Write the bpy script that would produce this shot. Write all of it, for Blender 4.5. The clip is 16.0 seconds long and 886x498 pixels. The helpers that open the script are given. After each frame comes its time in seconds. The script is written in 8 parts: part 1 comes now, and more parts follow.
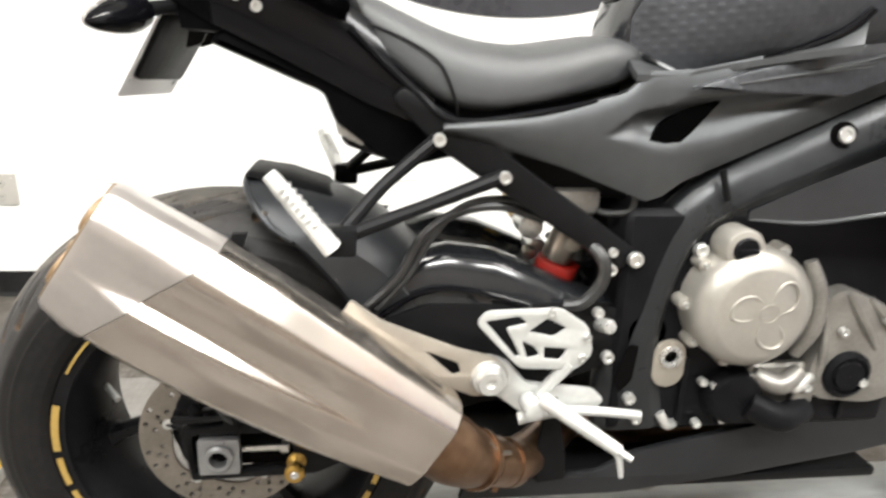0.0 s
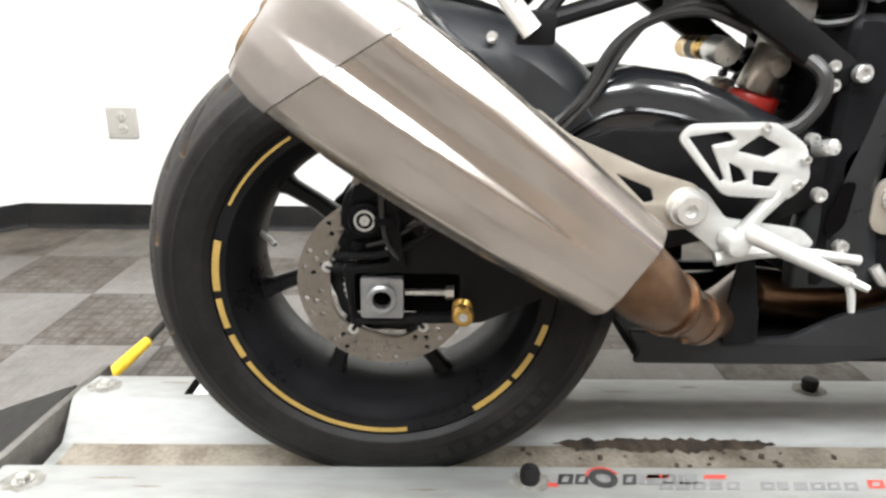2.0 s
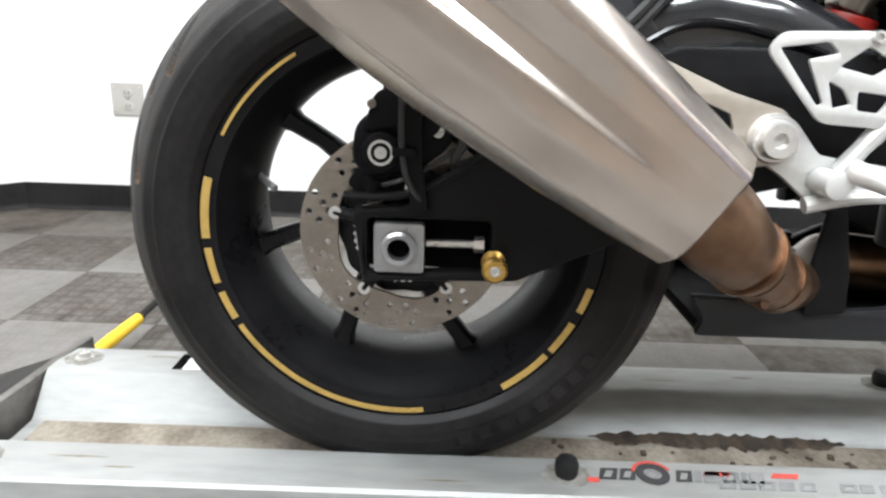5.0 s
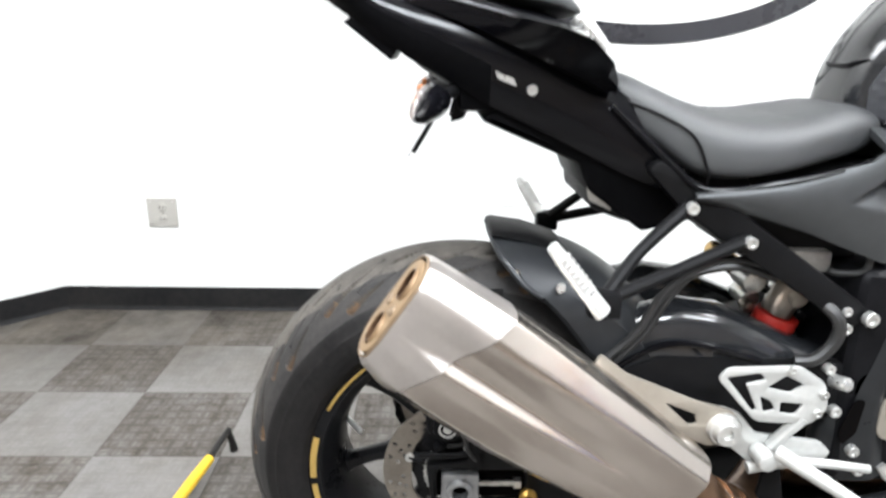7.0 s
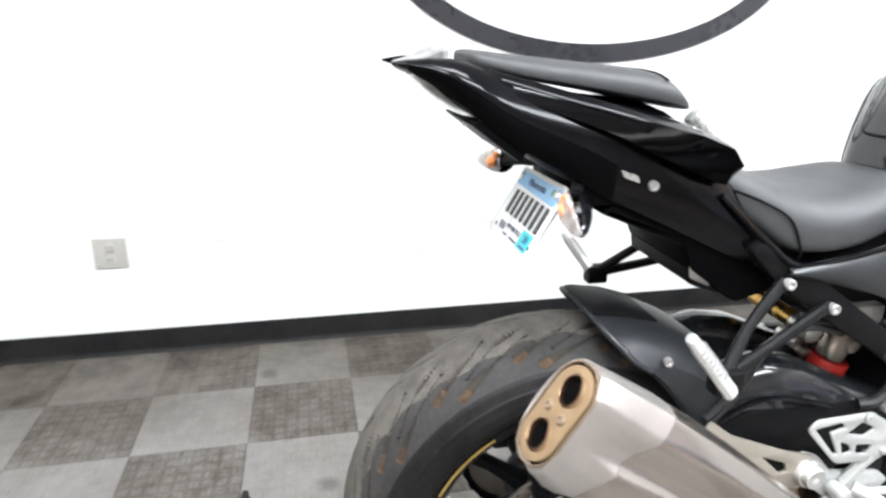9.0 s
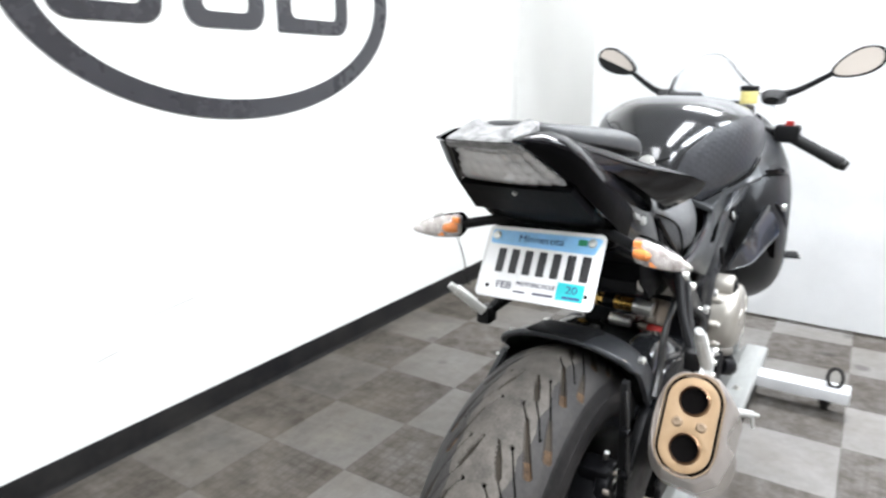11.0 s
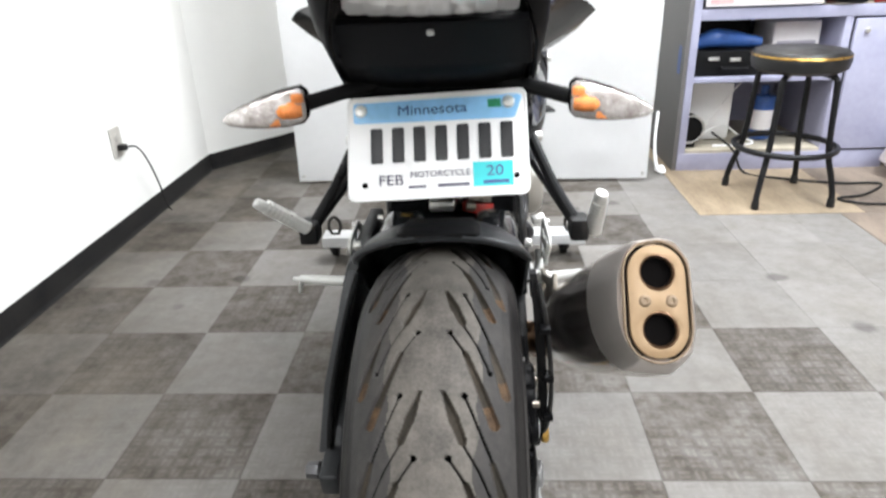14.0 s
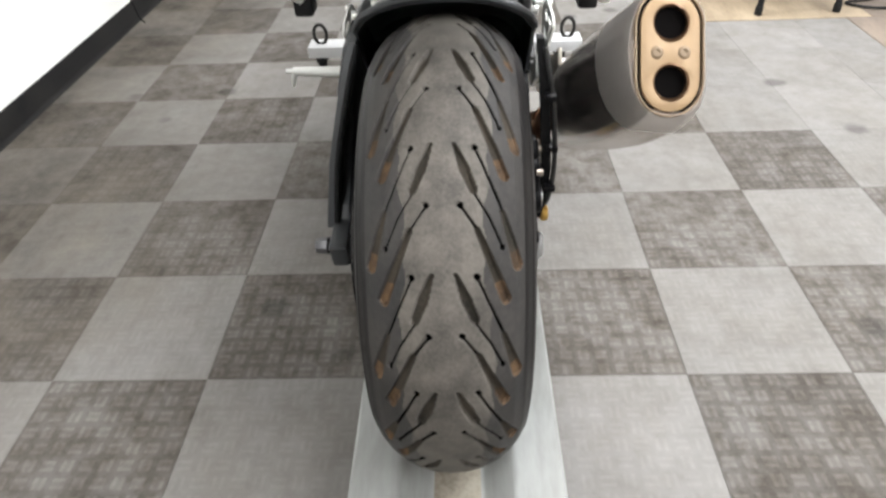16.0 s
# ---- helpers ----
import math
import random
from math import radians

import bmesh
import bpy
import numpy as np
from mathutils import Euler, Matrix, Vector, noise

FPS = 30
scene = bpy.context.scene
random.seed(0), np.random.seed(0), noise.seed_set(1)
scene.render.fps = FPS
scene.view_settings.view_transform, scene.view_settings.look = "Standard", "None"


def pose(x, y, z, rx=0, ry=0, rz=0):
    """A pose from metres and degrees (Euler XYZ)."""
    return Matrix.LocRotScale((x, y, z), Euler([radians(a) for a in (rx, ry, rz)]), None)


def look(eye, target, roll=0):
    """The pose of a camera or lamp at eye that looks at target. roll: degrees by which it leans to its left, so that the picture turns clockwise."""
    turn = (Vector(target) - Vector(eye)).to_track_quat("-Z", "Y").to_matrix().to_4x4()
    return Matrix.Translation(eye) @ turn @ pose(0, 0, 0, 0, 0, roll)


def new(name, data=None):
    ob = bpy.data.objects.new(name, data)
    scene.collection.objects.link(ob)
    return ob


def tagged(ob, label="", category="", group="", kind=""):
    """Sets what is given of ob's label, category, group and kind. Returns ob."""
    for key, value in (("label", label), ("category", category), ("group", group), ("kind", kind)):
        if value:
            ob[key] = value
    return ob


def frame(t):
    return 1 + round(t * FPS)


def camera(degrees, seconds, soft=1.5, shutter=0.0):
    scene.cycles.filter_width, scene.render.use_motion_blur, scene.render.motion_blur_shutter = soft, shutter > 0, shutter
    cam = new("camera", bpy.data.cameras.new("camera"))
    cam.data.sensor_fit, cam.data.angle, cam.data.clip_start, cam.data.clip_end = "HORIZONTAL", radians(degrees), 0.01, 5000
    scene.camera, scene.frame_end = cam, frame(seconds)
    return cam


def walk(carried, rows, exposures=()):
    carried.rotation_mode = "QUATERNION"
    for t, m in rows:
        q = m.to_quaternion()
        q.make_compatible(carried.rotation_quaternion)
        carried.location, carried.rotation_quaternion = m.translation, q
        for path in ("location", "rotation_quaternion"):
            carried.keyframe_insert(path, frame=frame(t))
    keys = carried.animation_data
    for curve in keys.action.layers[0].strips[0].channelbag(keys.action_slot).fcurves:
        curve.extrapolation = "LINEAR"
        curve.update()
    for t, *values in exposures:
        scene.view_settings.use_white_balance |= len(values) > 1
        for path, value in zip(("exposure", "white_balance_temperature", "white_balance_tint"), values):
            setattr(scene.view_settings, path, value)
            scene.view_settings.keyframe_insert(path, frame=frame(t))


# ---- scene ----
cam = camera(68.8, 16.0, soft=2.5, shutter=0.5)
PATH = [
    (0, (0.859, 0.175, 0.878), (-1.034, 0.431, 0.284), 2.3),
    (0.5, (0.855, 0.151, 0.815), (-1.047, 0.296, 0.214), 1.6),
    (1, (0.842, 0.108, 0.751), (-1.055, 0.197, 0.123), 1.9),
    (1.5, (0.84, 0.077, 0.7), (-1.062, 0.132, 0.084), 1.2),
    (2, (0.843, 0.057, 0.668), (-1.058, 0.091, 0.046), 0.9),
    (2.5, (0.843, 0.048, 0.626), (-1.056, 0.07, -0.003), 1.7),
    (3, (0.809, 0.037, 0.578), (-1.094, 0.059, -0.036), 1.3),
    (3.2, (0.799, 0.045, 0.56), (-1.111, 0.046, -0.035), 1.8),
    (5.3, (0.747, 0.042, 0.565), (-1.165, 0.039, -0.023), 1.9),
    (5.5, (0.748, 0.036, 0.604), (-1.158, 0.027, 0.001), 1.1),
    (6, (0.812, -0.007, 0.738), (-1.087, -0.007, 0.111), 0.5),
    (6.5, (0.851, -0.02, 0.85), (-1.049, -0.01, 0.226), 1.1),
    (7, (0.884, -0.053, 0.956), (-1.026, 0.0, 0.365), 1.1),
    (7.5, (0.921, -0.099, 1.03), (-0.99, -0.004, 0.446), -0.2),
    (8, (0.906, -0.107, 1.072), (-0.998, -0.002, 0.468), 0.4),
    (8.5, (0.883, -0.149, 1.086), (-1.015, -0.057, 0.462), 0.0),
    (8.7, (0.862, -0.221, 1.086), (-1.025, -0.039, 0.448), 0.3),
    (10.8, (0.411, -0.844, 1.121), (-0.757, 0.697, 0.608), -1.5),
    (11, (0.381, -0.871, 1.121), (-0.679, 0.744, 0.602), -0.4),
    (11.5, (0.242, -0.845, 1.101), (-0.618, 0.887, 0.59), -3.0),
    (12, (0.168, -0.823, 1.104), (-0.45, 0.994, 0.539), -2.4),
    (12.5, (0.035, -0.848, 1.116), (-0.23, 1.046, 0.531), -2.5),
    (13, (-0.006, -0.828, 1.098), (0.019, 1.064, 0.45), -0.9),
    (13.5, (0.046, -0.745, 1.059), (-0.075, 1.111, 0.323), -2.5),
    (14, (0.047, -0.697, 1.033), (-0.056, 1.121, 0.205), -2.2),
    (14.5, (0.027, -0.686, 1.012), (-0.078, 1.08, 0.079), -1.9),
    (15, (0.022, -0.702, 0.999), (-0.083, 1.003, -0.04), -2.0),
    (15.5, (0.022, -0.726, 0.977), (-0.065, 0.899, -0.185), -2.4),
    (16, (0.022, -0.742, 0.964), (-0.047, 0.811, -0.293), -2.6),
]
walk(cam, [(t, look(eye, target, roll)) for t, eye, target, roll in PATH], exposures=[(0.0, 0.2, 6900, 10), (2.5, 0.18, 6560, 10), (6.5, 0.12, 6340, 10), (11.5, 0.05, 6240, 10), (14.0, 0.02, 6400, 10), (16.0, 0.05, 6540, 10)])

# ---- light: white showroom bay under fluorescent troffers ----
world = bpy.data.worlds.new("world")
scene.world = world
world.use_nodes = True
world.node_tree.nodes["Background"].inputs[0].default_value = (0.9, 0.95, 1.0, 1)
world.node_tree.nodes["Background"].inputs[1].default_value = 0.25
CEIL = 2.9
TROFFERS = [(-0.3, -1.8, 0, 20.0), (0.75, -0.25, 0, 48.0), (0.45, 1.95, 90, 88.0), (2.2, -1.8, 0, 80.0), (2.2, 0.05, 0, 80.0), (2.2, 1.75, 0, 56.0)]  # x, y, turn, watts
for lx, ly, turn, watts in TROFFERS:
    lamp = bpy.data.lights.new("troffer_lamp", "AREA")
    lamp.shape, lamp.size, lamp.size_y = "RECTANGLE", 0.55, 1.15
    lamp.energy, lamp.color = watts, ((0.985, 0.99, 1.0) if lx < 1 else (0.92, 0.965, 1.0))
    new("troffer_lamp", lamp).matrix_world = pose(lx, ly, CEIL - 0.06, 0, 0, turn)

# ---- materials ----
def mat(name, color, rough=0.5, metal=0.0, var=0.12, scale=8.0, bump=0.0, bscale=120.0, coat=0.0, rvar=0.1, color2=None, stretch=(1, 1, 1), spec=0.5, coords="Object"):
    """Principled surface whose colour and gloss vary at two scales, with fine relief."""
    m = bpy.data.materials.new(name)
    m.use_nodes = True
    nt = m.node_tree
    b = nt.nodes["Principled BSDF"]
    tc = nt.nodes.new("ShaderNodeTexCoord")
    mp = nt.nodes.new("ShaderNodeMapping")
    mp.inputs["Scale"].default_value = stretch
    nt.links.new(tc.outputs[coords], mp.inputs[0])
    n1 = nt.nodes.new("ShaderNodeTexNoise")
    n1.inputs["Scale"].default_value, n1.inputs["Detail"].default_value = scale, 6
    n2 = nt.nodes.new("ShaderNodeTexNoise")
    n2.inputs["Scale"].default_value, n2.inputs["Detail"].default_value = scale * 9, 4
    for n in (n1, n2):
        nt.links.new(mp.outputs[0], n.inputs["Vector"])
    mix = nt.nodes.new("ShaderNodeMath")
    mix.operation = "MULTIPLY_ADD"
    mix.inputs[1].default_value = 0.35
    nt.links.new(n2.outputs[0], mix.inputs[0])
    half = nt.nodes.new("ShaderNodeMath")
    half.operation = "MULTIPLY"
    half.inputs[1].default_value = 0.65
    nt.links.new(n1.outputs[0], half.inputs[0])
    nt.links.new(half.outputs[0], mix.inputs[2])
    ramp = nt.nodes.new("ShaderNodeValToRGB")
    c2 = color2 or tuple(min(1, c * (1 + var)) for c in color)
    c1 = color if color2 else tuple(c * (1 - var) for c in color)
    ramp.color_ramp.elements[0].position, ramp.color_ramp.elements[1].position = 0.36, 0.64
    ramp.color_ramp.elements[0].color, ramp.color_ramp.elements[1].color = (*c1, 1), (*c2, 1)
    nt.links.new(mix.outputs[0], ramp.inputs[0])
    nt.links.new(ramp.outputs[0], b.inputs["Base Color"])
    rr = nt.nodes.new("ShaderNodeMapRange")
    rr.inputs["From Min"].default_value, rr.inputs["From Max"].default_value = 0.3, 0.7
    rr.inputs["To Min"].default_value, rr.inputs["To Max"].default_value = max(0.02, rough - rvar), min(1, rough + rvar)
    nt.links.new(mix.outputs[0], rr.inputs[0])
    nt.links.new(rr.outputs[0], b.inputs["Roughness"])
    b.inputs["Metallic"].default_value = metal
    b.inputs["Coat Weight"].default_value = coat
    b.inputs["Coat Roughness"].default_value = 0.05
    b.inputs["Specular IOR Level"].default_value = spec
    if bump:
        n3 = nt.nodes.new("ShaderNodeTexNoise")
        n3.inputs["Scale"].default_value, n3.inputs["Detail"].default_value = bscale, 3
        nt.links.new(mp.outputs[0], n3.inputs["Vector"])
        bp = nt.nodes.new("ShaderNodeBump")
        bp.inputs["Strength"].default_value, bp.inputs["Distance"].default_value = bump, 0.002
        nt.links.new(n3.outputs[0], bp.inputs["Height"])
        nt.links.new(bp.outputs[0], b.inputs["Normal"])
    return m


def glass(name, tint=(1, 1, 1), rough=0.02, ior=1.2):
    m = bpy.data.materials.new(name)
    m.use_nodes = True
    b = m.node_tree.nodes["Principled BSDF"]
    b.inputs["Base Color"].default_value = (*tint, 1)
    b.inputs["Transmission Weight"].default_value = 1.0
    b.inputs["Roughness"].default_value = rough
    b.inputs["IOR"].default_value = ior
    return m


def emit(name, color, power):
    m = bpy.data.materials.new(name)
    m.use_nodes = True
    b = m.node_tree.nodes["Principled BSDF"]
    b.inputs["Base Color"].default_value = (*color, 1)
    b.inputs["Emission Color"].default_value = (*color, 1)
    b.inputs["Emission Strength"].default_value = power
    return m


M_WALL = mat("white_wall_paint", (0.80, 0.80, 0.775), 0.55, var=0.02, scale=1.2, bump=0.12, bscale=90)
# for unseen walls, dark so that metal and black plastic reflect less
M_FARWALL = mat("unseen_beige_wall", (0.26, 0.225, 0.195), 0.7, var=0.15, scale=0.9, bump=0.1, bscale=60)
M_CEIL = mat("ceiling_board", (0.78, 0.78, 0.76), 0.9, var=0.03, scale=3, bump=0.3, bscale=150)
M_BASE = mat("black_vinyl_base", (0.008, 0.008, 0.009), 0.5, var=0.4, scale=5, color2=(0.02, 0.019, 0.018), spec=0.2)
M_LOGO = mat("dark_grey_wall_vinyl", (0.034, 0.034, 0.039), 0.30, var=0.08, scale=3)
M_SLAB = mat("concrete_slab", (0.10, 0.095, 0.09), 0.9, scale=4)
M_OUTLET = mat("ivory_plastic", (0.44, 0.425, 0.39), 0.35, var=0.03)
M_SHEET = mat("white_backdrop_sheet", (0.90, 0.905, 0.91), 0.6, var=0.02, scale=3, bump=0.6, bscale=9)
M_PLY = mat("plywood_floor", (0.19, 0.145, 0.095), 0.6, var=0.25, scale=3, stretch=(4, 0.8, 1), color2=(0.33, 0.262, 0.18))
M_PLYD = mat("scuffed_brown_board", (0.10, 0.078, 0.060), 0.65, var=0.25, scale=3, stretch=(3, 0.9, 1), color2=(0.21, 0.168, 0.132))
M_GALV = mat("galvanised_steel", (0.25, 0.252, 0.240), 0.45, metal=0.12, var=0.2, scale=5.5, color2=(0.38, 0.39, 0.38), rvar=0.15, bump=0.12, bscale=60, stretch=(1.6, 0.35, 1.6))
M_DIRT = mat("dusty_brown_grime", (0.12, 0.095, 0.07), 0.95, var=0.4, scale=14, color2=(0.30, 0.27, 0.22), bump=0.6, bscale=200)
M_MUD = mat("caked_dark_dirt", (0.016, 0.012, 0.009), 0.95, scale=45, color2=(0.085, 0.060, 0.040), bump=1.0, bscale=260)
M_RAMP = mat("scuffed_grey_ramp_steel", (0.075, 0.070, 0.063), 0.55, metal=0.2, var=0.3, scale=9, color2=(0.19, 0.18, 0.165), bump=0.15, bscale=80)
M_BLKSTEEL = mat("black_painted_steel", (0.016, 0.015, 0.014), 0.5, var=0.4, scale=9, bump=0.1, spec=0.25)
M_YELLOW = mat("yellow_rubber_grip", (0.78, 0.50, 0.03), 0.45, var=0.1, scale=20)
M_ZINC = mat("zinc_bolt", (0.62, 0.61, 0.58), 0.3, metal=0.9, var=0.15, scale=60)
M_RUBBER = mat("black_rubber", (0.012, 0.012, 0.012), 0.65, var=0.3, scale=30, spec=0.25)

# ---- building helpers ----
V = Vector


def finish(name, bm, material, parent=None, label="", angle=35.0, smooth=True):
    me = bpy.data.meshes.new(name)
    bmesh.ops.recalc_face_normals(bm, faces=bm.faces[:])
    bm.to_mesh(me)
    bm.free()
    if smooth:
        me.polygons.foreach_set("use_smooth", [True] * len(me.polygons))
        me.set_sharp_from_angle(angle=radians(angle))
    for m in material if isinstance(material, (list, tuple)) else [material]:
        me.materials.append(m)
    ob = new(name, me)
    if parent:
        ob.parent = parent
        if label:
            ob["label"] = label
    return ob


def part(name, bm, material, parent, label="", angle=35.0):
    return finish(name, bm, material, parent, label, angle)


def thing(name, label, category, group="", at=(0, 0, 0)):
    ob = new(name)
    ob.empty_display_size = 0.05
    ob.matrix_world = Matrix.Translation(at)
    return tagged(ob, label, category, group)


def bevelled(bm, width, segs=2, angle=30):
    if width > 0:
        es = [e for e in bm.edges if e.is_manifold and e.calc_face_angle(0) > radians(angle)]
        bmesh.ops.bevel(bm, geom=es, offset=width, segments=segs, affect="EDGES", profile=0.6, clamp_overlap=True)
    return bm


def box(lo, hi, bevel=0.0, segs=2, bm=None, m=None):
    bm2 = bmesh.new()
    bmesh.ops.create_cube(bm2, size=1.0)
    lo, hi = V(lo), V(hi)
    for v in bm2.verts:
        v.co = V(((lo[i] + hi[i]) / 2 + v.co[i] * (hi[i] - lo[i])) for i in range(3))
    bevelled(bm2, bevel, segs)
    if m:
        bmesh.ops.transform(bm2, matrix=m, verts=bm2.verts)
    return join(bm, bm2)


def join(bm, bm2):
    if bm is None:
        return bm2
    me = bpy.data.meshes.new("join_scrap")
    bm2.to_mesh(me)
    bm2.free()
    bm.from_mesh(me)
    bpy.data.meshes.remove(me)
    return bm


def loft(rings, caps=True, closed=True, bm=None):
    """Skin a row of rings with equal counts."""
    own = bmesh.new()
    rows = [[own.verts.new(p) for p in r] for r in rings]
    n = len(rows[0])
    for a, b in zip(rows, rows[1:]):
        for i in range(n if closed else n - 1):
            j = (i + 1) % n
            own.faces.new((a[i], a[j], b[j], b[i]))
    if caps and closed:
        own.faces.new(rows[0][::-1])
        own.faces.new(rows[-1])
    return join(bm, own)


def basis(axis):
    w = V(axis).normalized()
    u = w.orthogonal().normalized()
    return u, w.cross(u), w


def cyl(p0, p1, r0, r1=None, n=20, bevel=0.0, bm=None):
    p0, p1 = V(p0), V(p1)
    u, v, w = basis(p1 - p0)
    r1 = r0 if r1 is None else r1
    L = (p1 - p0).length
    prof = [(r0, 0), (r1, L)]
    if bevel:
        prof = [(r0 - bevel, 0), (r0 - bevel * 0.3, bevel * 0.3), (r0, bevel), (r1, L - bevel), (r1 - bevel * 0.3, L - bevel * 0.3), (r1 - bevel, L)]
    return loft([[p0 + w * h + (u * math.cos(2 * math.pi * i / n) + v * math.sin(2 * math.pi * i / n)) * r for i in range(n)] for r, h in prof], bm=bm)


def revolve(centre, axis, prof, n=48, bm=None, closed=False, caps=False, up=None):
    """prof: rows of (radius, height along the axis)."""
    c = V(centre)
    u, v, w = basis(axis)
    rings = [[c + w * h + (u * math.cos(2 * math.pi * i / n) + v * math.sin(2 * math.pi * i / n)) * r for i in range(n)] for r, h in prof]
    if closed:
        rings.append(rings[0])
    own = loft(rings, caps=caps)
    bmesh.ops.remove_doubles(own, verts=own.verts, dist=1e-6)
    return join(bm, own)


def smooth_path(pts, steps=8):
    pts = [V(p) for p in pts]
    if len(pts) < 3:
        return pts
    out = []
    for i in range(len(pts) - 1):
        a, b, c, d = pts[max(i - 1, 0)], pts[i], pts[i + 1], pts[min(i + 2, len(pts) - 1)]
        for k in range(steps):
            t = k / steps
            out.append(0.5 * ((2 * b) + (c - a) * t + (2 * a - 5 * b + 4 * c - d) * t * t + (3 * b - a - 3 * c + d) * t ** 3))
    return out + [pts[-1]]


def tube(pts, radius, n=12, steps=8, bm=None, flat=1.0):
    """A round (or flattened) bar along a smooth path; radius may be a list, one per given point."""
    path = smooth_path(pts, steps)
    rads = radius if isinstance(radius, (list, tuple)) else [radius] * len(pts)
    rings, u = [], None
    for i, p in enumerate(path):
        w = (path[min(i + 1, len(path) - 1)] - path[max(i - 1, 0)]).normalized()
        u = (w.orthogonal() if u is None else u - w * u.dot(w)).normalized()
        v = w.cross(u)
        f = i / (len(path) - 1) * (len(rads) - 1)
        k = min(int(f), len(rads) - 2)
        r = rads[k] * (1 - (f - k)) + rads[k + 1] * (f - k)
        rings.append([p + (u * math.cos(2 * math.pi * j / n) + v * math.sin(2 * math.pi * j / n) * flat) * r for j in range(n)])
    return loft(rings, bm=bm)


def rounded(pts, r, n=4):
    """A polygon with its corners rounded."""
    out = []
    pts = [V((*p, 0)) for p in pts]
    for i, p in enumerate(pts):
        a, b = pts[i - 1], pts[(i + 1) % len(pts)]
        d = min(r, (a - p).length * 0.45, (b - p).length * 0.45)
        s, e = p + (a - p).normalized() * d, p + (b - p).normalized() * d
        for k in range(n + 1):
            t = k / n
            q = s * (1 - t) ** 2 + p * 2 * t * (1 - t) + e * t * t
            out.append((q.x, q.y))
    return out


YZ = Matrix(((0, 0, 1, 0), (1, 0, 0, 0), (0, 1, 0, 0), (0, 0, 0, 1)))  # profile (a, b) -> (y, z), depth -> x


def plate(loops, depth0, depth1, bevel=0.0, m=YZ, round_by=0.0, bm=None):
    """A sheet cut to the first loop, with the others as holes, between two depths."""
    cu = bpy.data.curves.new("scrap", "CURVE")
    cu.dimensions, cu.fill_mode = "2D", "BOTH"
    cu.extrude, cu.bevel_depth, cu.bevel_resolution = max(1e-4, abs(depth1 - depth0) / 2 - bevel), bevel, 1
    cu.offset = -bevel
    for loop in loops:
        pts = rounded(loop, round_by) if round_by else loop
        sp = cu.splines.new("POLY")
        sp.points.add(len(pts) - 1)
        for q, p in zip(sp.points, pts):
            q.co = (p[0], p[1], 0, 1)
        sp.use_cyclic_u = True
    ob = bpy.data.objects.new("scrap", cu)
    scene.collection.objects.link(ob)
    dg = bpy.context.evaluated_depsgraph_get()
    me = bpy.data.meshes.new_from_object(ob.evaluated_get(dg))
    own = bmesh.new()
    own.from_mesh(me)
    bpy.data.objects.remove(ob)
    bpy.data.curves.remove(cu)
    bpy.data.meshes.remove(me)
    bmesh.ops.remove_doubles(own, verts=own.verts, dist=1e-5)
    bmesh.ops.transform(own, matrix=m @ Matrix.Translation((0, 0, (depth0 + depth1) / 2)), verts=own.verts)
    return join(bm, own)


def bolt(p, axis, r=0.006, h=0.005, bm=None):
    """Socket-head screw."""
    p, w = V(p), V(axis).normalized()
    return revolve(p, w, [(r, -0.004), (r, h * 0.8), (r * 0.9, h), (r * 0.55, h), (r * 0.5, h * 0.45), (0.0002, h * 0.45)], n=16, bm=bm)


def letters(text, size, m, material, name, parent=None, depth=0.0004, font_scale=(1, 1)):
    cu = bpy.data.curves.new("scrap_text", "FONT")
    cu.body, cu.size, cu.extrude, cu.align_x, cu.align_y = text, size, depth, "CENTER", "CENTER"
    ob = bpy.data.objects.new("scrap_text", cu)
    scene.collection.objects.link(ob)
    me = bpy.data.meshes.new_from_object(ob.evaluated_get(bpy.context.evaluated_depsgraph_get()))
    bpy.data.objects.remove(ob)
    bpy.data.curves.remove(cu)
    me.transform(m @ Matrix.Diagonal((*font_scale, 1, 1)))
    me.materials.clear()
    me.materials.append(material)
    out = new(name, me)
    if parent:
        out.parent = parent
    return out


def eased_path(rows, steps=6):
    """Rows of numbers with smooth ones between."""
    out = []
    for i in range(len(rows) - 1):
        a, b, c, d = rows[max(i - 1, 0)], rows[i], rows[i + 1], rows[min(i + 2, len(rows) - 1)]
        for k in range(steps):
            t = k / steps
            out.append(tuple(0.5 * (2 * q + (r - p) * t + (2 * p - 5 * q + 4 * r - u) * t * t + (3 * q - p - 3 * r + u) * t ** 3) for p, q, r, u in zip(a, b, c, d)))
    return out + [rows[-1]]


def sweep_x(line, side, prof, back=0.094):
    """A bar along (y, z, half width); prof gives (across, x) from its upper to its lower edge."""
    rings = []
    for i, (y, z, w) in enumerate(line):
        a, b = line[max(i - 1, 0)], line[min(i + 1, len(line) - 1)]
        d = V((0, b[0] - a[0], b[1] - a[1])).normalized()
        n = V((0, d.z, -d.y))
        if n.z < 0 and abs(n.z) > abs(n.y):
            n = -n
        c = V((0, y, z))
        ring = [c + n * (w * u) + V((side * x, 0, 0)) for u, x in prof]
        rings.append(ring + [c + n * (w * u) + V((side * back, 0, 0)) for u in (-0.95, 0.0, 0.95)])
    return loft(rings)


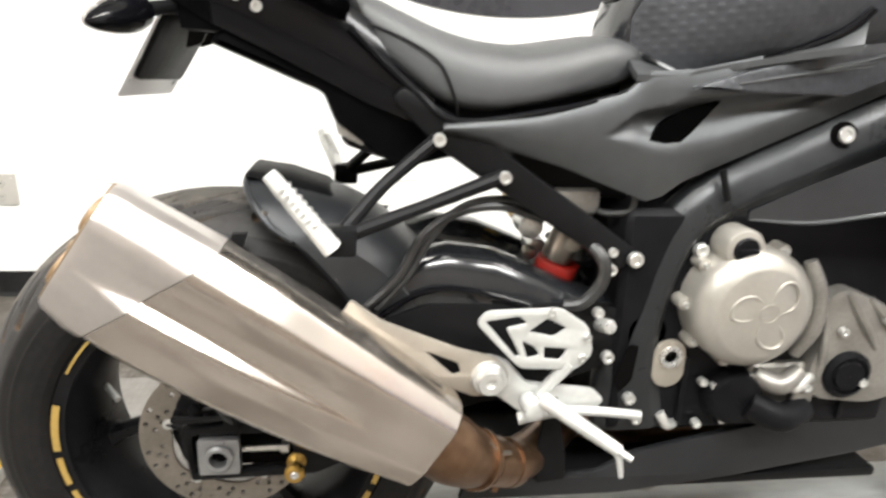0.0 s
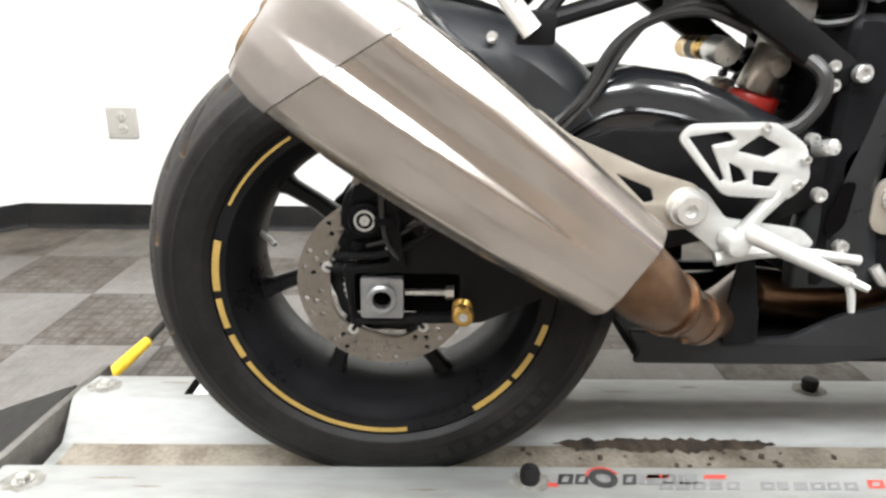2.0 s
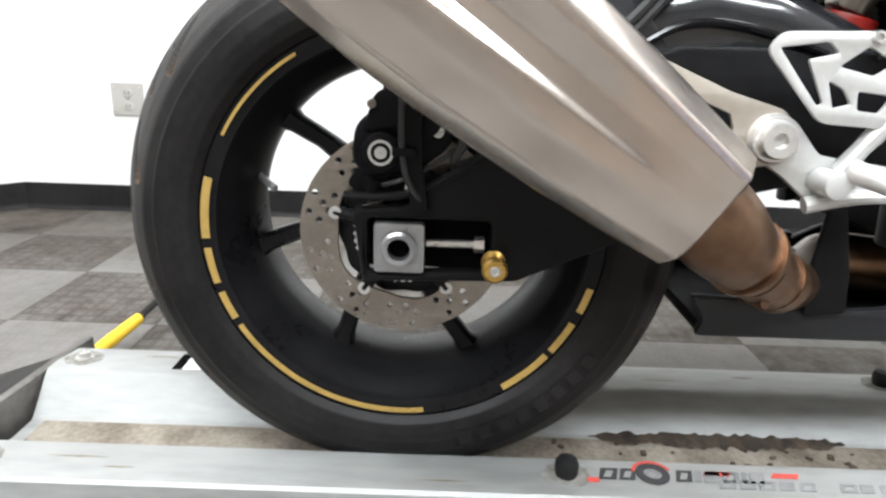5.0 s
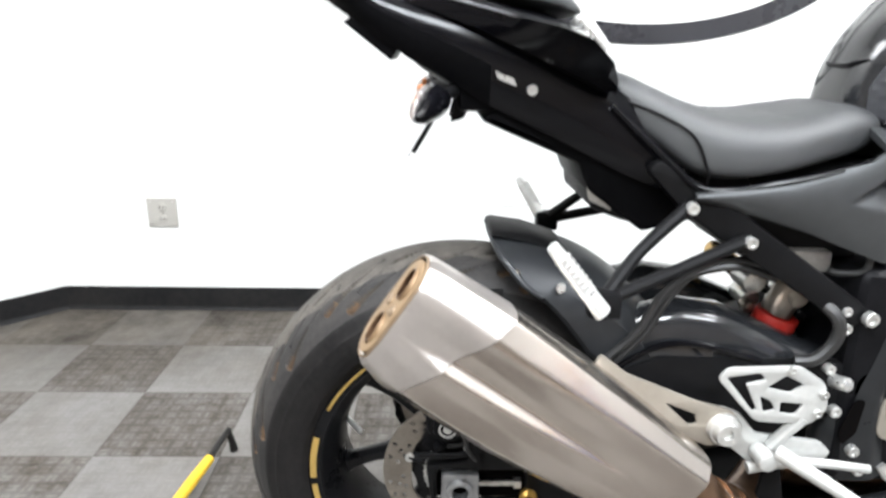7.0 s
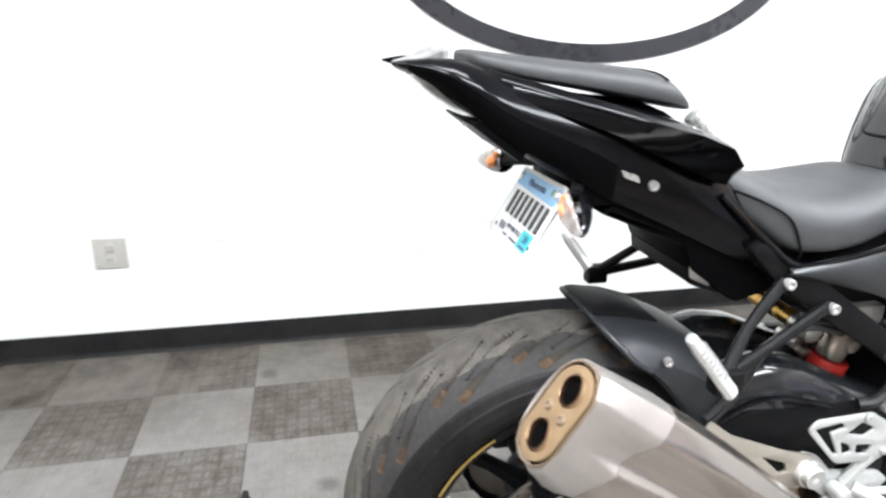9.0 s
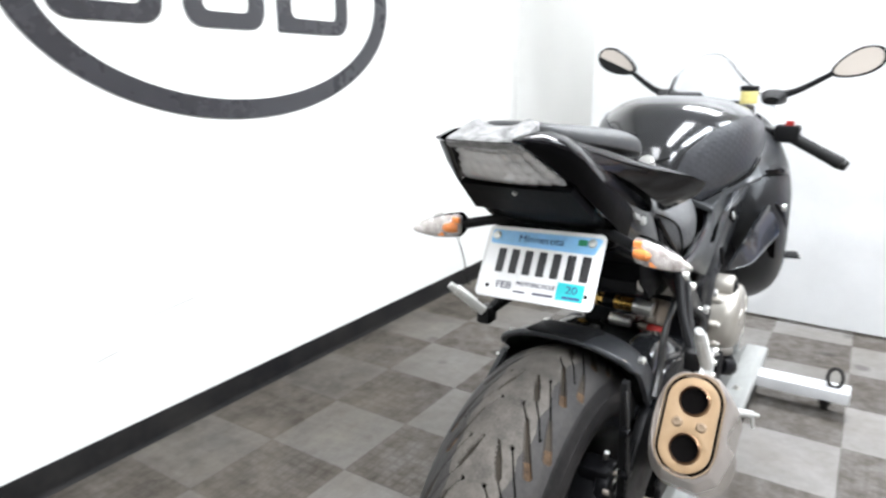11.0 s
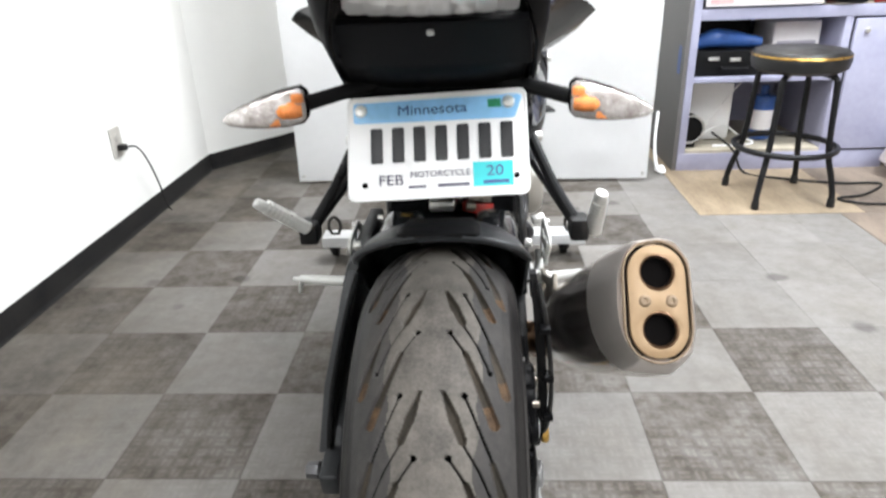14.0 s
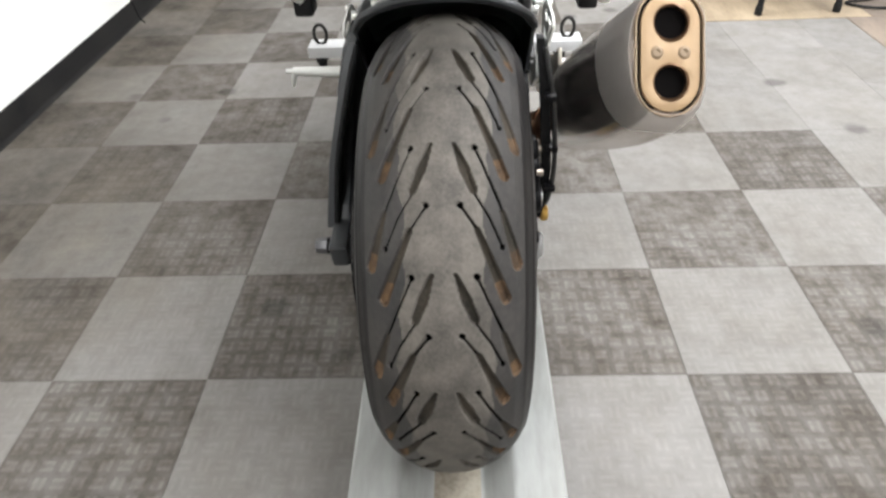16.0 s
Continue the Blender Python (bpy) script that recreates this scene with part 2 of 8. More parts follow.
def curved_sheet(ys, top, low, depth, side, nv=44, thick=0.006):
    """A curved sheet between two edges in the y-z plane; depth(y, z, v) gives its x."""
    own = bmesh.new()
    face, rear = [], []
    for y in ys:
        zt, zb = float(np.interp(y, *zip(*top))), float(np.interp(y, *zip(*low)))
        r1, r2 = [], []
        for j in range(nv + 1):
            v = j / nv
            z = zt + (zb - zt) * v
            x = depth(y, z, v)
            r1.append(own.verts.new((side * x, y, z)))
            r2.append(own.verts.new((side * (x - thick), y, z)))
        face.append(r1)
        rear.append(r2)
    for g in (face, rear):
        for p, q in zip(g, g[1:]):
            for j in range(nv):
                own.faces.new((p[j], p[j + 1], q[j + 1], q[j]))
    for p, q in ((0, 1),):
        for i in range(len(face) - 1):
            for j in (0, nv):
                own.faces.new((face[i][j], face[i + 1][j], rear[i + 1][j], rear[i][j]))
        for i in (0, len(face) - 1):
            for j in range(nv):
                own.faces.new((face[i][j], face[i][j + 1], rear[i][j + 1], rear[i][j]))
    return own

# ---- the room ----
WX = -1.40                       # face of the long wall beside the motorcycle
Y_BACK, Y_BEND = -1.385, 2.66    # where the long wall turns off at either end
TILE, TX, TY = 0.305, -0.785, 0.062
RX, RY0, RY1 = 4.2, -3.4, 4.6


def wall_run(name, a, b, h=CEIL, thick=0.12, paint=None, note="smooth white painted wall, scuffed near the floor"):
    """A wall from a to b (x, y); its body lies to the left of that way."""
    a, b = V((*a, 0)), V((*b, 0))
    d = (b - a).normalized()
    n = V((-d.y, d.x, 0)) * thick
    ring = [a, b, b + n, a + n]
    bm = loft([[p + V((0, 0, 0)) for p in ring], [p + V((0, 0, h)) for p in ring]])
    ob = finish(name, bm, paint or M_WALL, smooth=False)
    tagged(ob, note, "wall", kind="structure")
    return ob


A0, A1 = (WX, Y_BACK), (WX, Y_BEND)
A_1, A2 = (0.4, Y_BACK - 1.72), (-0.86, 3.36)
wall_run("wall_west", A0, A1)
wall_run("wall_southwest", A_1, A0)
wall_run("wall_northwest", A1, A2)
wall_run("wall_north", A2, (RX, 3.36))
# the next three walls stay out of view and only shape reflections
wall_run("wall_east", (RX, 3.36), (RX, RY0), paint=M_FARWALL, note="unseen wall behind the bay, brown-beige to dim reflections")
wall_run("wall_south", (RX, RY0), (0.4, RY0), paint=M_FARWALL, note="unseen wall behind the bay, beige to dim reflections")
wall_run("wall_south_return", (0.4, RY0), A_1, paint=M_FARWALL, note="unseen wall behind the bay, beige to dim reflections")


def base_run(name, a, b):
    a, b = V((*a, 0)), V((*b, 0))
    d = (b - a).normalized()
    n = V((d.y, -d.x, 0))
    prof = [(0.0, 0.0), (0.012, 0.0), (0.006, 0.008), (0.004, 0.02), (0.004, 0.082), (0.0025, 0.087), (0.0, 0.088)]
    bm = loft([[p + n * (x + 0.001) + V((0, 0, z + 0.002)) for x, z in prof] for p in (a, b)])
    tagged(finish(name, bm, M_BASE), "black vinyl cove base along the foot of the wall", "baseboard", kind="structure")


base_run("baseboard", (WX, Y_BACK), (WX, Y_BEND))
base_run("baseboard", A_1, A0)
base_run("baseboard", A1, A2)

slab = box((-2.2, RY0 - 0.2, -0.2), (RX + 0.2, RY1, -0.012))
tagged(finish("floor", slab, M_SLAB, smooth=False), "grey concrete slab under interlocking floor tiles", "floor", kind="structure")
FLOOR = bpy.data.objects["floor"]
tagged(finish("ceiling", box((-2.2, RY0 - 0.2, CEIL), (RX + 0.2, RY1, CEIL + 0.1)), M_CEIL, smooth=False), "white acoustic board ceiling", "ceiling", kind="structure")

fixture_lens = emit("troffer_diffuser", (0.985, 0.99, 1.0), 6.0)
for lx, ly, turn, watts in TROFFERS:
    tr = thing("ceiling_light", "white recessed fluorescent troffer in the ceiling", "ceiling light", "ceiling troffers", (lx, ly, CEIL))
    bm = None
    for lo, hi in (((-0.31, -0.61, -0.03), (-0.285, 0.61, 0)), ((0.285, -0.61, -0.03), (0.31, 0.61, 0)), ((-0.285, -0.61, -0.03), (0.285, -0.585, 0)), ((-0.285, 0.585, -0.03), (0.285, 0.61, 0))):
        bm = box(lo, hi, bm=bm)
    part("frame", bm, M_CEIL, tr)
    part("diffuser", box((-0.283, -0.583, -0.012), (0.283, 0.583, -0.004)), fixture_lens, tr)
    tr.rotation_euler = (0, 0, radians(turn))

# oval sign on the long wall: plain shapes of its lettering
sign = thing("wall_sign", "dark grey vinyl oval with thick letter shapes on the white wall", "wall sign", at=(WX + 0.002, 0.658, 1.402))
SC = Matrix(((0, 0, 1, 0), (1, 0, 0, 0), (0, 1, 0, 0), (0, 0, 0, 1)))


def oval(a, b, n=96):
    return [(a * math.cos(2 * math.pi * i / n), b * math.sin(2 * math.pi * i / n)) for i in range(n)]


part("ring", plate([oval(0.762, 0.418), oval(0.681, 0.355)], 0, 0.003, m=SC), M_LOGO, sign)


def glyph(cx, w, h, t, low=-0.131, square=False):
    r = 0.075
    o = rounded([(cx - w / 2, low), (cx + w / 2, low), (cx + w / 2, low + h), (cx - w / 2, low + h)], r, 6)
    if square:
        o = [(cx - w / 2, low)] + [p for p in o if p[0] > cx - w / 2 + r * 0.9] + [(cx - w / 2, low + h)]
    i = rounded([(cx - w / 2 + t, low + t * 0.75), (cx + w / 2 - t, low + t * 0.75), (cx + w / 2 - t, low + h - t), (cx - w / 2 + t, low + h - t)], 0.03, 4)
    return [o, i]


for cx, w, square in ((-0.467, 0.335, False), (-0.070, 0.315, False), (0.328, 0.365, True)):
    part("letter_shape", plate(glyph(cx, w, 0.265, 0.066, square=square), 0, 0.003, m=SC), M_LOGO, sign)


# wall outlets
def outlet(y, z, plug):
    ob = thing("wall_outlet", "ivory duplex outlet with a black plug and cord" if plug else "ivory duplex outlet with screwed cover plate", "outlet", "wall outlets", (WX, y, z))
    w, h = (0.04, 0.06) if plug else (0.052, 0.052)
    part("cover_plate", box((0.0005, -w, -h), (0.006, w, h), 0.004, 3), M_OUTLET, ob)
    for dz in (-0.021, 0.021):
        soc = part("socket", cyl((0.005, 0, dz), (0.0085, 0, dz), 0.0165, n=24, bevel=0.001), M_OUTLET, ob)
        for dy in (-0.006, 0.006):
            part("slot", box((0.0075, dy - 0.001, dz - 0.004), (0.0092, dy + 0.001, dz + 0.004)), M_RUBBER, soc)
    part("screw", cyl((0.005, 0, 0), (0.0075, 0, 0), 0.0035, n=12), M_ZINC, ob)
    if not plug:
        for sy in (-0.04, 0.04):
            for sz in (-0.04, 0.04):
                part("screw", cyl((0.005, sy, sz), (0.0075, sy, sz), 0.003, n=10), M_ZINC, ob)
    if plug:
        part("plug", box((0.007, -0.013, -0.033), (0.04, 0.013, -0.008), 0.004), M_RUBBER, ob, "black moulded plug")
        part("cord", tube([(0.038, 0.0, -0.02), (0.06, 0.04, -0.03), (0.06, 0.10, -0.10), (0.05, 0.17, -0.22), (0.045, 0.21, -0.34), (0.05, 0.235, z * -1 + 0.008)], 0.0035, 8), M_RUBBER, ob)
    return ob


outlet(-1.0, 0.376, False)
outlet(1.80, 0.389, True)

# faint scuffs on the paint
M_SCUFF = mat("grey_scuff", (0.36, 0.35, 0.33), 0.8, var=0.2, scale=40)
for (y, z, dy, dz) in ((-0.65, 0.398, 0.07, -0.01), (0.33, 0.42, 0.36, 0.03), (0.05, 0.33, 0.08, 0.012), (1.0, 0.45, 0.05, 0.0)):
    sc = tube([(WX + 0.0006, y - dy / 2, z - dz / 2), (WX + 0.0008, y, z + 0.002), (WX + 0.0006, y + dy / 2, z + dz / 2)], [0.0005, 0.0016, 0.0005], 6, 6)
    tagged(finish("scuff_mark", sc, M_SCUFF), "thin grey scuff scratched across the white wall", "scuff", "wall scuffs")

# hung backdrop sheet
bm = bmesh.new()
nx, nz = 90, 60
x0, x1 = -0.835, 0.873
grid = []
for j in range(nz + 1):
    z = 0.018 + (2.35 - 0.018) * j / nz
    row = []
    for i in range(nx + 1):
        x = x0 + (x1 - x0) * i / nx
        wob = 0.012 * noise.noise((x * 3.1, z * 1.4, 3.0)) + 0.009 * noise.noise((x * 5, z * 6, 8.0)) + 0.004 * noise.noise((x * 11, z * 17, 5.0))
        row.append(bm.verts.new((x + 0.004 * noise.noise((z * 2.0, 4.0, x)), 2.385 - 0.035 * (x - x0) + wob, z)))
    grid.append(row)
for a, b in zip(grid, grid[1:]):
    for i in range(nx):
        bm.faces.new((a[i], a[i + 1], b[i + 1], b[i]))
sheet_bm = bm
ret = bmesh.ops.solidify(sheet_bm, geom=sheet_bm.faces[:], thickness=0.002)
backdrop = thing("backdrop_sheet", "white vinyl backdrop sheet hanging to the floor, faintly creased", "backdrop sheet")
part("sheet", sheet_bm, M_SHEET, backdrop)
part("hem_bar", cyl((x0 - 0.02, 2.386, 2.355), (x1 + 0.02, 2.33, 2.355), 0.014, n=16), M_ZINC, backdrop)
for gx in (x0 + 0.025, x1 - 0.025):
    part("grommet", revolve((gx, 2.372 - 0.035 * (gx - x0), 0.045), (0, -1, 0), [(0.008, 0), (0.008, 0.003), (0.004, 0.003), (0.004, 0)], n=16), M_ZINC, backdrop)
for gx in (x0 + 0.1, x1 - 0.1):
    part("hanger_cord", cyl((gx, 2.36, 2.36), (gx, 2.36, CEIL), 0.003, n=8), M_RUBBER, backdrop)

# plywood sheet by the bench
for lo, hi, wood, note in (((0.985, 1.872, -0.010), (1.66, 3.2, 0.003), M_PLY, "tan plywood floor sheet in front of the workbench"), ((1.662, 1.872, -0.010), (RX - 0.1, 3.2, 0.003), M_PLYD, "scuffed brown floor board beside the workbench"), ((1.557, 0.65, -0.010), (RX - 0.1, 1.870, 0.003), M_PLYD, "scuffed brown floor board beside the tiles")):
    tagged(finish("plywood_sheet", box(lo, hi, 0.001), wood), note, "plywood", "plywood sheets on the floor")

# ---- motorcycle materials ----
M_TYRE = mat("tyre_rubber", (0.056, 0.051, 0.046), 0.66, scale=30, color2=(0.118, 0.107, 0.094), rvar=0.12, bump=0.25, bscale=420, spec=0.18)
M_SIDEWALL = mat("sidewall_rubber", (0.010, 0.0095, 0.0095), 0.42, scale=14, color2=(0.020, 0.0185, 0.018), rvar=0.12, bump=0.1, bscale=200, spec=0.12)
M_RIM = mat("satin_black_alloy", (0.008, 0.008, 0.0088), 0.33, var=0.3, scale=14, spec=0.16)
M_GOLD = mat("gold_rim_tape", (0.55, 0.37, 0.11), 0.35, metal=0.5, var=0.15, scale=20)
M_BRASS = mat("gold_anodised", (0.55, 0.34, 0.09), 0.3, metal=0.9, var=0.1, scale=40)
M_DISC = mat("brake_disc_steel", (0.30, 0.27, 0.235), 0.34, metal=0.9, var=0.15, scale=16, bump=0.1, bscale=300)
M_GLOSS = mat("gloss_black_paint", (0.003, 0.003, 0.004), 0.14, var=0.2, scale=5, rvar=0.04, coat=0.12, spec=0.18)
M_GULL = mat("gloss_charcoal_paint", (0.016, 0.017, 0.019), 0.17, var=0.2, scale=5, rvar=0.04, coat=0.5, spec=0.5)
M_MATTE = mat("matte_black_plastic", (0.0065, 0.0065, 0.007), 0.5, var=0.18, scale=14, bump=0.15, bscale=500, spec=0.12)
M_DEEP = mat("deep_black_plastic", (0.0022, 0.0022, 0.0026), 0.42, var=0.3, scale=12, spec=0.04)
M_GREYPANEL = mat("matte_dark_grey_panel", (0.074, 0.078, 0.081), 0.40, metal=0.5, var=0.10, scale=7, rvar=0.06, bump=0.06, bscale=600, spec=0.5)
M_PAN = mat("satin_black_pan_paint", (0.020, 0.021, 0.023), 0.36, metal=0.2, var=0.15, scale=8, bump=0.05, bscale=500, spec=0.4)
M_HUG = mat("satin_black_fender_plastic", (0.028, 0.0298, 0.0325), 0.42, metal=0.2, var=0.12, scale=9, bump=0.08, bscale=500, spec=0.4)
M_FRAME = mat("satin_black_frame", (0.007, 0.007, 0.0075), 0.36, var=0.15, scale=9, bump=0.12, bscale=420, spec=0.13)
M_FRAMETOP = mat("satin_grey_black_frame_paint", (0.020, 0.0215, 0.0235), 0.33, metal=0.3, var=0.12, scale=9, bump=0.10, bscale=420, spec=0.5)
M_SEAT = mat("black_seat_vinyl", (0.036, 0.038, 0.0395), 0.50, var=0.12, scale=6, bump=0.35, bscale=900, spec=0.75)
M_ALU = mat("bare_aluminium", (0.66, 0.66, 0.64), 0.32, metal=0.75, var=0.12, scale=20, rvar=0.1)
M_SILVER = mat("silver_painted_alloy", (0.50, 0.505, 0.49), 0.36, metal=0.35, var=0.08, scale=18, color2=(0.60, 0.605, 0.585))
M_BLOCK = mat("machined_grey_aluminium", (0.36, 0.365, 0.37), 0.34, metal=0.8, var=0.12, scale=30, rvar=0.1)
M_CHAMP = mat("champagne_alloy", (0.41, 0.375, 0.32), 0.36, metal=0.55, var=0.08, scale=10)
M_COVER = mat("pale_alloy_engine_cover", (0.42, 0.40, 0.36), 0.38, metal=0.6, var=0.07, scale=16, bump=0.05, bscale=300)
M_CASE = mat("cast_silver_crankcase", (0.29, 0.277, 0.255), 0.40, metal=0.6, var=0.2, scale=22, bump=0.2, bscale=200)
M_PIPE = mat("heat_browned_steel", (0.135, 0.075, 0.043), 0.32, metal=0.9, scale=6, color2=(0.25, 0.155, 0.095), rvar=0.05)
M_TAN = mat("gold_ceramic_endplate", (0.27, 0.18, 0.098), 0.5, metal=0.25, var=0.1, scale=14)
# soot in the exhaust; in slots, bores and recesses it paints their shade
M_SOOTSHADE = mat("soot_and_recess_shade", (0.0035, 0.003, 0.003), 0.95, spec=0.03)
M_BEAD = mat("tan_rim_bead", (0.24, 0.175, 0.115), 0.5, metal=0.3, var=0.08, scale=14)
M_CAP = mat("satin_titanium_cap", (0.56, 0.52, 0.49), 0.33, metal=0.80, var=0.05, scale=16, rvar=0.05)
M_HOSE = mat("black_hose", (0.02, 0.02, 0.02), 0.35, var=0.2, scale=40)
M_RED = mat("red_spring", (0.30, 0.013, 0.008), 0.4, var=0.1, scale=30)
M_GLASS = glass("clear_lens", (1, 1, 1), 0.03)
M_SCREEN = glass("windscreen_acrylic", (0.97, 0.98, 1.0), 0.0)
M_REFL = mat("faceted_reflector", (0.93, 0.92, 0.915), 0.25, metal=0.0, var=0.08, scale=60, bump=0.35, bscale=150)
M_CELL = mat("bright_reflector_cell", (0.96, 0.955, 0.95), 0.16, metal=0.3, var=0.05, scale=110, bump=0.1, bscale=260, spec=0.9)
M_LTOP = mat("moulded_clear_lens_top", (0.105, 0.105, 0.105), 0.45, color2=(0.36, 0.357, 0.354), scale=75, bump=0.6, bscale=150, spec=0.1)
M_DKSTEEL = mat("dark_steel", (0.10, 0.10, 0.105), 0.4, metal=0.6)
# near-black that puts the shade inside narrow openings into the colour
M_PITCH = mat("black_hole_shade", (0.0015, 0.0015, 0.0015), 0.95, spec=0.0)
M_INDREF = mat("silver_indicator_reflector", (0.34, 0.29, 0.27), 0.22, metal=0.6, color2=(0.82, 0.80, 0.78), scale=70, bump=0.6, bscale=160)
M_ORANGE = mat("amber_bulb", (0.68, 0.22, 0.05), 0.35, var=0.3, scale=60)
M_MIRROR = mat("mirror_glass", (0.66, 0.60, 0.55), 0.03, metal=1.0, var=0.01, rvar=0.01)
M_PLATEW = mat("white_plate_film", (0.76, 0.76, 0.76), 0.35, var=0.02, scale=10)
M_PLATEB = mat("light_blue_plate_band", (0.25, 0.52, 0.80), 0.35, var=0.12, scale=14)
M_INK = mat("black_plate_ink", (0.012, 0.012, 0.014), 0.45)
M_INKB = mat("navy_plate_ink", (0.03, 0.07, 0.22), 0.45)
M_INKP = mat("violet_plate_ink", (0.075, 0.07, 0.11), 0.5)
M_TEAL = mat("teal_sticker", (0.02, 0.55, 0.58), 0.4, var=0.05)
M_GREEN = mat("green_sticker", (0.02, 0.22, 0.10), 0.4, var=0.1)
M_AMBERCAP = mat("yellow_fluid", (0.75, 0.66, 0.25), 0.3, var=0.1)
M_CAL = mat("black_caliper", (0.006, 0.006, 0.007), 0.4, var=0.25, scale=25, bump=0.15, bscale=300, spec=0.1)


M_SHOULDER = mat("scrubbed_shoulder_rubber", (0.024, 0.0235, 0.0235), 0.58, scale=14, color2=(0.052, 0.048, 0.045), rvar=0.12, bump=0.2, bscale=420, spec=0.18)
M_GROOVE = mat("dark_rubber_in_grooves", (0.022, 0.020, 0.017), 0.75, scale=26, color2=(0.055, 0.046, 0.036), spec=0.1)
M_TAWNY = mat("brown_dust_in_grooves", (0.040, 0.029, 0.021), 0.85, scale=60, color2=(0.125, 0.078, 0.045), spec=0.1)


def brushed_steel():
    """Satin brushed muffler skin."""
    m = mat("brushed_champagne_steel", (0.56, 0.508, 0.462), 0.22, metal=0.97, var=0.05, scale=14, rvar=0.05, stretch=(1, 0.25, 0.25), bump=0.02, bscale=260)
    return m


M_MUF = brushed_steel()


def grip_pad():
    """Dark glossy film with rows of small raised dots."""
    m = mat("tank_grip_film", (0.036, 0.038, 0.043), 0.34, var=0.25, scale=8, rvar=0.05, spec=0.55)
    nt = m.node_tree
    sep, com = nt.nodes.new("ShaderNodeSeparateXYZ"), nt.nodes.new("ShaderNodeCombineXYZ")
    nt.links.new(nt.nodes["Texture Coordinate"].outputs["Object"], sep.inputs[0])
    nt.links.new(sep.outputs["Y"], com.inputs["X"])
    nt.links.new(sep.outputs["Z"], com.inputs["Y"])
    turn = nt.nodes.new("ShaderNodeMapping")
    turn.inputs["Rotation"].default_value = (0, 0, radians(38))
    nt.links.new(com.outputs[0], turn.inputs["Vector"])
    vo = nt.nodes.new("ShaderNodeTexVoronoi")
    vo.voronoi_dimensions = "2D"
    vo.inputs["Scale"].default_value = 85
    vo.inputs["Randomness"].default_value = 0.0
    nt.links.new(turn.outputs[0], vo.inputs["Vector"])
    dome = nt.nodes.new("ShaderNodeMapRange")
    dome.interpolation_type = "SMOOTHSTEP"
    for k, v in enumerate((0.12, 0.40, 1.0, 0.0)):
        dome.inputs[k + 1].default_value = v
    nt.links.new(vo.outputs["Distance"], dome.inputs[0])
    bp = nt.nodes.new("ShaderNodeBump")
    bp.inputs["Strength"].default_value, bp.inputs["Distance"].default_value = 0.35, 0.0010
    nt.links.new(dome.outputs[0], bp.inputs["Height"])
    nt.links.new(bp.outputs[0], nt.nodes["Principled BSDF"].inputs["Normal"])
    return m


M_PAD = grip_pad()

# ---- motorcycle ----
bike = thing("motorcycle", "black sport motorcycle standing upright in a steel dolly trough", "motorcycle")
AZ = 0.374
AX = V((0, 0, AZ))


def polar(r, deg, x=0.0):
    return V((x, r * math.cos(radians(deg)), AZ + r * math.sin(radians(deg))))


def ring_pts(cy, cz, r, n=32, wav=0.0, k=8):
    return [(cy + (r + wav * math.cos(k * 2 * math.pi * i / n)) * math.cos(2 * math.pi * i / n), cz + (r + wav * math.cos(k * 2 * math.pi * i / n)) * math.sin(2 * math.pi * i / n)) for i in range(n)]


# rear wheel
bm = revolve(AX, (1, 0, 0), [(0.186, -0.070), (0.176, -0.03), (0.174, 0.0), (0.176, 0.03), (0.186, 0.062), (0.198, 0.074), (0.201, 0.083), (0.216, 0.087), (0.221, 0.084), (0.216, 0.072), (0.200, 0.055), (0.190, 0.02), (0.190, -0.02), (0.200, -0.055), (0.216, -0.072), (0.221, -0.084), (0.216, -0.087), (0.201, -0.083), (0.198, -0.077)], n=128, closed=True)
wheel = part("rear_wheel", bm, M_RIM, bike, "satin black alloy rim with gold tape")
part("hub", revolve(AX, (1, 0, 0), [(0.018, -0.075), (0.040, -0.075), (0.048, -0.05), (0.052, 0.0), (0.048, 0.05), (0.040, 0.075), (0.018, 0.075)], n=40, closed=True), M_RIM, wheel)
for k in range(7):
    a = 141.5 + k * 360 / 7
    rings = []
    for r, w, d, da, xx in ((0.042, 0.020, 0.024, -9, 0.012), (0.08, 0.0125, 0.018, -8, 0.014), (0.13, 0.010, 0.013, -4, 0.012), (0.165, 0.011, 0.014, -1, 0.008), (0.182, 0.018, 0.022, 0, 0.004)):
        c = polar(r, a + da, xx)
        t = V((0, -math.sin(radians(a)), math.cos(radians(a))))
        rings.append([c + t * (w * cx) + V((1, 0, 0)) * (d * cy) for cx, cy in ((-1, -0.5), (-0.6, -1), (0.6, -1), (1, -0.5), (1, 0.5), (0.6, 1), (-0.6, 1), (-1, 0.5))])
    part("spoke", loft(rings), M_RIM, wheel)


def arc_band(a0, a1, r0, r1, x, n=None):
    n = n or max(3, int(abs(a1 - a0) / 2))
    own = bmesh.new()
    rows = []
    for i in range(n + 1):
        a = a0 + (a1 - a0) * i / n
        rows.append([own.verts.new(polar(r, a, xx)) for r, xx in ((r0, x), (r1, x), (r1, x - 0.001), (r0, x - 0.001))])
    for p, q in zip(rows, rows[1:]):
        for i in range(4):
            own.faces.new((p[i], p[(i + 1) % 4], q[(i + 1) % 4], q[i]))
    own.faces.new(rows[0])
    own.faces.new(rows[-1][::-1])
    return own


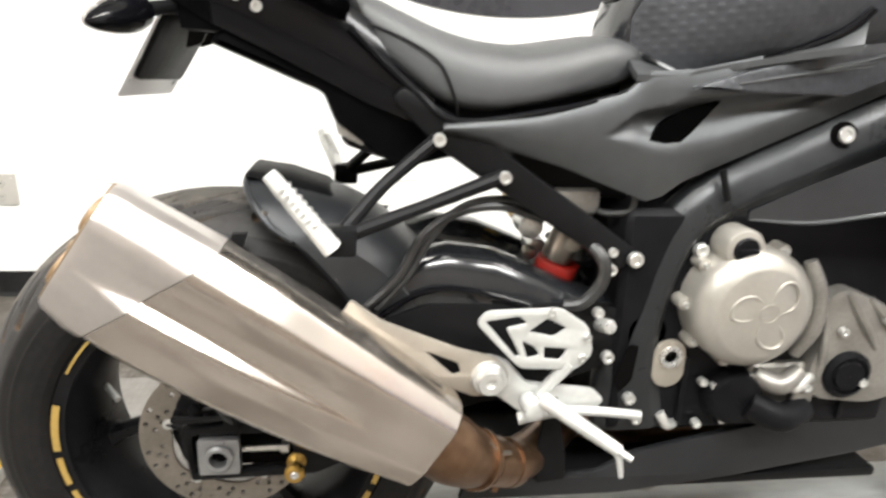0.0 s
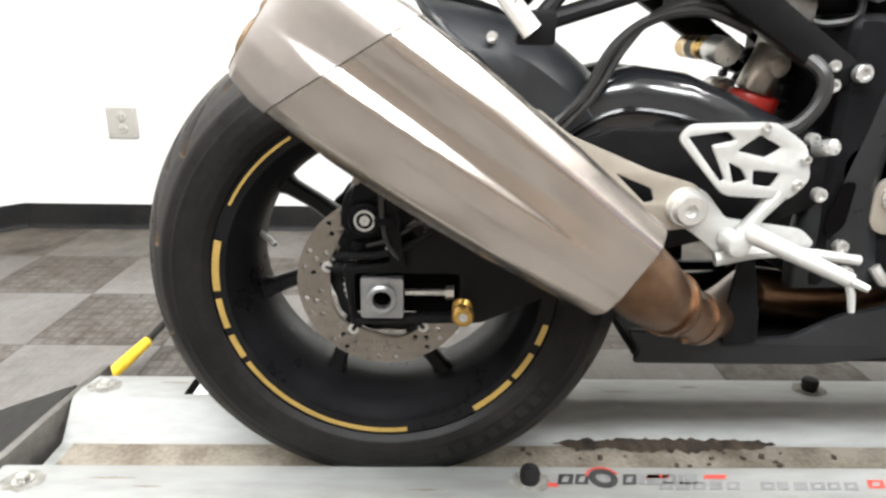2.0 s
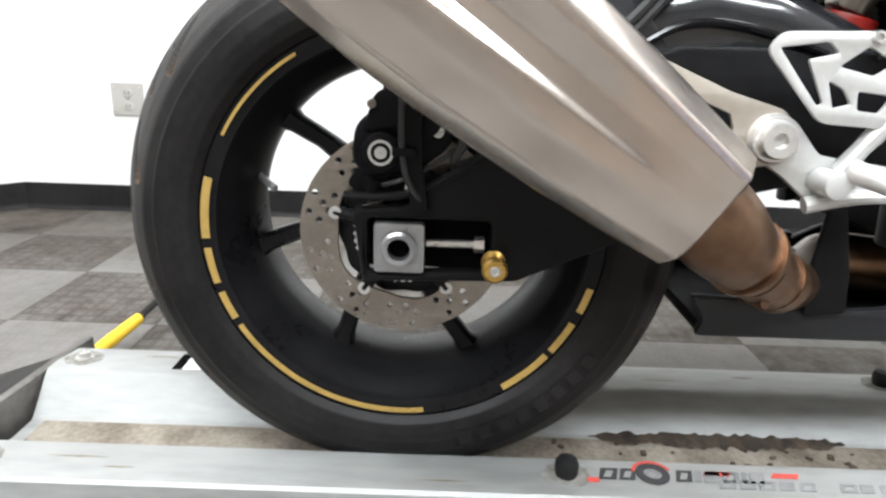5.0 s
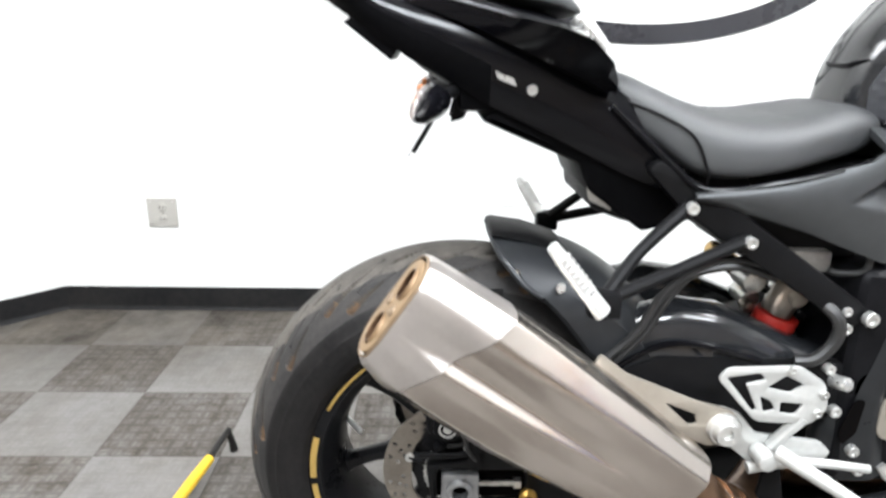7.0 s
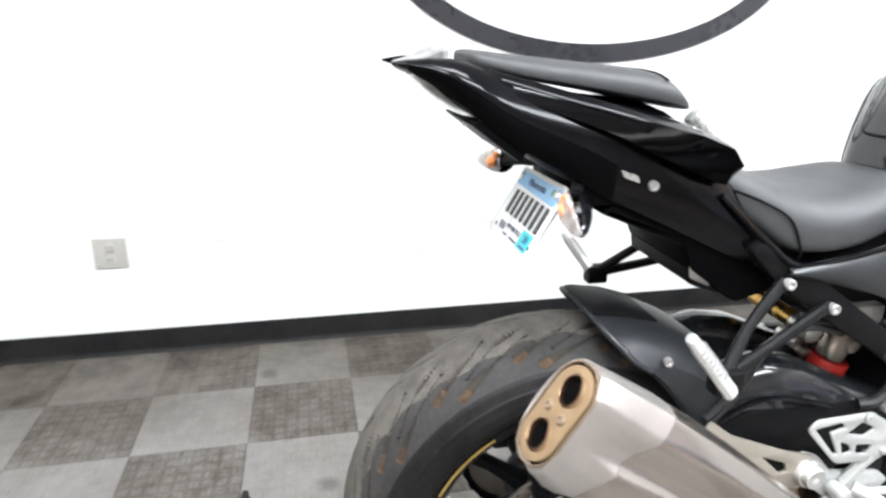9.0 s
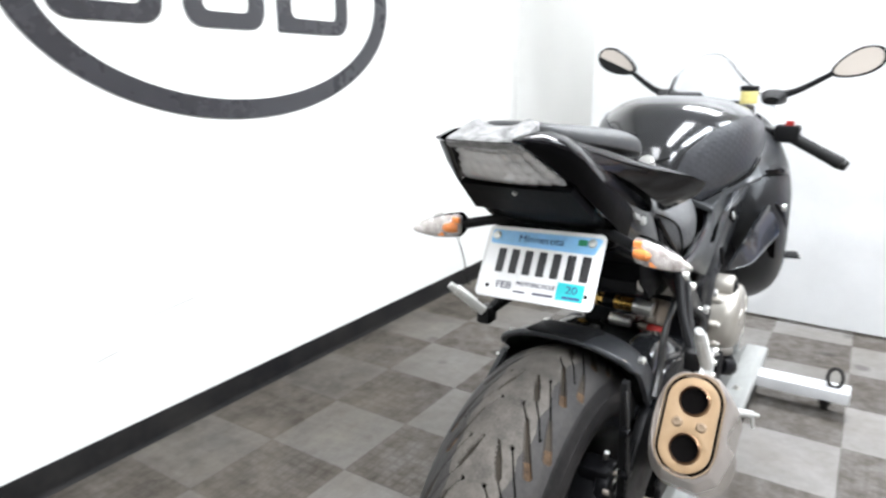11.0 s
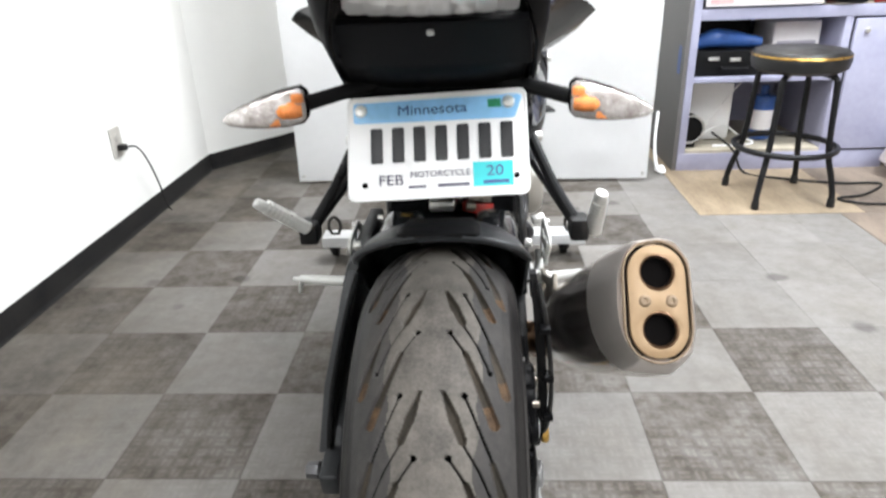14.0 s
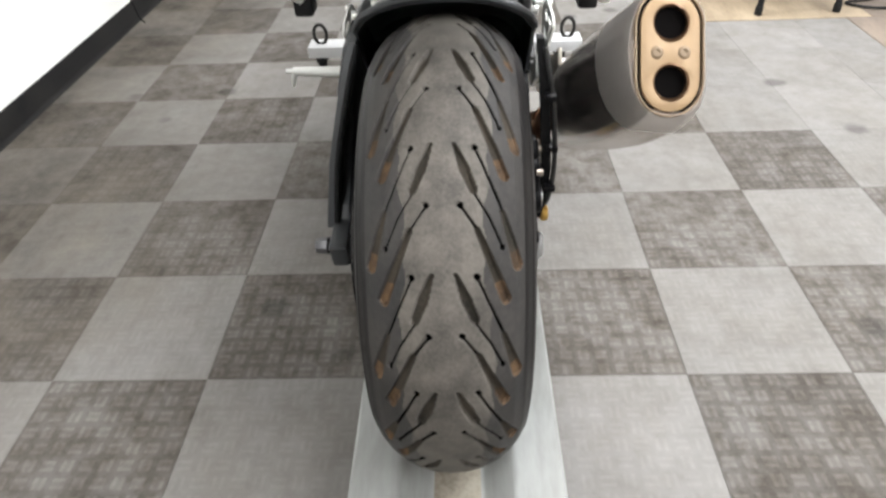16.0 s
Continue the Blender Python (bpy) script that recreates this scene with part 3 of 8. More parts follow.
for a0, a1, w in ((165, 183, 0.008), (186, 197, 0.007), (200, 209, 0.007), (211.5, 277, 0.0055), (303, 320, 0.007), (322, 333, 0.007), (337, 345, 0.007), (121, 152, 0.003)):
    part("rim_stripe", arc_band(a0, a1, 0.2110 - w * 0.55, 0.2110 + w * 0.55, 0.0882), M_GOLD, wheel, "gold reflective rim tape")
part("valve_stem", cyl(polar(0.176, 165, 0.02), polar(0.150, 166, 0.045), 0.004, n=10, bevel=0.001), M_ALU, wheel)

# tyre with its cut tread: wedges, slits and dimples, mirrored about the crown
NT, NL = 2640, 200
prof = [(0.0, 0.3180), (0.02, 0.3165), (0.04, 0.3112), (0.058, 0.3025), (0.074, 0.2905), (0.087, 0.2755), (0.0955, 0.2605), (0.0990, 0.2480), (0.0990, 0.2370), (0.0955, 0.2260), (0.0880, 0.2180)]
px_, pr_ = np.array([p[0] for p in prof]), np.array([p[1] for p in prof])
arc = np.r_[0, np.cumsum(np.hypot(np.diff(px_), np.diff(pr_)))]
s = np.linspace(-arc[-1], arc[-1], NL)
sx, sr = np.sign(s) * np.interp(abs(s), arc, px_), np.interp(abs(s), arc, pr_)
theta = np.linspace(0, 2 * np.pi, NT, endpoint=False)
pitch = 2 * np.pi / 15
PL = 0.318 * pitch
pp = ((theta - radians(99.2)) / pitch)[:, None] + 0 * s[None]
ss = 0 * theta[:, None] + abs(s)[None]
CUTS = [  # (across, along) to (across, along), half width at both ends, depth
    ((0.012, 0.00), (0.022, 0.20), 0.0012, 0.0046, 0.0065), ((0.022, 0.20), (0.031, 0.36), 0.0042, 0.0034, 0.0065),
    ((0.031, 0.38), (0.048, 0.58), 0.0012, 0.0012, 0.0025), ((0.048, 0.58), (0.062, 0.80), 0.0012, 0.0012, 0.0025),
    ((0.017, 0.48), (0.034, 0.66), 0.0012, 0.0014, 0.003), ((0.034, 0.66), (0.066, 1.22), 0.0022, 0.0052, 0.0065),
    ((0.033, 1.02), (0.062, 1.50), 0.0012, 0.0014, 0.003), ((0.063, 1.52), (0.083, 1.95), 0.0022, 0.0060, 0.004)]
DOTS = [(0.017, 0.48), (0.062, 0.80), (0.033, 1.02)]
cut = np.zeros_like(ss)
fill = np.zeros(ss.shape, dtype=int)  # 2 darker wedge, 4 slit blackened for its shade, 5 brown end of an outer groove
for (a, p0), (b, p1), w0, w1, dep in CUTS:
    for turn in (-1, 0, 1):
        q = np.mod(pp, 1.0) + turn
        for whole in (0, 1):
            dx, dy = b - a, (p1 - p0) * PL
            t = np.clip(((ss - a) * dx + (q + whole - p0) * PL * dy) / (dx * dx + dy * dy), 0, 1)
            d = np.hypot(ss - a - t * dx, (q + whole - p0) * PL - t * dy)
            w = w0 + (w1 - w0) * t
            here = dep * np.clip((w * (1.15 if max(w0, w1) > 0.003 else 0.8) + 0.0006 - d) / 0.0012, 0, 1)
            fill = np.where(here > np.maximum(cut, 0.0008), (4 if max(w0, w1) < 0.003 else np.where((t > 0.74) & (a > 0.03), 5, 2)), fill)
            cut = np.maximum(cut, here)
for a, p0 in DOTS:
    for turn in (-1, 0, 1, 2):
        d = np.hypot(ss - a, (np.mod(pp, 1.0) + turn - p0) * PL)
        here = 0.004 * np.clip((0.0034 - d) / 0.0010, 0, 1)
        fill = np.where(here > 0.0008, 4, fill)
        cut = np.maximum(cut, here)
rad = sr[None] - cut
# sidewall rings and mould step
rad = rad + 0.0008 * (abs(ss - 0.118) < 0.002) - 0.0006 * (abs(ss - 0.134) < 0.0015)
vx = (0 * theta[:, None] + sx[None] * (1 - 0.012 * (cut > 0)))
verts = np.stack([vx, rad * np.cos(theta)[:, None], AZ + rad * np.sin(theta)[:, None]], -1).reshape(-1, 3)
ii, jj = np.meshgrid(np.arange(NT), np.arange(NL - 1), indexing="ij")
i2 = (ii + 1) % NT
quads = np.stack([ii * NL + jj, ii * NL + jj + 1, i2 * NL + jj + 1, i2 * NL + jj], -1).reshape(-1, 4)
me = bpy.data.meshes.new("tyre")
me.from_pydata(verts.tolist(), [], quads.tolist())
me.polygons.foreach_set("use_smooth", [True] * len(me.polygons))
me.materials.append(M_TYRE)
me.materials.append(M_SIDEWALL)
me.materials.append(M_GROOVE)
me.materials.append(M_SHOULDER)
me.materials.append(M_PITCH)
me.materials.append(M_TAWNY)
# slits and dimples get black faces as their inner shade
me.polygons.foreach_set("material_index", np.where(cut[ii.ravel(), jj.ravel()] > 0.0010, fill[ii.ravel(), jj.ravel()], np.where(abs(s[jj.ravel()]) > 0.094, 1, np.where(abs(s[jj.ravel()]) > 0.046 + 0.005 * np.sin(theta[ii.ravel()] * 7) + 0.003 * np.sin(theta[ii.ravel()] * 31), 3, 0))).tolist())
me.update()
tyre = new("tyre", me)
tyre.parent = wheel
tyre["label"] = "worn black sport tyre with chevron grooves"
# raised maker's lettering as plain bars on the sidewall
for k in range(8):
    a = 286 + k * 5.6
    part("raised_bar", arc_band(a, a + 3.4, 0.238, 0.254, 0.1035, 3), M_SIDEWALL, tyre)

# brake disc, carrier, caliper
holes = []
for k in range(30):
    for r, da in ((0.103, 0), (0.091, 4), (0.083, 8)):
        if (k + int(r * 1000)) % 3 != 1:
            a = radians(k * 12 + da)
            holes.append(ring_pts(r * math.cos(a), AZ + r * math.sin(a), 0.0034, 10))
disc = part("brake_disc", plate([ring_pts(0, AZ, 0.111, 96), ring_pts(0, AZ, 0.073, 60, 0.003, 5)] + holes, 0.079, 0.084, 0.0006), M_DISC, bike, "drilled steel rear brake disc")
for k in range(5):
    a = 20 + 72 * k
    part("carrier_arm", cyl(polar(0.03, a, 0.078), polar(0.078, a, 0.080), 0.010, 0.007, n=10), M_RIM, disc)
    part("disc_button", cyl(polar(0.076, a, 0.077), polar(0.076, a, 0.0865), 0.007, n=16, bevel=0.001), M_ALU, disc)
part("carrier_plate", plate([ring_pts(0, AZ, 0.070, 60, 0.002, 10), ring_pts(0, AZ, 0.012, 20)], 0.066, 0.074, 0.001), M_RIM, disc)
part("tone_ring", plate([ring_pts(0, AZ, 0.052, 80, 0.0015, 40), ring_pts(0, AZ, 0.042, 40)], 0.086, 0.089), M_ALU, disc)
cal = part("brake_caliper", plate([rounded([(-0.052, 0.455), (-0.036, 0.438), (0.014, 0.446), (0.045, 0.470), (0.058, 0.503), (0.035, 0.530), (-0.012, 0.522), (-0.048, 0.490)], 0.01)], 0.062, 0.112, 0.006), M_CAL, bike, "black two-piston brake caliper")
part("piston_boss", cyl((0.108, -0.021, 0.466), (0.124, -0.021, 0.466), 0.020, n=32, bevel=0.003), M_CAL, cal)
part("roundel", revolve((0.1245, -0.021, 0.466), (1, 0, 0), [(0.0125, 0), (0.0125, 0.0008), (0.0098, 0.0008), (0.0098, 0)], n=32, closed=True), M_ALU, cal, "white ring mark")
part("roundel", revolve((0.1245, -0.021, 0.466), (1, 0, 0), [(0.006, 0), (0.006, 0.0008), (0.0005, 0.0008)], n=24), M_ALU, cal, "white dot mark")
part("bridge", box((0.070, -0.02, 0.515), (0.118, 0.03, 0.535), 0.005), M_CAL, cal)
part("pad_spring", box((0.09, 0.012, 0.492), (0.121, 0.02, 0.528), 0.002), M_ALU, cal)
part("bleed_nipple", cyl((0.1, 0.018, 0.53), (0.104, 0.012, 0.552), 0.004, n=10), M_ALU, cal)
part("pad_carrier", plate([rounded([(-0.058, 0.430), (-0.040, 0.416), (0.004, 0.420), (0.022, 0.446), (-0.010, 0.452), (-0.046, 0.450)], 0.006)], 0.086, 0.104, 0.003), M_CAL, cal)
part("outer_lobe", plate([rounded([(-0.040, 0.484), (-0.004, 0.490), (0.030, 0.508), (0.040, 0.530), (0.012, 0.540), (-0.028, 0.522)], 0.008)], 0.100, 0.120, 0.004), M_CAL, cal)
part("piston_boss", cyl((0.106, 0.022, 0.496), (0.121, 0.022, 0.496), 0.015, n=28, bevel=0.003), M_CAL, cal)
for y_, z_ in ((-0.030, 0.512), (0.004, 0.526), (0.034, 0.520)):
    part("bridge_bolt", bolt((0.119, y_, z_), (1, 0, 0), 0.0045), M_DISC, cal)
part("pad_pin", cyl((0.116, -0.004, 0.505), (0.123, 0.014, 0.516), 0.003, n=10), M_ALU, cal)
part("sensor_lead", tube([(0.112, -0.020, 0.432), (0.118, 0.002, 0.440), (0.116, 0.026, 0.452), (0.110, 0.060, 0.476)], 0.0025, 8), M_HOSE, cal)
part("sensor_head", cyl((0.104, -0.034, 0.430), (0.116, -0.028, 0.430), 0.007, n=14, bevel=0.002), M_CAL, cal)
part("mount_bolt", bolt((0.113, 0.034, 0.487), (1, 0, 0), 0.006), M_ALU, cal)
part("mount_bolt", bolt((0.113, 0.008, 0.430), (1, 0, 0), 0.006), M_ALU, cal)
for o in ((0.0, 0.0), (0.004, 0.010)):
    part("brake_hose", tube([(0.112, 0.04 + o[1], 0.515), (0.118, 0.06 + o[1], 0.490 + o[0]), (0.113, 0.05, 0.455), (0.108, 0.09, 0.47)], 0.0035, 8), M_HOSE, cal)

# swingarm: lower arm with axle slot, gull-shaped upper shell, pivot
for sx_, nm in ((1, "right"), (-1, "left")):
    lo = [(-0.040, 0.332), (-0.050, 0.408), (0.006, 0.414), (0.020, 0.432), (0.075, 0.462), (0.120, 0.500), (0.170, 0.545), (0.260, 0.575), (0.40, 0.575), (0.54, 0.565), (0.55, 0.505), (0.42, 0.455), (0.30, 0.425), (0.215, 0.380), (0.118, 0.336)]
    slot = [(-0.034, 0.342), (-0.034, 0.399), (0.090, 0.399), (0.090, 0.348)]
    arm = part("swingarm_arm", plate([lo, slot] if sx_ > 0 else [[(y, max(z, 0.366)) for y, z in lo]], *((0.103, 0.122) if sx_ > 0 else (-0.168, -0.142)), 0.005, round_by=0.006), M_FRAME if sx_ > 0 else M_HUG, bike, "satin black swingarm casting")
    if sx_ < 0:
        continue
    # black box behind the slot in place of its shade
    part("slot_shade", box((min(0.086 * sx_, 0.104 * sx_), -0.045, 0.345), (max(0.086 * sx_, 0.104 * sx_), 0.105, 0.405)), M_SOOTSHADE, arm)
    part("upper_rib", tube([(0.117 * sx_, -0.058, 0.421), (0.119 * sx_, 0.008, 0.426), (0.119 * sx_, 0.075, 0.463), (0.117 * sx_, 0.13, 0.512)], 0.0045, 8), M_FRAME, arm)
# gull shells
for sx_ in (1, -1):
    rings = []
    for y, zt, zb, w in ((0.165, 0.570, 0.520, 0.020), (0.195, 0.602, 0.515, 0.030), (0.235, 0.630, 0.505, 0.036), (0.285, 0.642, 0.495, 0.040), (0.345, 0.634, 0.490, 0.042), (0.40, 0.612, 0.488, 0.042), (0.46, 0.585, 0.488, 0.040), (0.53, 0.565, 0.495, 0.036)):
        cz, h = (zt + zb) / 2, (zt - zb) / 2
        rings.append([V((sx_ * (0.078 + w * (1 if math.cos(a) > 0 else -1) * abs(math.cos(a)) ** 0.7), y, cz + h * (1 if math.sin(a) > 0 else -1) * abs(math.sin(a)) ** 0.7)) for a in [2 * math.pi * k / 24 for k in range(24)]])
    sh = part("swingarm_gull", loft(rings), M_GULL, bike, "gloss black gull-wing swingarm shell")
    part("crease", tube([(sx_ * 0.121, 0.19, 0.552), (sx_ * 0.122, 0.25, 0.590), (sx_ * 0.1225, 0.31, 0.592), (sx_ * 0.122, 0.39, 0.570)], 0.004, 8), M_GLOSS, sh)
part("swingarm_crossover", box((-0.08, 0.36, 0.49), (0.08, 0.47, 0.59), 0.02, 4), M_FRAME, bike)
part("swingarm_pivot", cyl((-0.13, 0.545, 0.535), (0.13, 0.545, 0.535), 0.03, n=24, bevel=0.004), M_FRAME, bike)

# axle blocks, chain adjusters, paddock spools
for sx_ in (1, -1):
    sq, BY0, BZ = 0.0255, -0.002, 0.3705
    if sx_ < 0:
        sp = part("paddock_spool", revolve((-0.172, 0.096, 0.352), (-1, 0, 0), [(0.007, -0.01), (0.011, 0.0), (0.0115, 0.004), (0.007, 0.007), (0.007, 0.011), (0.0115, 0.014), (0.0115, 0.018), (0.005, 0.020)], n=32), M_BRASS, bike, "gold anodised paddock stand spool")
        continue
    blk = part("axle_block", plate([rounded([(BY0 - sq, BZ - sq), (BY0 + sq, BZ - sq), (BY0 + sq, BZ + sq), (BY0 - sq, BZ + sq)], 0.004), ring_pts(BY0, BZ, 0.0125, 28)], 0.112 * sx_, 0.127 * sx_, 0.0012), M_BLOCK, bike, "square machined aluminium axle block")
    part("axle_collar", revolve((0.126 * sx_, BY0, BZ), (sx_, 0, 0), [(0.0115, -0.006), (0.0115, 0.007), (0.0155, 0.008), (0.0185, 0.006), (0.0185, -0.002)], n=32), M_BLOCK, blk)
    # bore plugged in black for the shade inside it
    part("axle_bore", cyl((0.06 * sx_, BY0, BZ), (0.118 * sx_, BY0, BZ), 0.0118, n=24), M_SOOTSHADE, blk)
    part("adjuster_bolt", cyl((0.113 * sx_, 0.025, BZ + 0.003), (0.113 * sx_, 0.076, BZ + 0.003), 0.0042, n=12), M_ZINC, blk)
    part("adjuster_head", cyl((0.113 * sx_, 0.074, BZ + 0.003), (0.113 * sx_, 0.084, BZ + 0.003), 0.0085, n=6), M_ZINC, blk)
    sp = part("paddock_spool", revolve((0.118 * sx_, 0.094, 0.358), (sx_, 0, 0), [(0.008, 0), (0.012, 0.001), (0.0125, 0.007), (0.010, 0.010), (0.0078, 0.013), (0.0078, 0.020), (0.010, 0.023), (0.0128, 0.026), (0.0128, 0.032), (0.0105, 0.035), (0.005, 0.035)], n=32), M_BRASS, bike, "gold anodised paddock stand spool")
    part("spool_screw", bolt((0.151 * sx_, 0.094, 0.358), (sx_, 0, 0), 0.0055, 0.003), M_ALU, sp)
part("axle_nut", cyl((-0.178, 0, AZ), (-0.198, 0, AZ), 0.0125, 0.011, n=6, bevel=0.002), M_DKSTEEL, bike)
part("axle_spacer", cyl((-0.08, 0, AZ), (-0.18, 0, AZ), 0.013, n=20), M_RIM, bike)
# chain run and guard on the far side
sprocket = part("sprocket", plate([ring_pts(0, AZ, 0.098, 88, 0.003, 44), ring_pts(0, AZ, 0.06, 30)], -0.121, -0.115), M_DISC, bike, "steel rear sprocket")
chain = part("chain", plate([ring_pts(0, AZ, 0.106, 88, 0.0015, 22), ring_pts(0, AZ, 0.094, 60)], -0.127, -0.109, 0.001), M_BLKSTEEL, bike, "black drive chain")
for k in range(20):
    a = 95 + 9 * k
    part("link_plate", box((-0.1295, -0.007, -0.0045), (-0.1065, 0.007, 0.0045), 0.002, m=Matrix.Translation(polar(0.1, a)) @ Matrix.Rotation(radians(a + 90), 4, "X")), M_CAL, chain)
for z0, z1 in ((0.428, 0.444), (0.305, 0.32)):
    part("chain_run", box((-0.127, 0.03, z0 + 0.02), (-0.109, 0.52, z1 + 0.02), 0.003), M_BLKSTEEL, chain)
guard = part("chain_guard", loft([[V((x, y, z)) for x, y in ((x0, y0), (x1, y0), (x1, y1), (x0, y1))] for z, x0, x1, y0, y1 in ((0.640, -0.130, -0.119, 0.10, 0.22), (0.58, -0.146, -0.134, 0.06, 0.18), (0.50, -0.164, -0.152, 0.025, 0.12), (0.41, -0.175, -0.160, -0.004, 0.08))]), M_HUG, bike, "dark grey chain guard beside the tyre")
part("guard_rib", tube([(-0.119, 0.10, 0.635), (-0.134, 0.058, 0.58), (-0.152, 0.023, 0.50), (-0.160, -0.006, 0.42)], 0.004, 8), M_MATTE, guard)
stay = part("guard_stay", loft([[V((x, y, z)) for x, y in ((x0, y0), (x1, y0), (x1, y0 + 0.016), (x0, y0 + 0.016))] for z, x0, x1, y0 in ((0.665, 0.113, 0.122, 0.030), (0.62, 0.118, 0.130, 0.018), (0.58, 0.121, 0.133, 0.010), (0.50, 0.126, 0.138, 0.002), (0.455, 0.124, 0.137, 0.004), (0.41, 0.120, 0.130, 0.010))]), M_MATTE, bike, "black hose stay beside the hugger")
part("stay_hose", tube([(0.124, 0.026, 0.655), (0.136, 0.008, 0.59), (0.142, 0.0, 0.51), (0.138, 0.004, 0.45), (0.128, 0.02, 0.42)], 0.0034, 8), M_HOSE, stay)
for z, x in ((0.60, 0.1325), (0.53, 0.1385), (0.47, 0.139)):
    part("hose_clip", box((x - 0.008, -0.003 + (0.58 - z) * -0.05, z - 0.004), (x + 0.006, 0.014, z + 0.004), 0.0015), M_CAL, stay)

# hugger over the tyre
COLS = [(0.0, 84.5, 0.0), (0.030, 84.3, 0.001), (0.058, 83.6, 0.006), (0.083, 82.0, 0.015), (0.102, 79.5, 0.027), (0.1145, 76.0, 0.042), (0.119, 73.0, None), (0.1205, 70.0, None)]  # x, angle of the rear rim, drop from the crown
rings = []
for i in range(25):
    f = i / 24
    half = []
    for k, (x, rim, drop) in enumerate(COLS):
        deg = rim + (30 - rim) * f
        crown = float(np.interp(deg, (30, 60, 72, 85), (0.358, 0.356, 0.350, 0.344)))
        low = float(np.interp(deg, (30, 38, 46, 52, 60, 70), (0.248, 0.258, 0.264, 0.264, 0.277, 0.297)))
        side = crown - COLS[5][2]
        half.append((x, crown - drop if drop is not None else (side * 0.45 + low * 0.55 if k == 6 else low), deg))
    out = [(-x, r, d) for x, r, d in half[:0:-1]] + half
    inn = [(x * 0.955, r - 0.006, d) for x, r, d in out[::-1]]
    rings.append([polar(r, d, x) for x, r, d in out + inn])
hug = part("hugger", loft(rings), M_HUG, bike, "matte black rear hugger fender", 24)
for sx_ in (1, -1):
    part("rim_lip", tube([polar(0.3425, 84.3, sx_ * 0.03), polar(0.338, 83.6, sx_ * 0.058), polar(0.3285, 82.0, sx_ * 0.083), polar(0.318, 79.5, sx_ * 0.102), polar(0.305, 76.0, sx_ * 0.1135), polar(0.297, 71.0, sx_ * 0.119)], [0.002, 0.004, 0.005, 0.005, 0.0045, 0.003], 8), M_HUG, hug)
    part("rim_screw", bolt(polar(0.3165, 78.6, sx_ * 0.1045), (sx_ * 0.5, -0.6, 0.6), 0.0045, 0.003), M_DISC, hug)
    part("hugger_screw", bolt(polar(0.318, 68, sx_ * 0.1185), (sx_, -0.3, 0.1), 0.006), M_ALU, hug)
rings = []
for deg, lift in ((84.2, -0.002), (83.4, 0.002), (76, 0.004), (68, 0.004), (66, 0.000)):
    rings.append([polar(q, deg, x) for x, q in ((-0.052, 0.346), (-0.042, 0.350 + lift), (0.042, 0.350 + lift), (0.052, 0.346), (0.04, 0.342), (-0.04, 0.342))])
part("crown_strap", loft(rings), M_MATTE, hug)

# ---- exhaust ----
U = V((0, 0.820, -0.572))
N = V((0, 0.572, 0.820))
E0 = V((0.238, -0.0875, 0.691))


def muf_ring(sy, hx0, hx1, hn0, hn1, cx, lean=0.0, dip=0.0, step=0.0, yaw=0.0):
    """Section of the sleeve: upper facet, hollow flank between two ridges, ledge, rounded underside. lean and yaw slant it."""
    c = E0 + U * sy + V((cx, 0, 0))
    r2 = min(0.046, hn1 * 0.66)
    inner = []
    for k in range(9):
        a = radians(248 - 17 * k)
        q = math.sin(a)
        inner.append((-hx0 * abs(math.cos(a)) ** 0.8 - 0.004, (hn1 if q > 0 else hn0) * math.copysign(abs(q) ** 0.9, q)))
    # crown, upper facet, hollow flank with a crease, ledge, full lower flank, underside
    poly = inner + [(hx1 * 0.20, hn1), (hx1 * 0.58, hn1 * 0.95), (hx1 * 0.95, r2), (hx1 * 0.985, min(0.036, r2 - 0.006)), (hx1 * 0.985 - dip * 0.55, 0.022), (hx1 * 0.985 - dip, 0.013), (hx1 - dip * 0.9 - step * 0.12, -0.005 + step * 0.10), (hx1 + step * 0.30, -0.010 - step * 0.30), (hx1 * 1.01, -hn0 * 0.42), (hx1 * 0.86, -hn0 * 0.80), (hx1 * 0.42, -hn0)]
    return [c + V((x, 0, 0)) + N * q + U * (lean * min(q, 0.068) + yaw * x) for x, q in rounded(poly, 0.004, 4)]


muf = part("muffler", loft([muf_ring(*row) for row in ((0.081, 0.053, 0.048, 0.077, 0.0735, -0.003, 0.45, 0.0080, 0.013), (0.11, 0.057, 0.049, 0.079, 0.073, -0.004, 0.42, 0.0090, 0.012), (0.15, 0.064, 0.050, 0.081, 0.072, -0.006, 0.34, 0.0090, 0.0095), (0.20, 0.069, 0.051, 0.081, 0.070, -0.009, 0.22, 0.0080, 0.006), (0.25, 0.071, 0.050, 0.079, 0.067, -0.013, 0.13, 0.005, 0.002), (0.30, 0.068, 0.049, 0.076, 0.064, -0.017, 0.06, 0.002, 0.0), (0.36, 0.060, 0.047, 0.071, 0.059, -0.023, 0.0, 0.0, 0.0), (0.424, 0.049, 0.044, 0.064, 0.053, -0.029, 0.0, 0.0, 0.0), (0.427, 0.046, 0.041, 0.061, 0.050, -0.029, 0.0, 0.0, 0.0))]), M_MUF, bike, "brushed champagne steel silencer", 24)
YAW = 0.12
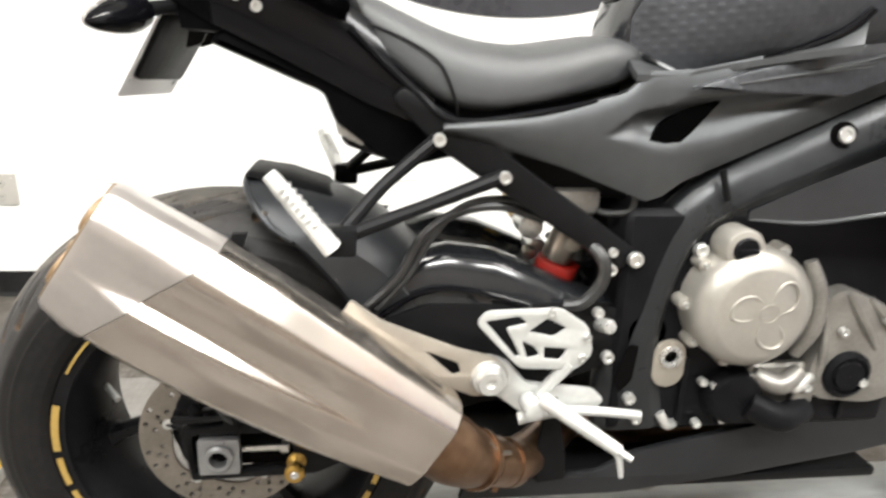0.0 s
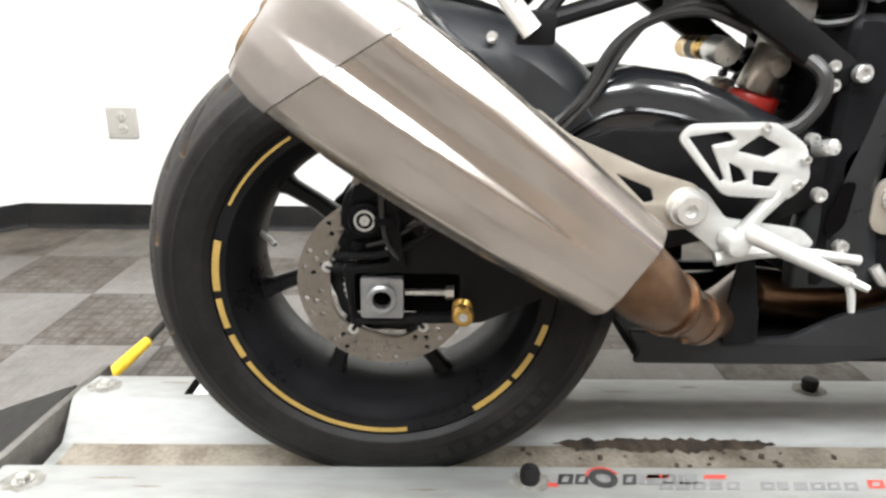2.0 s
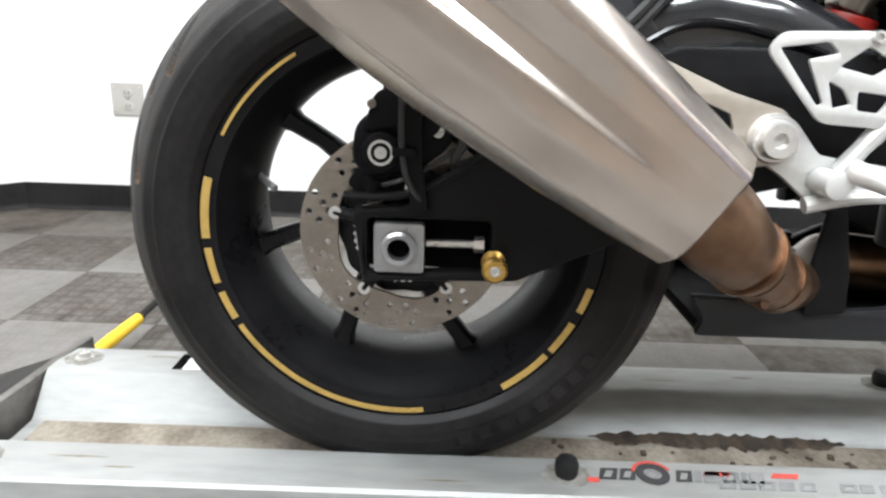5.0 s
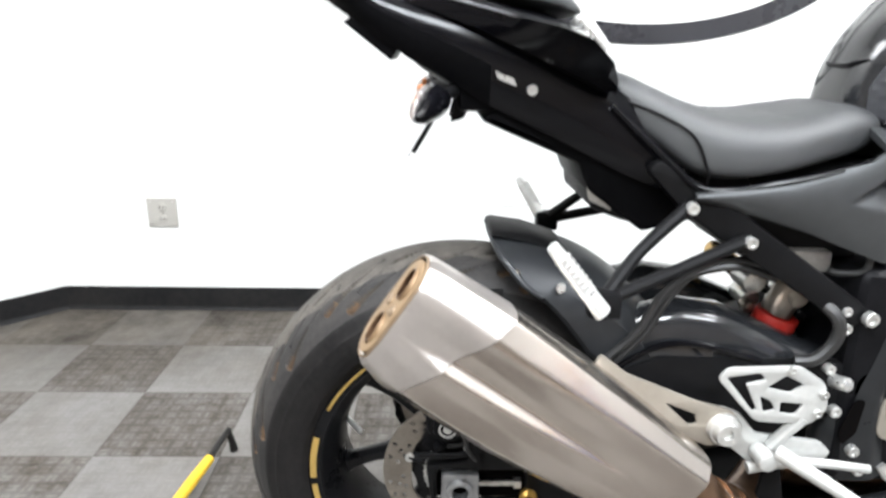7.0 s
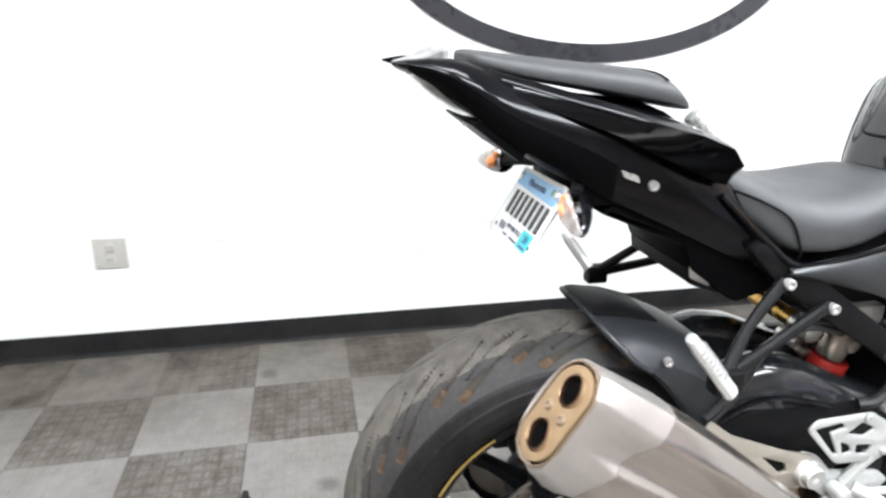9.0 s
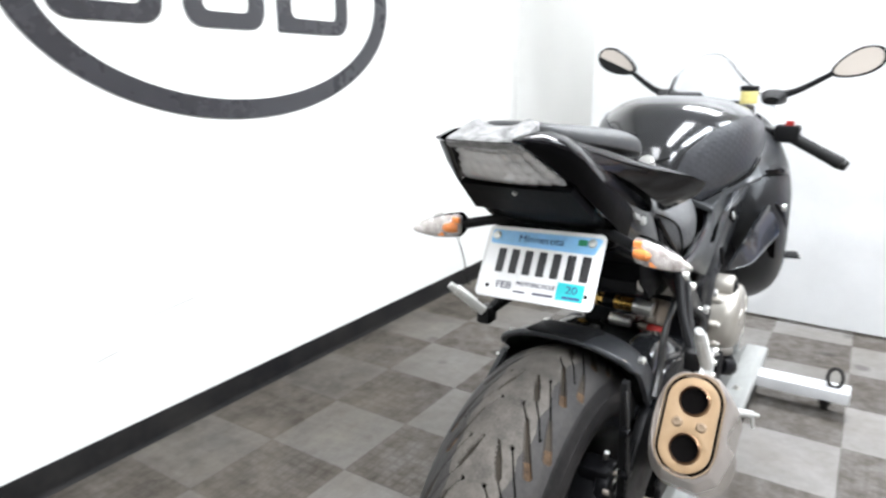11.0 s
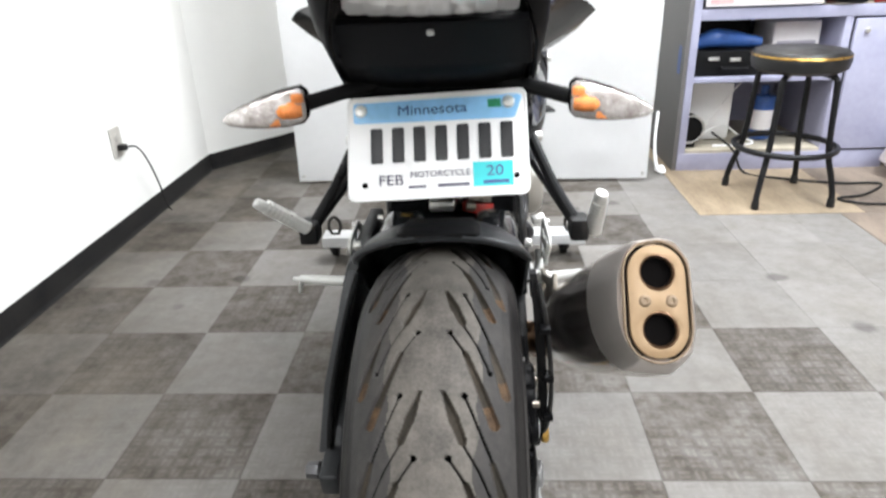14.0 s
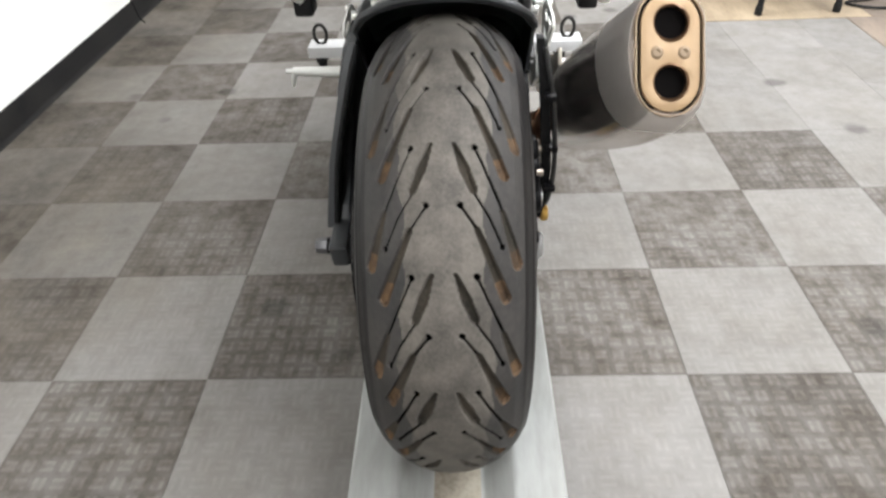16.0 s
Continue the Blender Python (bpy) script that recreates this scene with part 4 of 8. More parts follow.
cap = part("end_cap", loft([muf_ring(*row) for row in ((0.004, 0.035, 0.034, 0.060, 0.062, 0.0, 0, 0, 0, YAW), (0.0, 0.0395, 0.038, 0.065, 0.067, 0.0, 0, 0, 0, YAW), (0.006, 0.042, 0.041, 0.069, 0.070, 0.0, 0.02, 0, 0, YAW), (0.030, 0.046, 0.044, 0.073, 0.0715, -0.001, 0.16, 0.0, 0.0, 0.12), (0.055, 0.0500, 0.0465, 0.0765, 0.073, -0.002, 0.34, 0.0045, 0.006, 0.05), (0.0800, 0.0538, 0.0487, 0.0778, 0.0742, -0.003, 0.45, 0.0080, 0.013, 0.0))]), M_CAP, muf, "satin pale titanium end cap", 24)


def stadium(w, h, n=14):
    r = w / 2
    top = [(r * math.cos(math.pi * k / n), h / 2 - r + r * math.sin(math.pi * k / n)) for k in range(n + 1)]
    return top + [(-x, -y) for x, y in top]


FACE = Matrix.Translation(E0 - U * 0.001) @ Matrix.Rotation(math.atan(YAW), 4, N) @ Matrix((( -1, 0, 0, 0), (0, N.y, -U.y, 0), (0, N.z, -U.z, 0), (0, 0, 0, 1)))
part("rim_bead", plate([stadium(0.0745, 0.1325), stadium(0.070, 0.128)], -0.006, 0.0008, 0.0015, m=FACE), M_BEAD, muf)
BORE = 0.0305
endp = part("end_plate", plate([stadium(0.063, 0.121), [(x, y + BORE) for x, y in ring_pts(0, 0, 0.0185, 32)], [(x, y - BORE) for x, y in ring_pts(0, 0, 0.0185, 32)]], -0.004, 0.0012, 0.0006, m=FACE), M_TAN, muf, "tan gold end plate with twin outlets")
for q in (BORE, -BORE):
    c = E0 + N * q
    part("outlet_lip", revolve(c - U * 0.0034, U, [(0.0175, 0.03), (0.0175, 0.0), (0.0195, 0.0), (0.0205, 0.004)], n=36), M_TAN, endp)
    part("outlet_throat", revolve(c - U * 0.0034, U, [(0.0195, 0.0), (0.0178, -0.0012), (0.0168, 0.0), (0.0166, 0.004), (0.0168, 0.007), (0.0176, 0.007)], n=36), M_PIPE, endp, "sooty brown outlet throat")
    part("outlet_bore", revolve(c + U * 0.0012, U, [(0.0174, 0), (0.0174, 0.10), (0.0003, 0.10)], n=30), M_SOOTSHADE, endp)
for x in (-0.0145, 0.0145):
    part("end_screw", revolve(E0 + V((x, 0, 0)) + U * (0.12 * x - 0.0018), -U, [(0.0072, -0.002), (0.0066, 0.0012), (0.0045, 0.003), (0.003, 0.003), (0.0026, 0.0015), (0.0003, 0.0015)], n=20), M_BEAD, endp)
part("face_recess", plate([stadium(0.071, 0.129)], -0.010, -0.004, m=FACE), M_SOOTSHADE, muf)
part("weld_flange", loft([muf_ring(sy, a, b, c, d, -0.035) for sy, a, b, c, d in ((0.420, 0.044, 0.039, 0.058, 0.047), (0.4285, 0.043, 0.038, 0.056, 0.046))]), M_PIPE, muf)
pipe = part("exhaust_pipe", tube([(0.206, 0.250, 0.452), (0.199, 0.282, 0.421), (0.184, 0.311, 0.396), (0.163, 0.340, 0.375), (0.138, 0.374, 0.353), (0.08, 0.43, 0.340), (0.0, 0.50, 0.338)], [0.042, 0.042, 0.0365, 0.0300, 0.0300, 0.030, 0.030], 28, 8), M_PIPE, bike, "heat-browned steel exhaust link pipe")
part("pipe_clamp", tube([(0.169, 0.332, 0.3805), (0.158, 0.347, 0.3710)], [0.0325, 0.0325], 28), M_PIPE, pipe)
part("weld_bead", tube([(0.1815, 0.3175, 0.3925), (0.1785, 0.322, 0.3895)], [0.0385, 0.0385], 28), M_PIPE, pipe)
part("pipe_clamp", tube([(0.145, 0.365, 0.3590), (0.136, 0.377, 0.352)], [0.0325, 0.0325], 28), M_PIPE, pipe)
part("clamp_bolt", cyl((0.150, 0.338, 0.340), (0.180, 0.346, 0.345), 0.005, n=10), M_PIPE, pipe)
part("spring_hook", tube([(0.196, 0.330, 0.425), (0.192, 0.345, 0.408), (0.180, 0.362, 0.398)], 0.0028, 8), M_DISC, pipe)
part("header_pipe", tube([(0.0, 0.50, 0.335), (0.02, 0.62, 0.335), (0.0, 0.8, 0.36)], 0.036, 20), M_PIPE, bike)

# ---- rearset, pegs and brackets (right side as seen, far side mirrored simply) ----
hang = part("muffler_bracket", plate([rounded([(0.165, 0.600), (0.200, 0.573), (0.290, 0.536), (0.340, 0.522), (0.357, 0.500), (0.345, 0.474), (0.315, 0.470), (0.255, 0.495), (0.19, 0.535), (0.15, 0.575)], 0.006), rounded([(0.252, 0.533), (0.292, 0.517), (0.297, 0.503), (0.287, 0.500)], 0.003)], 0.160, 0.166, 0.0012), M_CHAMP, bike, "champagne alloy silencer bracket")
part("hanger_boss", revolve((0.158, 0.331, 0.497), (1, 0, 0), [(0.022, 0), (0.022, 0.014), (0.020, 0.017), (0.0175, 0.017), (0.0165, 0.024), (0.015, 0.027), (0.007, 0.027), (0.006, 0.021), (0.0004, 0.021)], n=40), M_ALU, hang)
for sx_ in (1, -1):
    def X(a, b):
        return (min(a * sx_, b * sx_), max(a * sx_, b * sx_))
    rs = part("rearset", plate([rounded([(0.312, 0.486), (0.330, 0.522), (0.356, 0.512), (0.382, 0.482), (0.470, 0.470), (0.486, 0.455), (0.474, 0.440), (0.430, 0.446), (0.405, 0.432), (0.380, 0.438), (0.350, 0.462)], 0.006), rounded([(0.40, 0.463), (0.425, 0.461), (0.418, 0.452), (0.40, 0.452)], 0.002)], *X(0.148, 0.158), 0.002), M_SILVER, bike, "silver alloy rearset plate")
    part("peg_mount", cyl((0.158 * sx_, 0.385, 0.460), (0.190 * sx_, 0.386, 0.460), 0.0125, n=20, bevel=0.002), M_SILVER, rs)
    pa, pb = (V((0.182, 0.396, 0.474)), V((0.256, 0.470, 0.446))) if sx_ > 0 else (V((-0.182, 0.396, 0.470)), V((-0.300, 0.425, 0.462)))
    part("foot_peg", cyl(pa, pb, 0.0105, 0.0075, n=16, bevel=0.002), M_SILVER, rs)
    pd = (pb - pa).normalized()
    part("peg_tip", cyl(pb - pd * 0.003, pb + pd * 0.015, 0.0048, 0.0035, n=12, bevel=0.001), M_SILVER, rs)
    part("peg_feeler", tube([pb - pd * 0.006, pb + V((0, 0, -0.012)), pb + pd * 0.004 + V((0, 0, -0.030))], [0.004, 0.004, 0.003], 8), M_SILVER, rs)
    part("pedal", tube([(0.165 * sx_, 0.372, 0.437), (0.168 * sx_, 0.42, 0.447), (0.170 * sx_, 0.47, 0.447), (0.172 * sx_, 0.53, 0.440)], [0.008, 0.007, 0.006, 0.006], 10), M_SILVER, rs)
    part("pivot_screw", bolt((0.160 * sx_, 0.352, 0.489), (sx_, 0, 0), 0.006), M_ALU, rs)
    hg = part("heel_guard", plate([rounded([(0.310, 0.572), (0.321, 0.587), (0.412, 0.590), (0.448, 0.566), (0.457, 0.530), (0.438, 0.508), (0.366, 0.512)], 0.009), rounded([(0.321, 0.574), (0.362, 0.580), (0.372, 0.571), (0.347, 0.565), (0.366, 0.529), (0.361, 0.527)], 0.003), rounded([(0.374, 0.560), (0.396, 0.577), (0.421, 0.564), (0.405, 0.553)], 0.003), rounded([(0.367, 0.548), (0.375, 0.525), (0.390, 0.529), (0.382, 0.541)], 0.003), rounded([(0.394, 0.540), (0.424, 0.537), (0.416, 0.522), (0.396, 0.524)], 0.003)], *X(0.170, 0.175), 0.0012), M_SILVER, bike, "silver cut-out heel guard")
    part("guard_post", tube([(0.168 * sx_, 0.43, 0.515), (0.166 * sx_, 0.412, 0.49), (0.162 * sx_, 0.40, 0.468)], [0.010, 0.008, 0.010], 10), M_SILVER, hg)
    for y, z in ((0.447, 0.552), (0.443, 0.525), (0.40, 0.585)):
        part("guard_screw", bolt((0.175 * sx_, y, z), (sx_, 0, 0), 0.005), M_ALU, hg)
    # passenger peg hanger
    hz = V((0.190 * sx_, 0.152, 0.680))
    pgh = part("passenger_peg_hanger", tube([(0.132 * sx_, 0.263, 0.780), (0.158 * sx_, 0.20, 0.730), tuple(hz)], [0.009, 0.0075, 0.009], 10), M_FRAME, bike, "black tubular passenger peg hanger")
    part("lower_strut", tube([(0.130 * sx_, 0.341, 0.738), (0.158 * sx_, 0.25, 0.709), tuple(hz)], [0.0095, 0.0075, 0.009], 10), M_FRAME, pgh)
    part("clevis", box(*zip(X(0.178, 0.204), (0.135, 0.172), (0.662, 0.694)), 0.005), M_FRAME, pgh)
    for y, z, x in ((0.263, 0.780, 0.142), (0.341, 0.738, 0.140)):
        part("hanger_bolt", bolt((x * sx_, y, z), (sx_, 0, 0), 0.0075, 0.006), M_ALU, pgh)
    if sx_ > 0:
        a, b = V((0.211, 0.148, 0.674)), V((0.207, 0.085, 0.752))
    else:
        a, b = V((-0.192, 0.142, 0.686)), V((-0.250, 0.112, 0.738))
    d = (b - a).normalized()
    peg = part("passenger_peg", tube([a, a.lerp(b, 0.3), a.lerp(b, 0.9), b], [0.0095, 0.009, 0.0075, 0.0055], 10, 6, flat=1.3), M_SILVER, bike, "folded silver passenger footpeg")
    for k in range(7):
        p = a.lerp(b, 0.30 + 0.08 * k)
        part("tread_rib", cyl(p - d * 0.0016 + V((0, 0, 0.0015)), p + d * 0.0016 + V((0, 0, 0.0015)), 0.0105, n=10), M_ALU, peg)

# ---- frame, subframe, engine ----
for sx_ in (1, -1):
    def X(a, b):
        return (min(a * sx_, b * sx_), max(a * sx_, b * sx_))
    line = eased_path([(1.06, 0.890, 0.054), (0.94, 0.838, 0.052), (0.83, 0.796, 0.051), (0.72, 0.747, 0.049), (0.645, 0.712, 0.046), (0.592, 0.674, 0.042), (0.568, 0.625, 0.036), (0.556, 0.570, 0.037), (0.548, 0.515, 0.050), (0.552, 0.460, 0.066), (0.562, 0.398, 0.074)])
    spar = part("frame_spar", sweep_x(line, sx_, ((1.0, 0.104), (0.985, 0.115), (0.93, 0.121), (0.5, 0.1305), (0.12, 0.1375), (0.0, 0.1385), (-0.10, 0.1365), (-0.3, 0.130), (-0.7, 0.119), (-0.95, 0.112), (-1.0, 0.100))), M_FRAMETOP, bike, "satin black twin-spar frame", 50)
    part("pivot_plate", plate([rounded([(0.555, 0.512), (0.562, 0.524), (0.577, 0.529), (0.592, 0.524), (0.599, 0.512), (0.599, 0.476), (0.592, 0.464), (0.577, 0.459), (0.562, 0.464), (0.555, 0.476)], 0.010, 6)], *X(0.132, 0.139), 0.002), M_CHAMP, spar, "oval champagne pivot plate")
    part("pivot_bolt", revolve((0.138 * sx_, 0.577, 0.505), (sx_, 0, 0), [(0.015, 0), (0.015, 0.005), (0.010, 0.006), (0.008, 0.001), (0.0004, 0.001)], n=28), M_ALU, spar)
    # no hollow here: a black disc gives the recess its shade
    part("bolt_recess_shade", revolve((0.1315 * sx_, 0.762, 0.795), (sx_, 0, 0.22), [(0.0165, -0.006), (0.0165, 0.0008), (0.0155, 0.0012), (0.0145, 0.0006), (0.0004, 0.0004)], n=28), M_SOOTSHADE, spar)
    part("spar_bolt", bolt((0.1315 * sx_, 0.762, 0.795), (sx_, 0, 0.22), 0.0105, 0.005), M_ALU, spar)
    for y, z, r in ((0.512, 0.638, 0.0095), (0.482, 0.625, 0.007), (0.472, 0.568, 0.007), (0.491, 0.506, 0.008), (0.528, 0.445, 0.008), (0.541, 0.414, 0.007), (0.628, 0.404, 0.006), (0.628, 0.467, 0.006), (0.596, 0.650, 0.009)):
        part("frame_bolt", bolt((0.138 * sx_, y, z), (sx_, 0, 0), r, 0.006), M_ALU, spar)
    # slot drawn as a flat plate in shade black
    part("plate_slot", plate([rounded([(0.505, 0.470), (0.520, 0.520), (0.534, 0.520), (0.530, 0.470), (0.514, 0.452)], 0.006)], *X(0.134, 0.1355)), M_SOOTSHADE, spar)
    part("spar_clip", cyl((0.141 * sx_, 0.605, 0.752), (0.144 * sx_, 0.616, 0.715), 0.0045, n=8), M_FRAME, spar)
    sub = part("subframe_rail", plate([rounded([(0.210, 0.822), (0.222, 0.836), (0.300, 0.795), (0.350, 0.760), (0.515, 0.648), (0.502, 0.620), (0.480, 0.630), (0.330, 0.725), (0.262, 0.770)], 0.008)], *X(0.104, 0.130), 0.004), M_FRAME, bike, "satin black subframe rail")
    part("rail_bolt", bolt((0.130 * sx_, 0.485, 0.645), (sx_, 0, 0), 0.006), M_ALU, sub)
part("inner_fender", plate([rounded([(0.150, 0.815), (0.155, 0.765), (0.205, 0.748), (0.300, 0.752), (0.37, 0.78), (0.34, 0.83), (0.22, 0.86)], 0.01)], -0.085, 0.092, 0.008), M_MATTE, bike)
# pale plate stands for light falling on the box's rear face
part("fender_tab", plate([rounded([(0.143, 0.815), (0.176, 0.805), (0.180, 0.764), (0.150, 0.778)], 0.003)], 0.0925, 0.0945, 0.0006), M_CASE, bike, "pale grey plate for the lit face of the inner fender")
part("battery_tray", box((-0.08, 0.36, 0.70), (0.08, 0.52, 0.83), 0.01), M_MATTE, bike)
part("fuse_box", box((0.03, 0.415, 0.685), (0.098, 0.475, 0.715), 0.006), M_CASE, bike, "pale grey plastic fuse box")

eng = part("engine_block", box((-0.13, 0.50, 0.385), (0.13, 0.92, 0.70), 0.02, 3), M_CAL, bike, "black engine block")
for k in range(5):
    part("casing_rib", box((0.128, 0.60 + 0.06 * k, 0.40), (0.136, 0.608 + 0.06 * k, 0.50), 0.002), M_CAL, eng)
clutch = part("clutch_cover", revolve((0.138, 0.658, 0.584), (1, 0, 0), [(0.078, -0.02), (0.078, 0.024), (0.077, 0.032), (0.073, 0.041), (0.067, 0.047), (0.060, 0.0505), (0.058, 0.0515), (0.056, 0.0520), (0.030, 0.0545), (0.0005, 0.055)], n=72), M_COVER, bike, "champagne alloy clutch cover")
part("raised_ring", revolve((0.1915, 0.666, 0.586), (1, 0, 0), [(0.013, 0), (0.013, 0.002), (0.0105, 0.002), (0.0105, 0)], n=28, closed=True), M_COVER, clutch)
for a0 in (40, 160, 280):
    loop = []
    for k in range(13):
        a, q = radians(a0 - 38 + 76 * k / 12 + 14 * math.sin(math.pi * k / 12)), 0.017 + 0.031 * math.sin(math.pi * k / 12) ** 0.6
        loop.append((0.1918 - 0.0004 * k / 12, 0.664 + q * math.cos(a), 0.585 + q * math.sin(a)))
    part("raised_lobe", tube(loop, [0.0012] + [0.0022] * 11 + [0.0012], 8, 3), M_COVER, clutch)
for k in range(9):
    a = radians(20 + 40 * k)
    y, z = 0.658 + 0.080 * math.cos(a), 0.584 + 0.080 * math.sin(a)
    part("cover_lug", cyl((0.122, y, z), (0.154, y, z), 0.0085, n=16, bevel=0.002), M_COVER, clutch)
    part("cover_bolt", bolt((0.154, y, z), (1, 0, 0), 0.0042), M_ALU, clutch)
part("filler_boss", cyl((0.13, 0.634, 0.660), (0.172, 0.634, 0.660), 0.0255, n=36, bevel=0.004), M_COVER, clutch)
part("filler_cap", revolve((0.170, 0.634, 0.660), (1, 0, 0), [(0.0165, 0), (0.0165, 0.004), (0.0145, 0.006), (0.0004, 0.006)], n=32), M_CAL, clutch)
part("cap_grip", box((0.175, 0.622, 0.657), (0.179, 0.646, 0.663), 0.001), M_CAL, clutch)
gen = part("crank_cover", plate([rounded([(0.772, 0.590), (0.800, 0.604), (0.86, 0.580), (0.92, 0.53), (0.93, 0.45), (0.87, 0.432), (0.79, 0.440), (0.766, 0.466), (0.778, 0.53)], 0.016)], 0.12, 0.152, 0.008), M_CASE, bike, "silver alloy crank cover")
for a, b in (((0.775, 0.575), (0.785, 0.47)), ((0.80, 0.596), (0.86, 0.515)), ((0.835, 0.588), (0.90, 0.52))):
    part("cover_rib", tube([(0.150, *a), (0.155, (a[0] + b[0]) / 2, (a[1] + b[1]) / 2), (0.150, *b)], [0.004, 0.006, 0.004], 8), M_CASE, gen)
case = part("lower_crankcase", box((0.10, 0.690, 0.425), (0.142, 0.785, 0.492), 0.010, 3), M_CASE, bike, "silver alloy lower crankcase")
part("case_elbow", tube([(0.14, 0.70, 0.478), (0.158, 0.725, 0.470), (0.15, 0.755, 0.485)], [0.012, 0.014, 0.011], 12), M_CASE, case)
part("case_boss", cyl((0.14, 0.765, 0.448), (0.156, 0.765, 0.448), 0.015, n=20, bevel=0.003), M_CASE, case)
part("cover_flange", tube([(0.150, 0.738, 0.640), (0.158, 0.752, 0.60), (0.156, 0.755, 0.55), (0.150, 0.742, 0.51)], [0.008, 0.012, 0.012, 0.008], 12), M_CASE, gen)
part("crank_plug", revolve((0.150, 0.823, 0.480), (1, 0, 0), [(0.034, 0), (0.034, 0.006), (0.027, 0.010), (0.026, 0.006), (0.022, 0.006), (0.020, 0.011), (0.0005, 0.011)], n=40), M_CAL, gen)
for y, z in ((0.765, 0.465), (0.845, 0.47), (0.80, 0.545), (0.86, 0.56)):
    part("cover_bolt", bolt((0.158, y, z), (1, 0, 0), 0.006), M_ALU, gen)
pump = part("water_pump", revolve((0.125, 0.672, 0.446), (1, 0, 0), [(0.040, 0), (0.040, 0.02), (0.034, 0.03), (0.018, 0.034), (0.0005, 0.034)], n=36), M_CAL, bike, "black water pump cover")
part("pump_outlet", tube([(0.150, 0.690, 0.440), (0.165, 0.73, 0.425), (0.15, 0.77, 0.43)], [0.020, 0.020, 0.018], 16), M_CAL, pump)
for a in (60, 150, 250, 330):
    part("pump_bolt", bolt((0.145, 0.672 + 0.036 * math.cos(radians(a)), 0.446 + 0.036 * math.sin(radians(a))), (1, 0, 0), 0.005), M_ALU, pump)
part("sensor_pipe", tube([(0.14, 0.735, 0.475), (0.155, 0.75, 0.462), (0.15, 0.77, 0.475), (0.14, 0.785, 0.470)], 0.007, 10), M_ALU, bike)
part("side_link", tube([(0.135, 0.575, 0.42), (0.14, 0.585, 0.405), (0.13, 0.60, 0.40)], 0.007, 10), M_ALU, bike)

# shock, reservoir, hoses
shock = part("rear_shock", cyl((0.0, 0.455, 0.48), (0.0, 0.50, 0.78), 0.022, n=24, bevel=0.003), M_ALU, bike, "rear shock with black spring")
coil = []
for k in range(8 * 18 + 1):
    f = k / (8 * 18)
    c = V((0, 0.460, 0.51)).lerp(V((0, 0.494, 0.74)), f)
    coil.append(c + V((math.cos(2 * math.pi * 8 * f), 0.95 * math.sin(2 * math.pi * 8 * f), -0.28 * math.sin(2 * math.pi * 8 * f))) * 0.034)
part("spring", tube(coil, 0.0055, 8, 1), M_CAL, shock, "black coil spring")
res = part("shock_reservoir", cyl((0.050, 0.4385, 0.592), (0.052, 0.4425, 0.610), 0.0295, n=36, bevel=0.003), M_RED, bike, "red and silver shock body")
part("shock_head", cyl((0.055, 0.436, 0.612), (0.060, 0.455, 0.662), 0.021, n=20, bevel=0.003), M_DISC, res)
part("head_fitting", cyl((0.06, 0.448, 0.646), (0.085, 0.452, 0.642), 0.013, n=16, bevel=0.002), M_CHAMP, res)
cani = part("shock_canister", cyl((-0.087, 0.402, 0.661), (0.019, 0.398, 0.660), 0.0145, n=28, bevel=0.002), M_BRASS, bike, "gold anodised shock canister lying across")
part("canister_tip", cyl((0.018, 0.398, 0.660), (0.058, 0.400, 0.656), 0.0165, n=20, bevel=0.002), M_ALU, cani)
part("canister_label", cyl((-0.045, 0.4005, 0.6606), (-0.02, 0.3995, 0.6604), 0.0148, n=28), M_CAL, cani)
part("shock_mount", cyl((-0.038, 0.425, 0.612), (0.008, 0.425, 0.612), 0.0135, n=24, bevel=0.003), M_ALU, shock)
part("mount_eye", cyl((0.030, 0.402, 0.618), (0.046, 0.404, 0.614), 0.009, n=20, bevel=0.003), M_DISC, shock)
for o in (0.0, 0.011):
    part("brake_line", tube([(0.125, 0.185 + o, 0.575 - o * 0.4), (0.122, 0.222 + o, 0.612), (0.118, 0.250 + o, 0.660), (0.116, 0.290 + o * 0.5, 0.690 + o * 0.6), (0.112, 0.345, 0.698 + o * 0.8), (0.105, 0.400, 0.680 + o)], 0.0048 if o else 0.0060, 8), M_HOSE, bike)
part("breather_hose", tube([(0.10, 0.440, 0.668), (0.135, 0.470, 0.640), (0.140, 0.472, 0.610), (0.138, 0.452, 0.582), (0.13, 0.43, 0.575)], 0.0085, 10), M_HOSE, bike)
part("wire_loop", tube([(0.10, 0.46, 0.735), (0.115, 0.505, 0.72), (0.115, 0.508, 0.695), (0.105, 0.485, 0.688), (0.10, 0.47, 0.69)], 0.0045, 8), M_HOSE, bike)
part("hose_fitting", cyl((0.155, 0.468, 0.560), (0.178, 0.474, 0.566), 0.009, n=12, bevel=0.002), M_ALU, bike)

# ---- bodywork ----
def body(rows, cx=0.0, n=40, pw=0.75, flat_top=1.0):
    """Loft along y. rows: y, bottom z, top z, half width, height of the widest point (0..1)."""
    rings = []
    for y, zb, zt, hw, wide in rows:
        zm = zb + (zt - zb) * wide
        ring = []
        for k in range(n):
            a = 2 * math.pi * k / n
            c, s_ = math.cos(a), math.sin(a)
            h = (zt - zm) if s_ > 0 else (zm - zb)
            ring.append(V((cx + hw * math.copysign(abs(c) ** pw, c), y, zm + h * math.copysign(abs(s_) ** pw, s_))))
        rings.append(ring)
    return loft(rings)


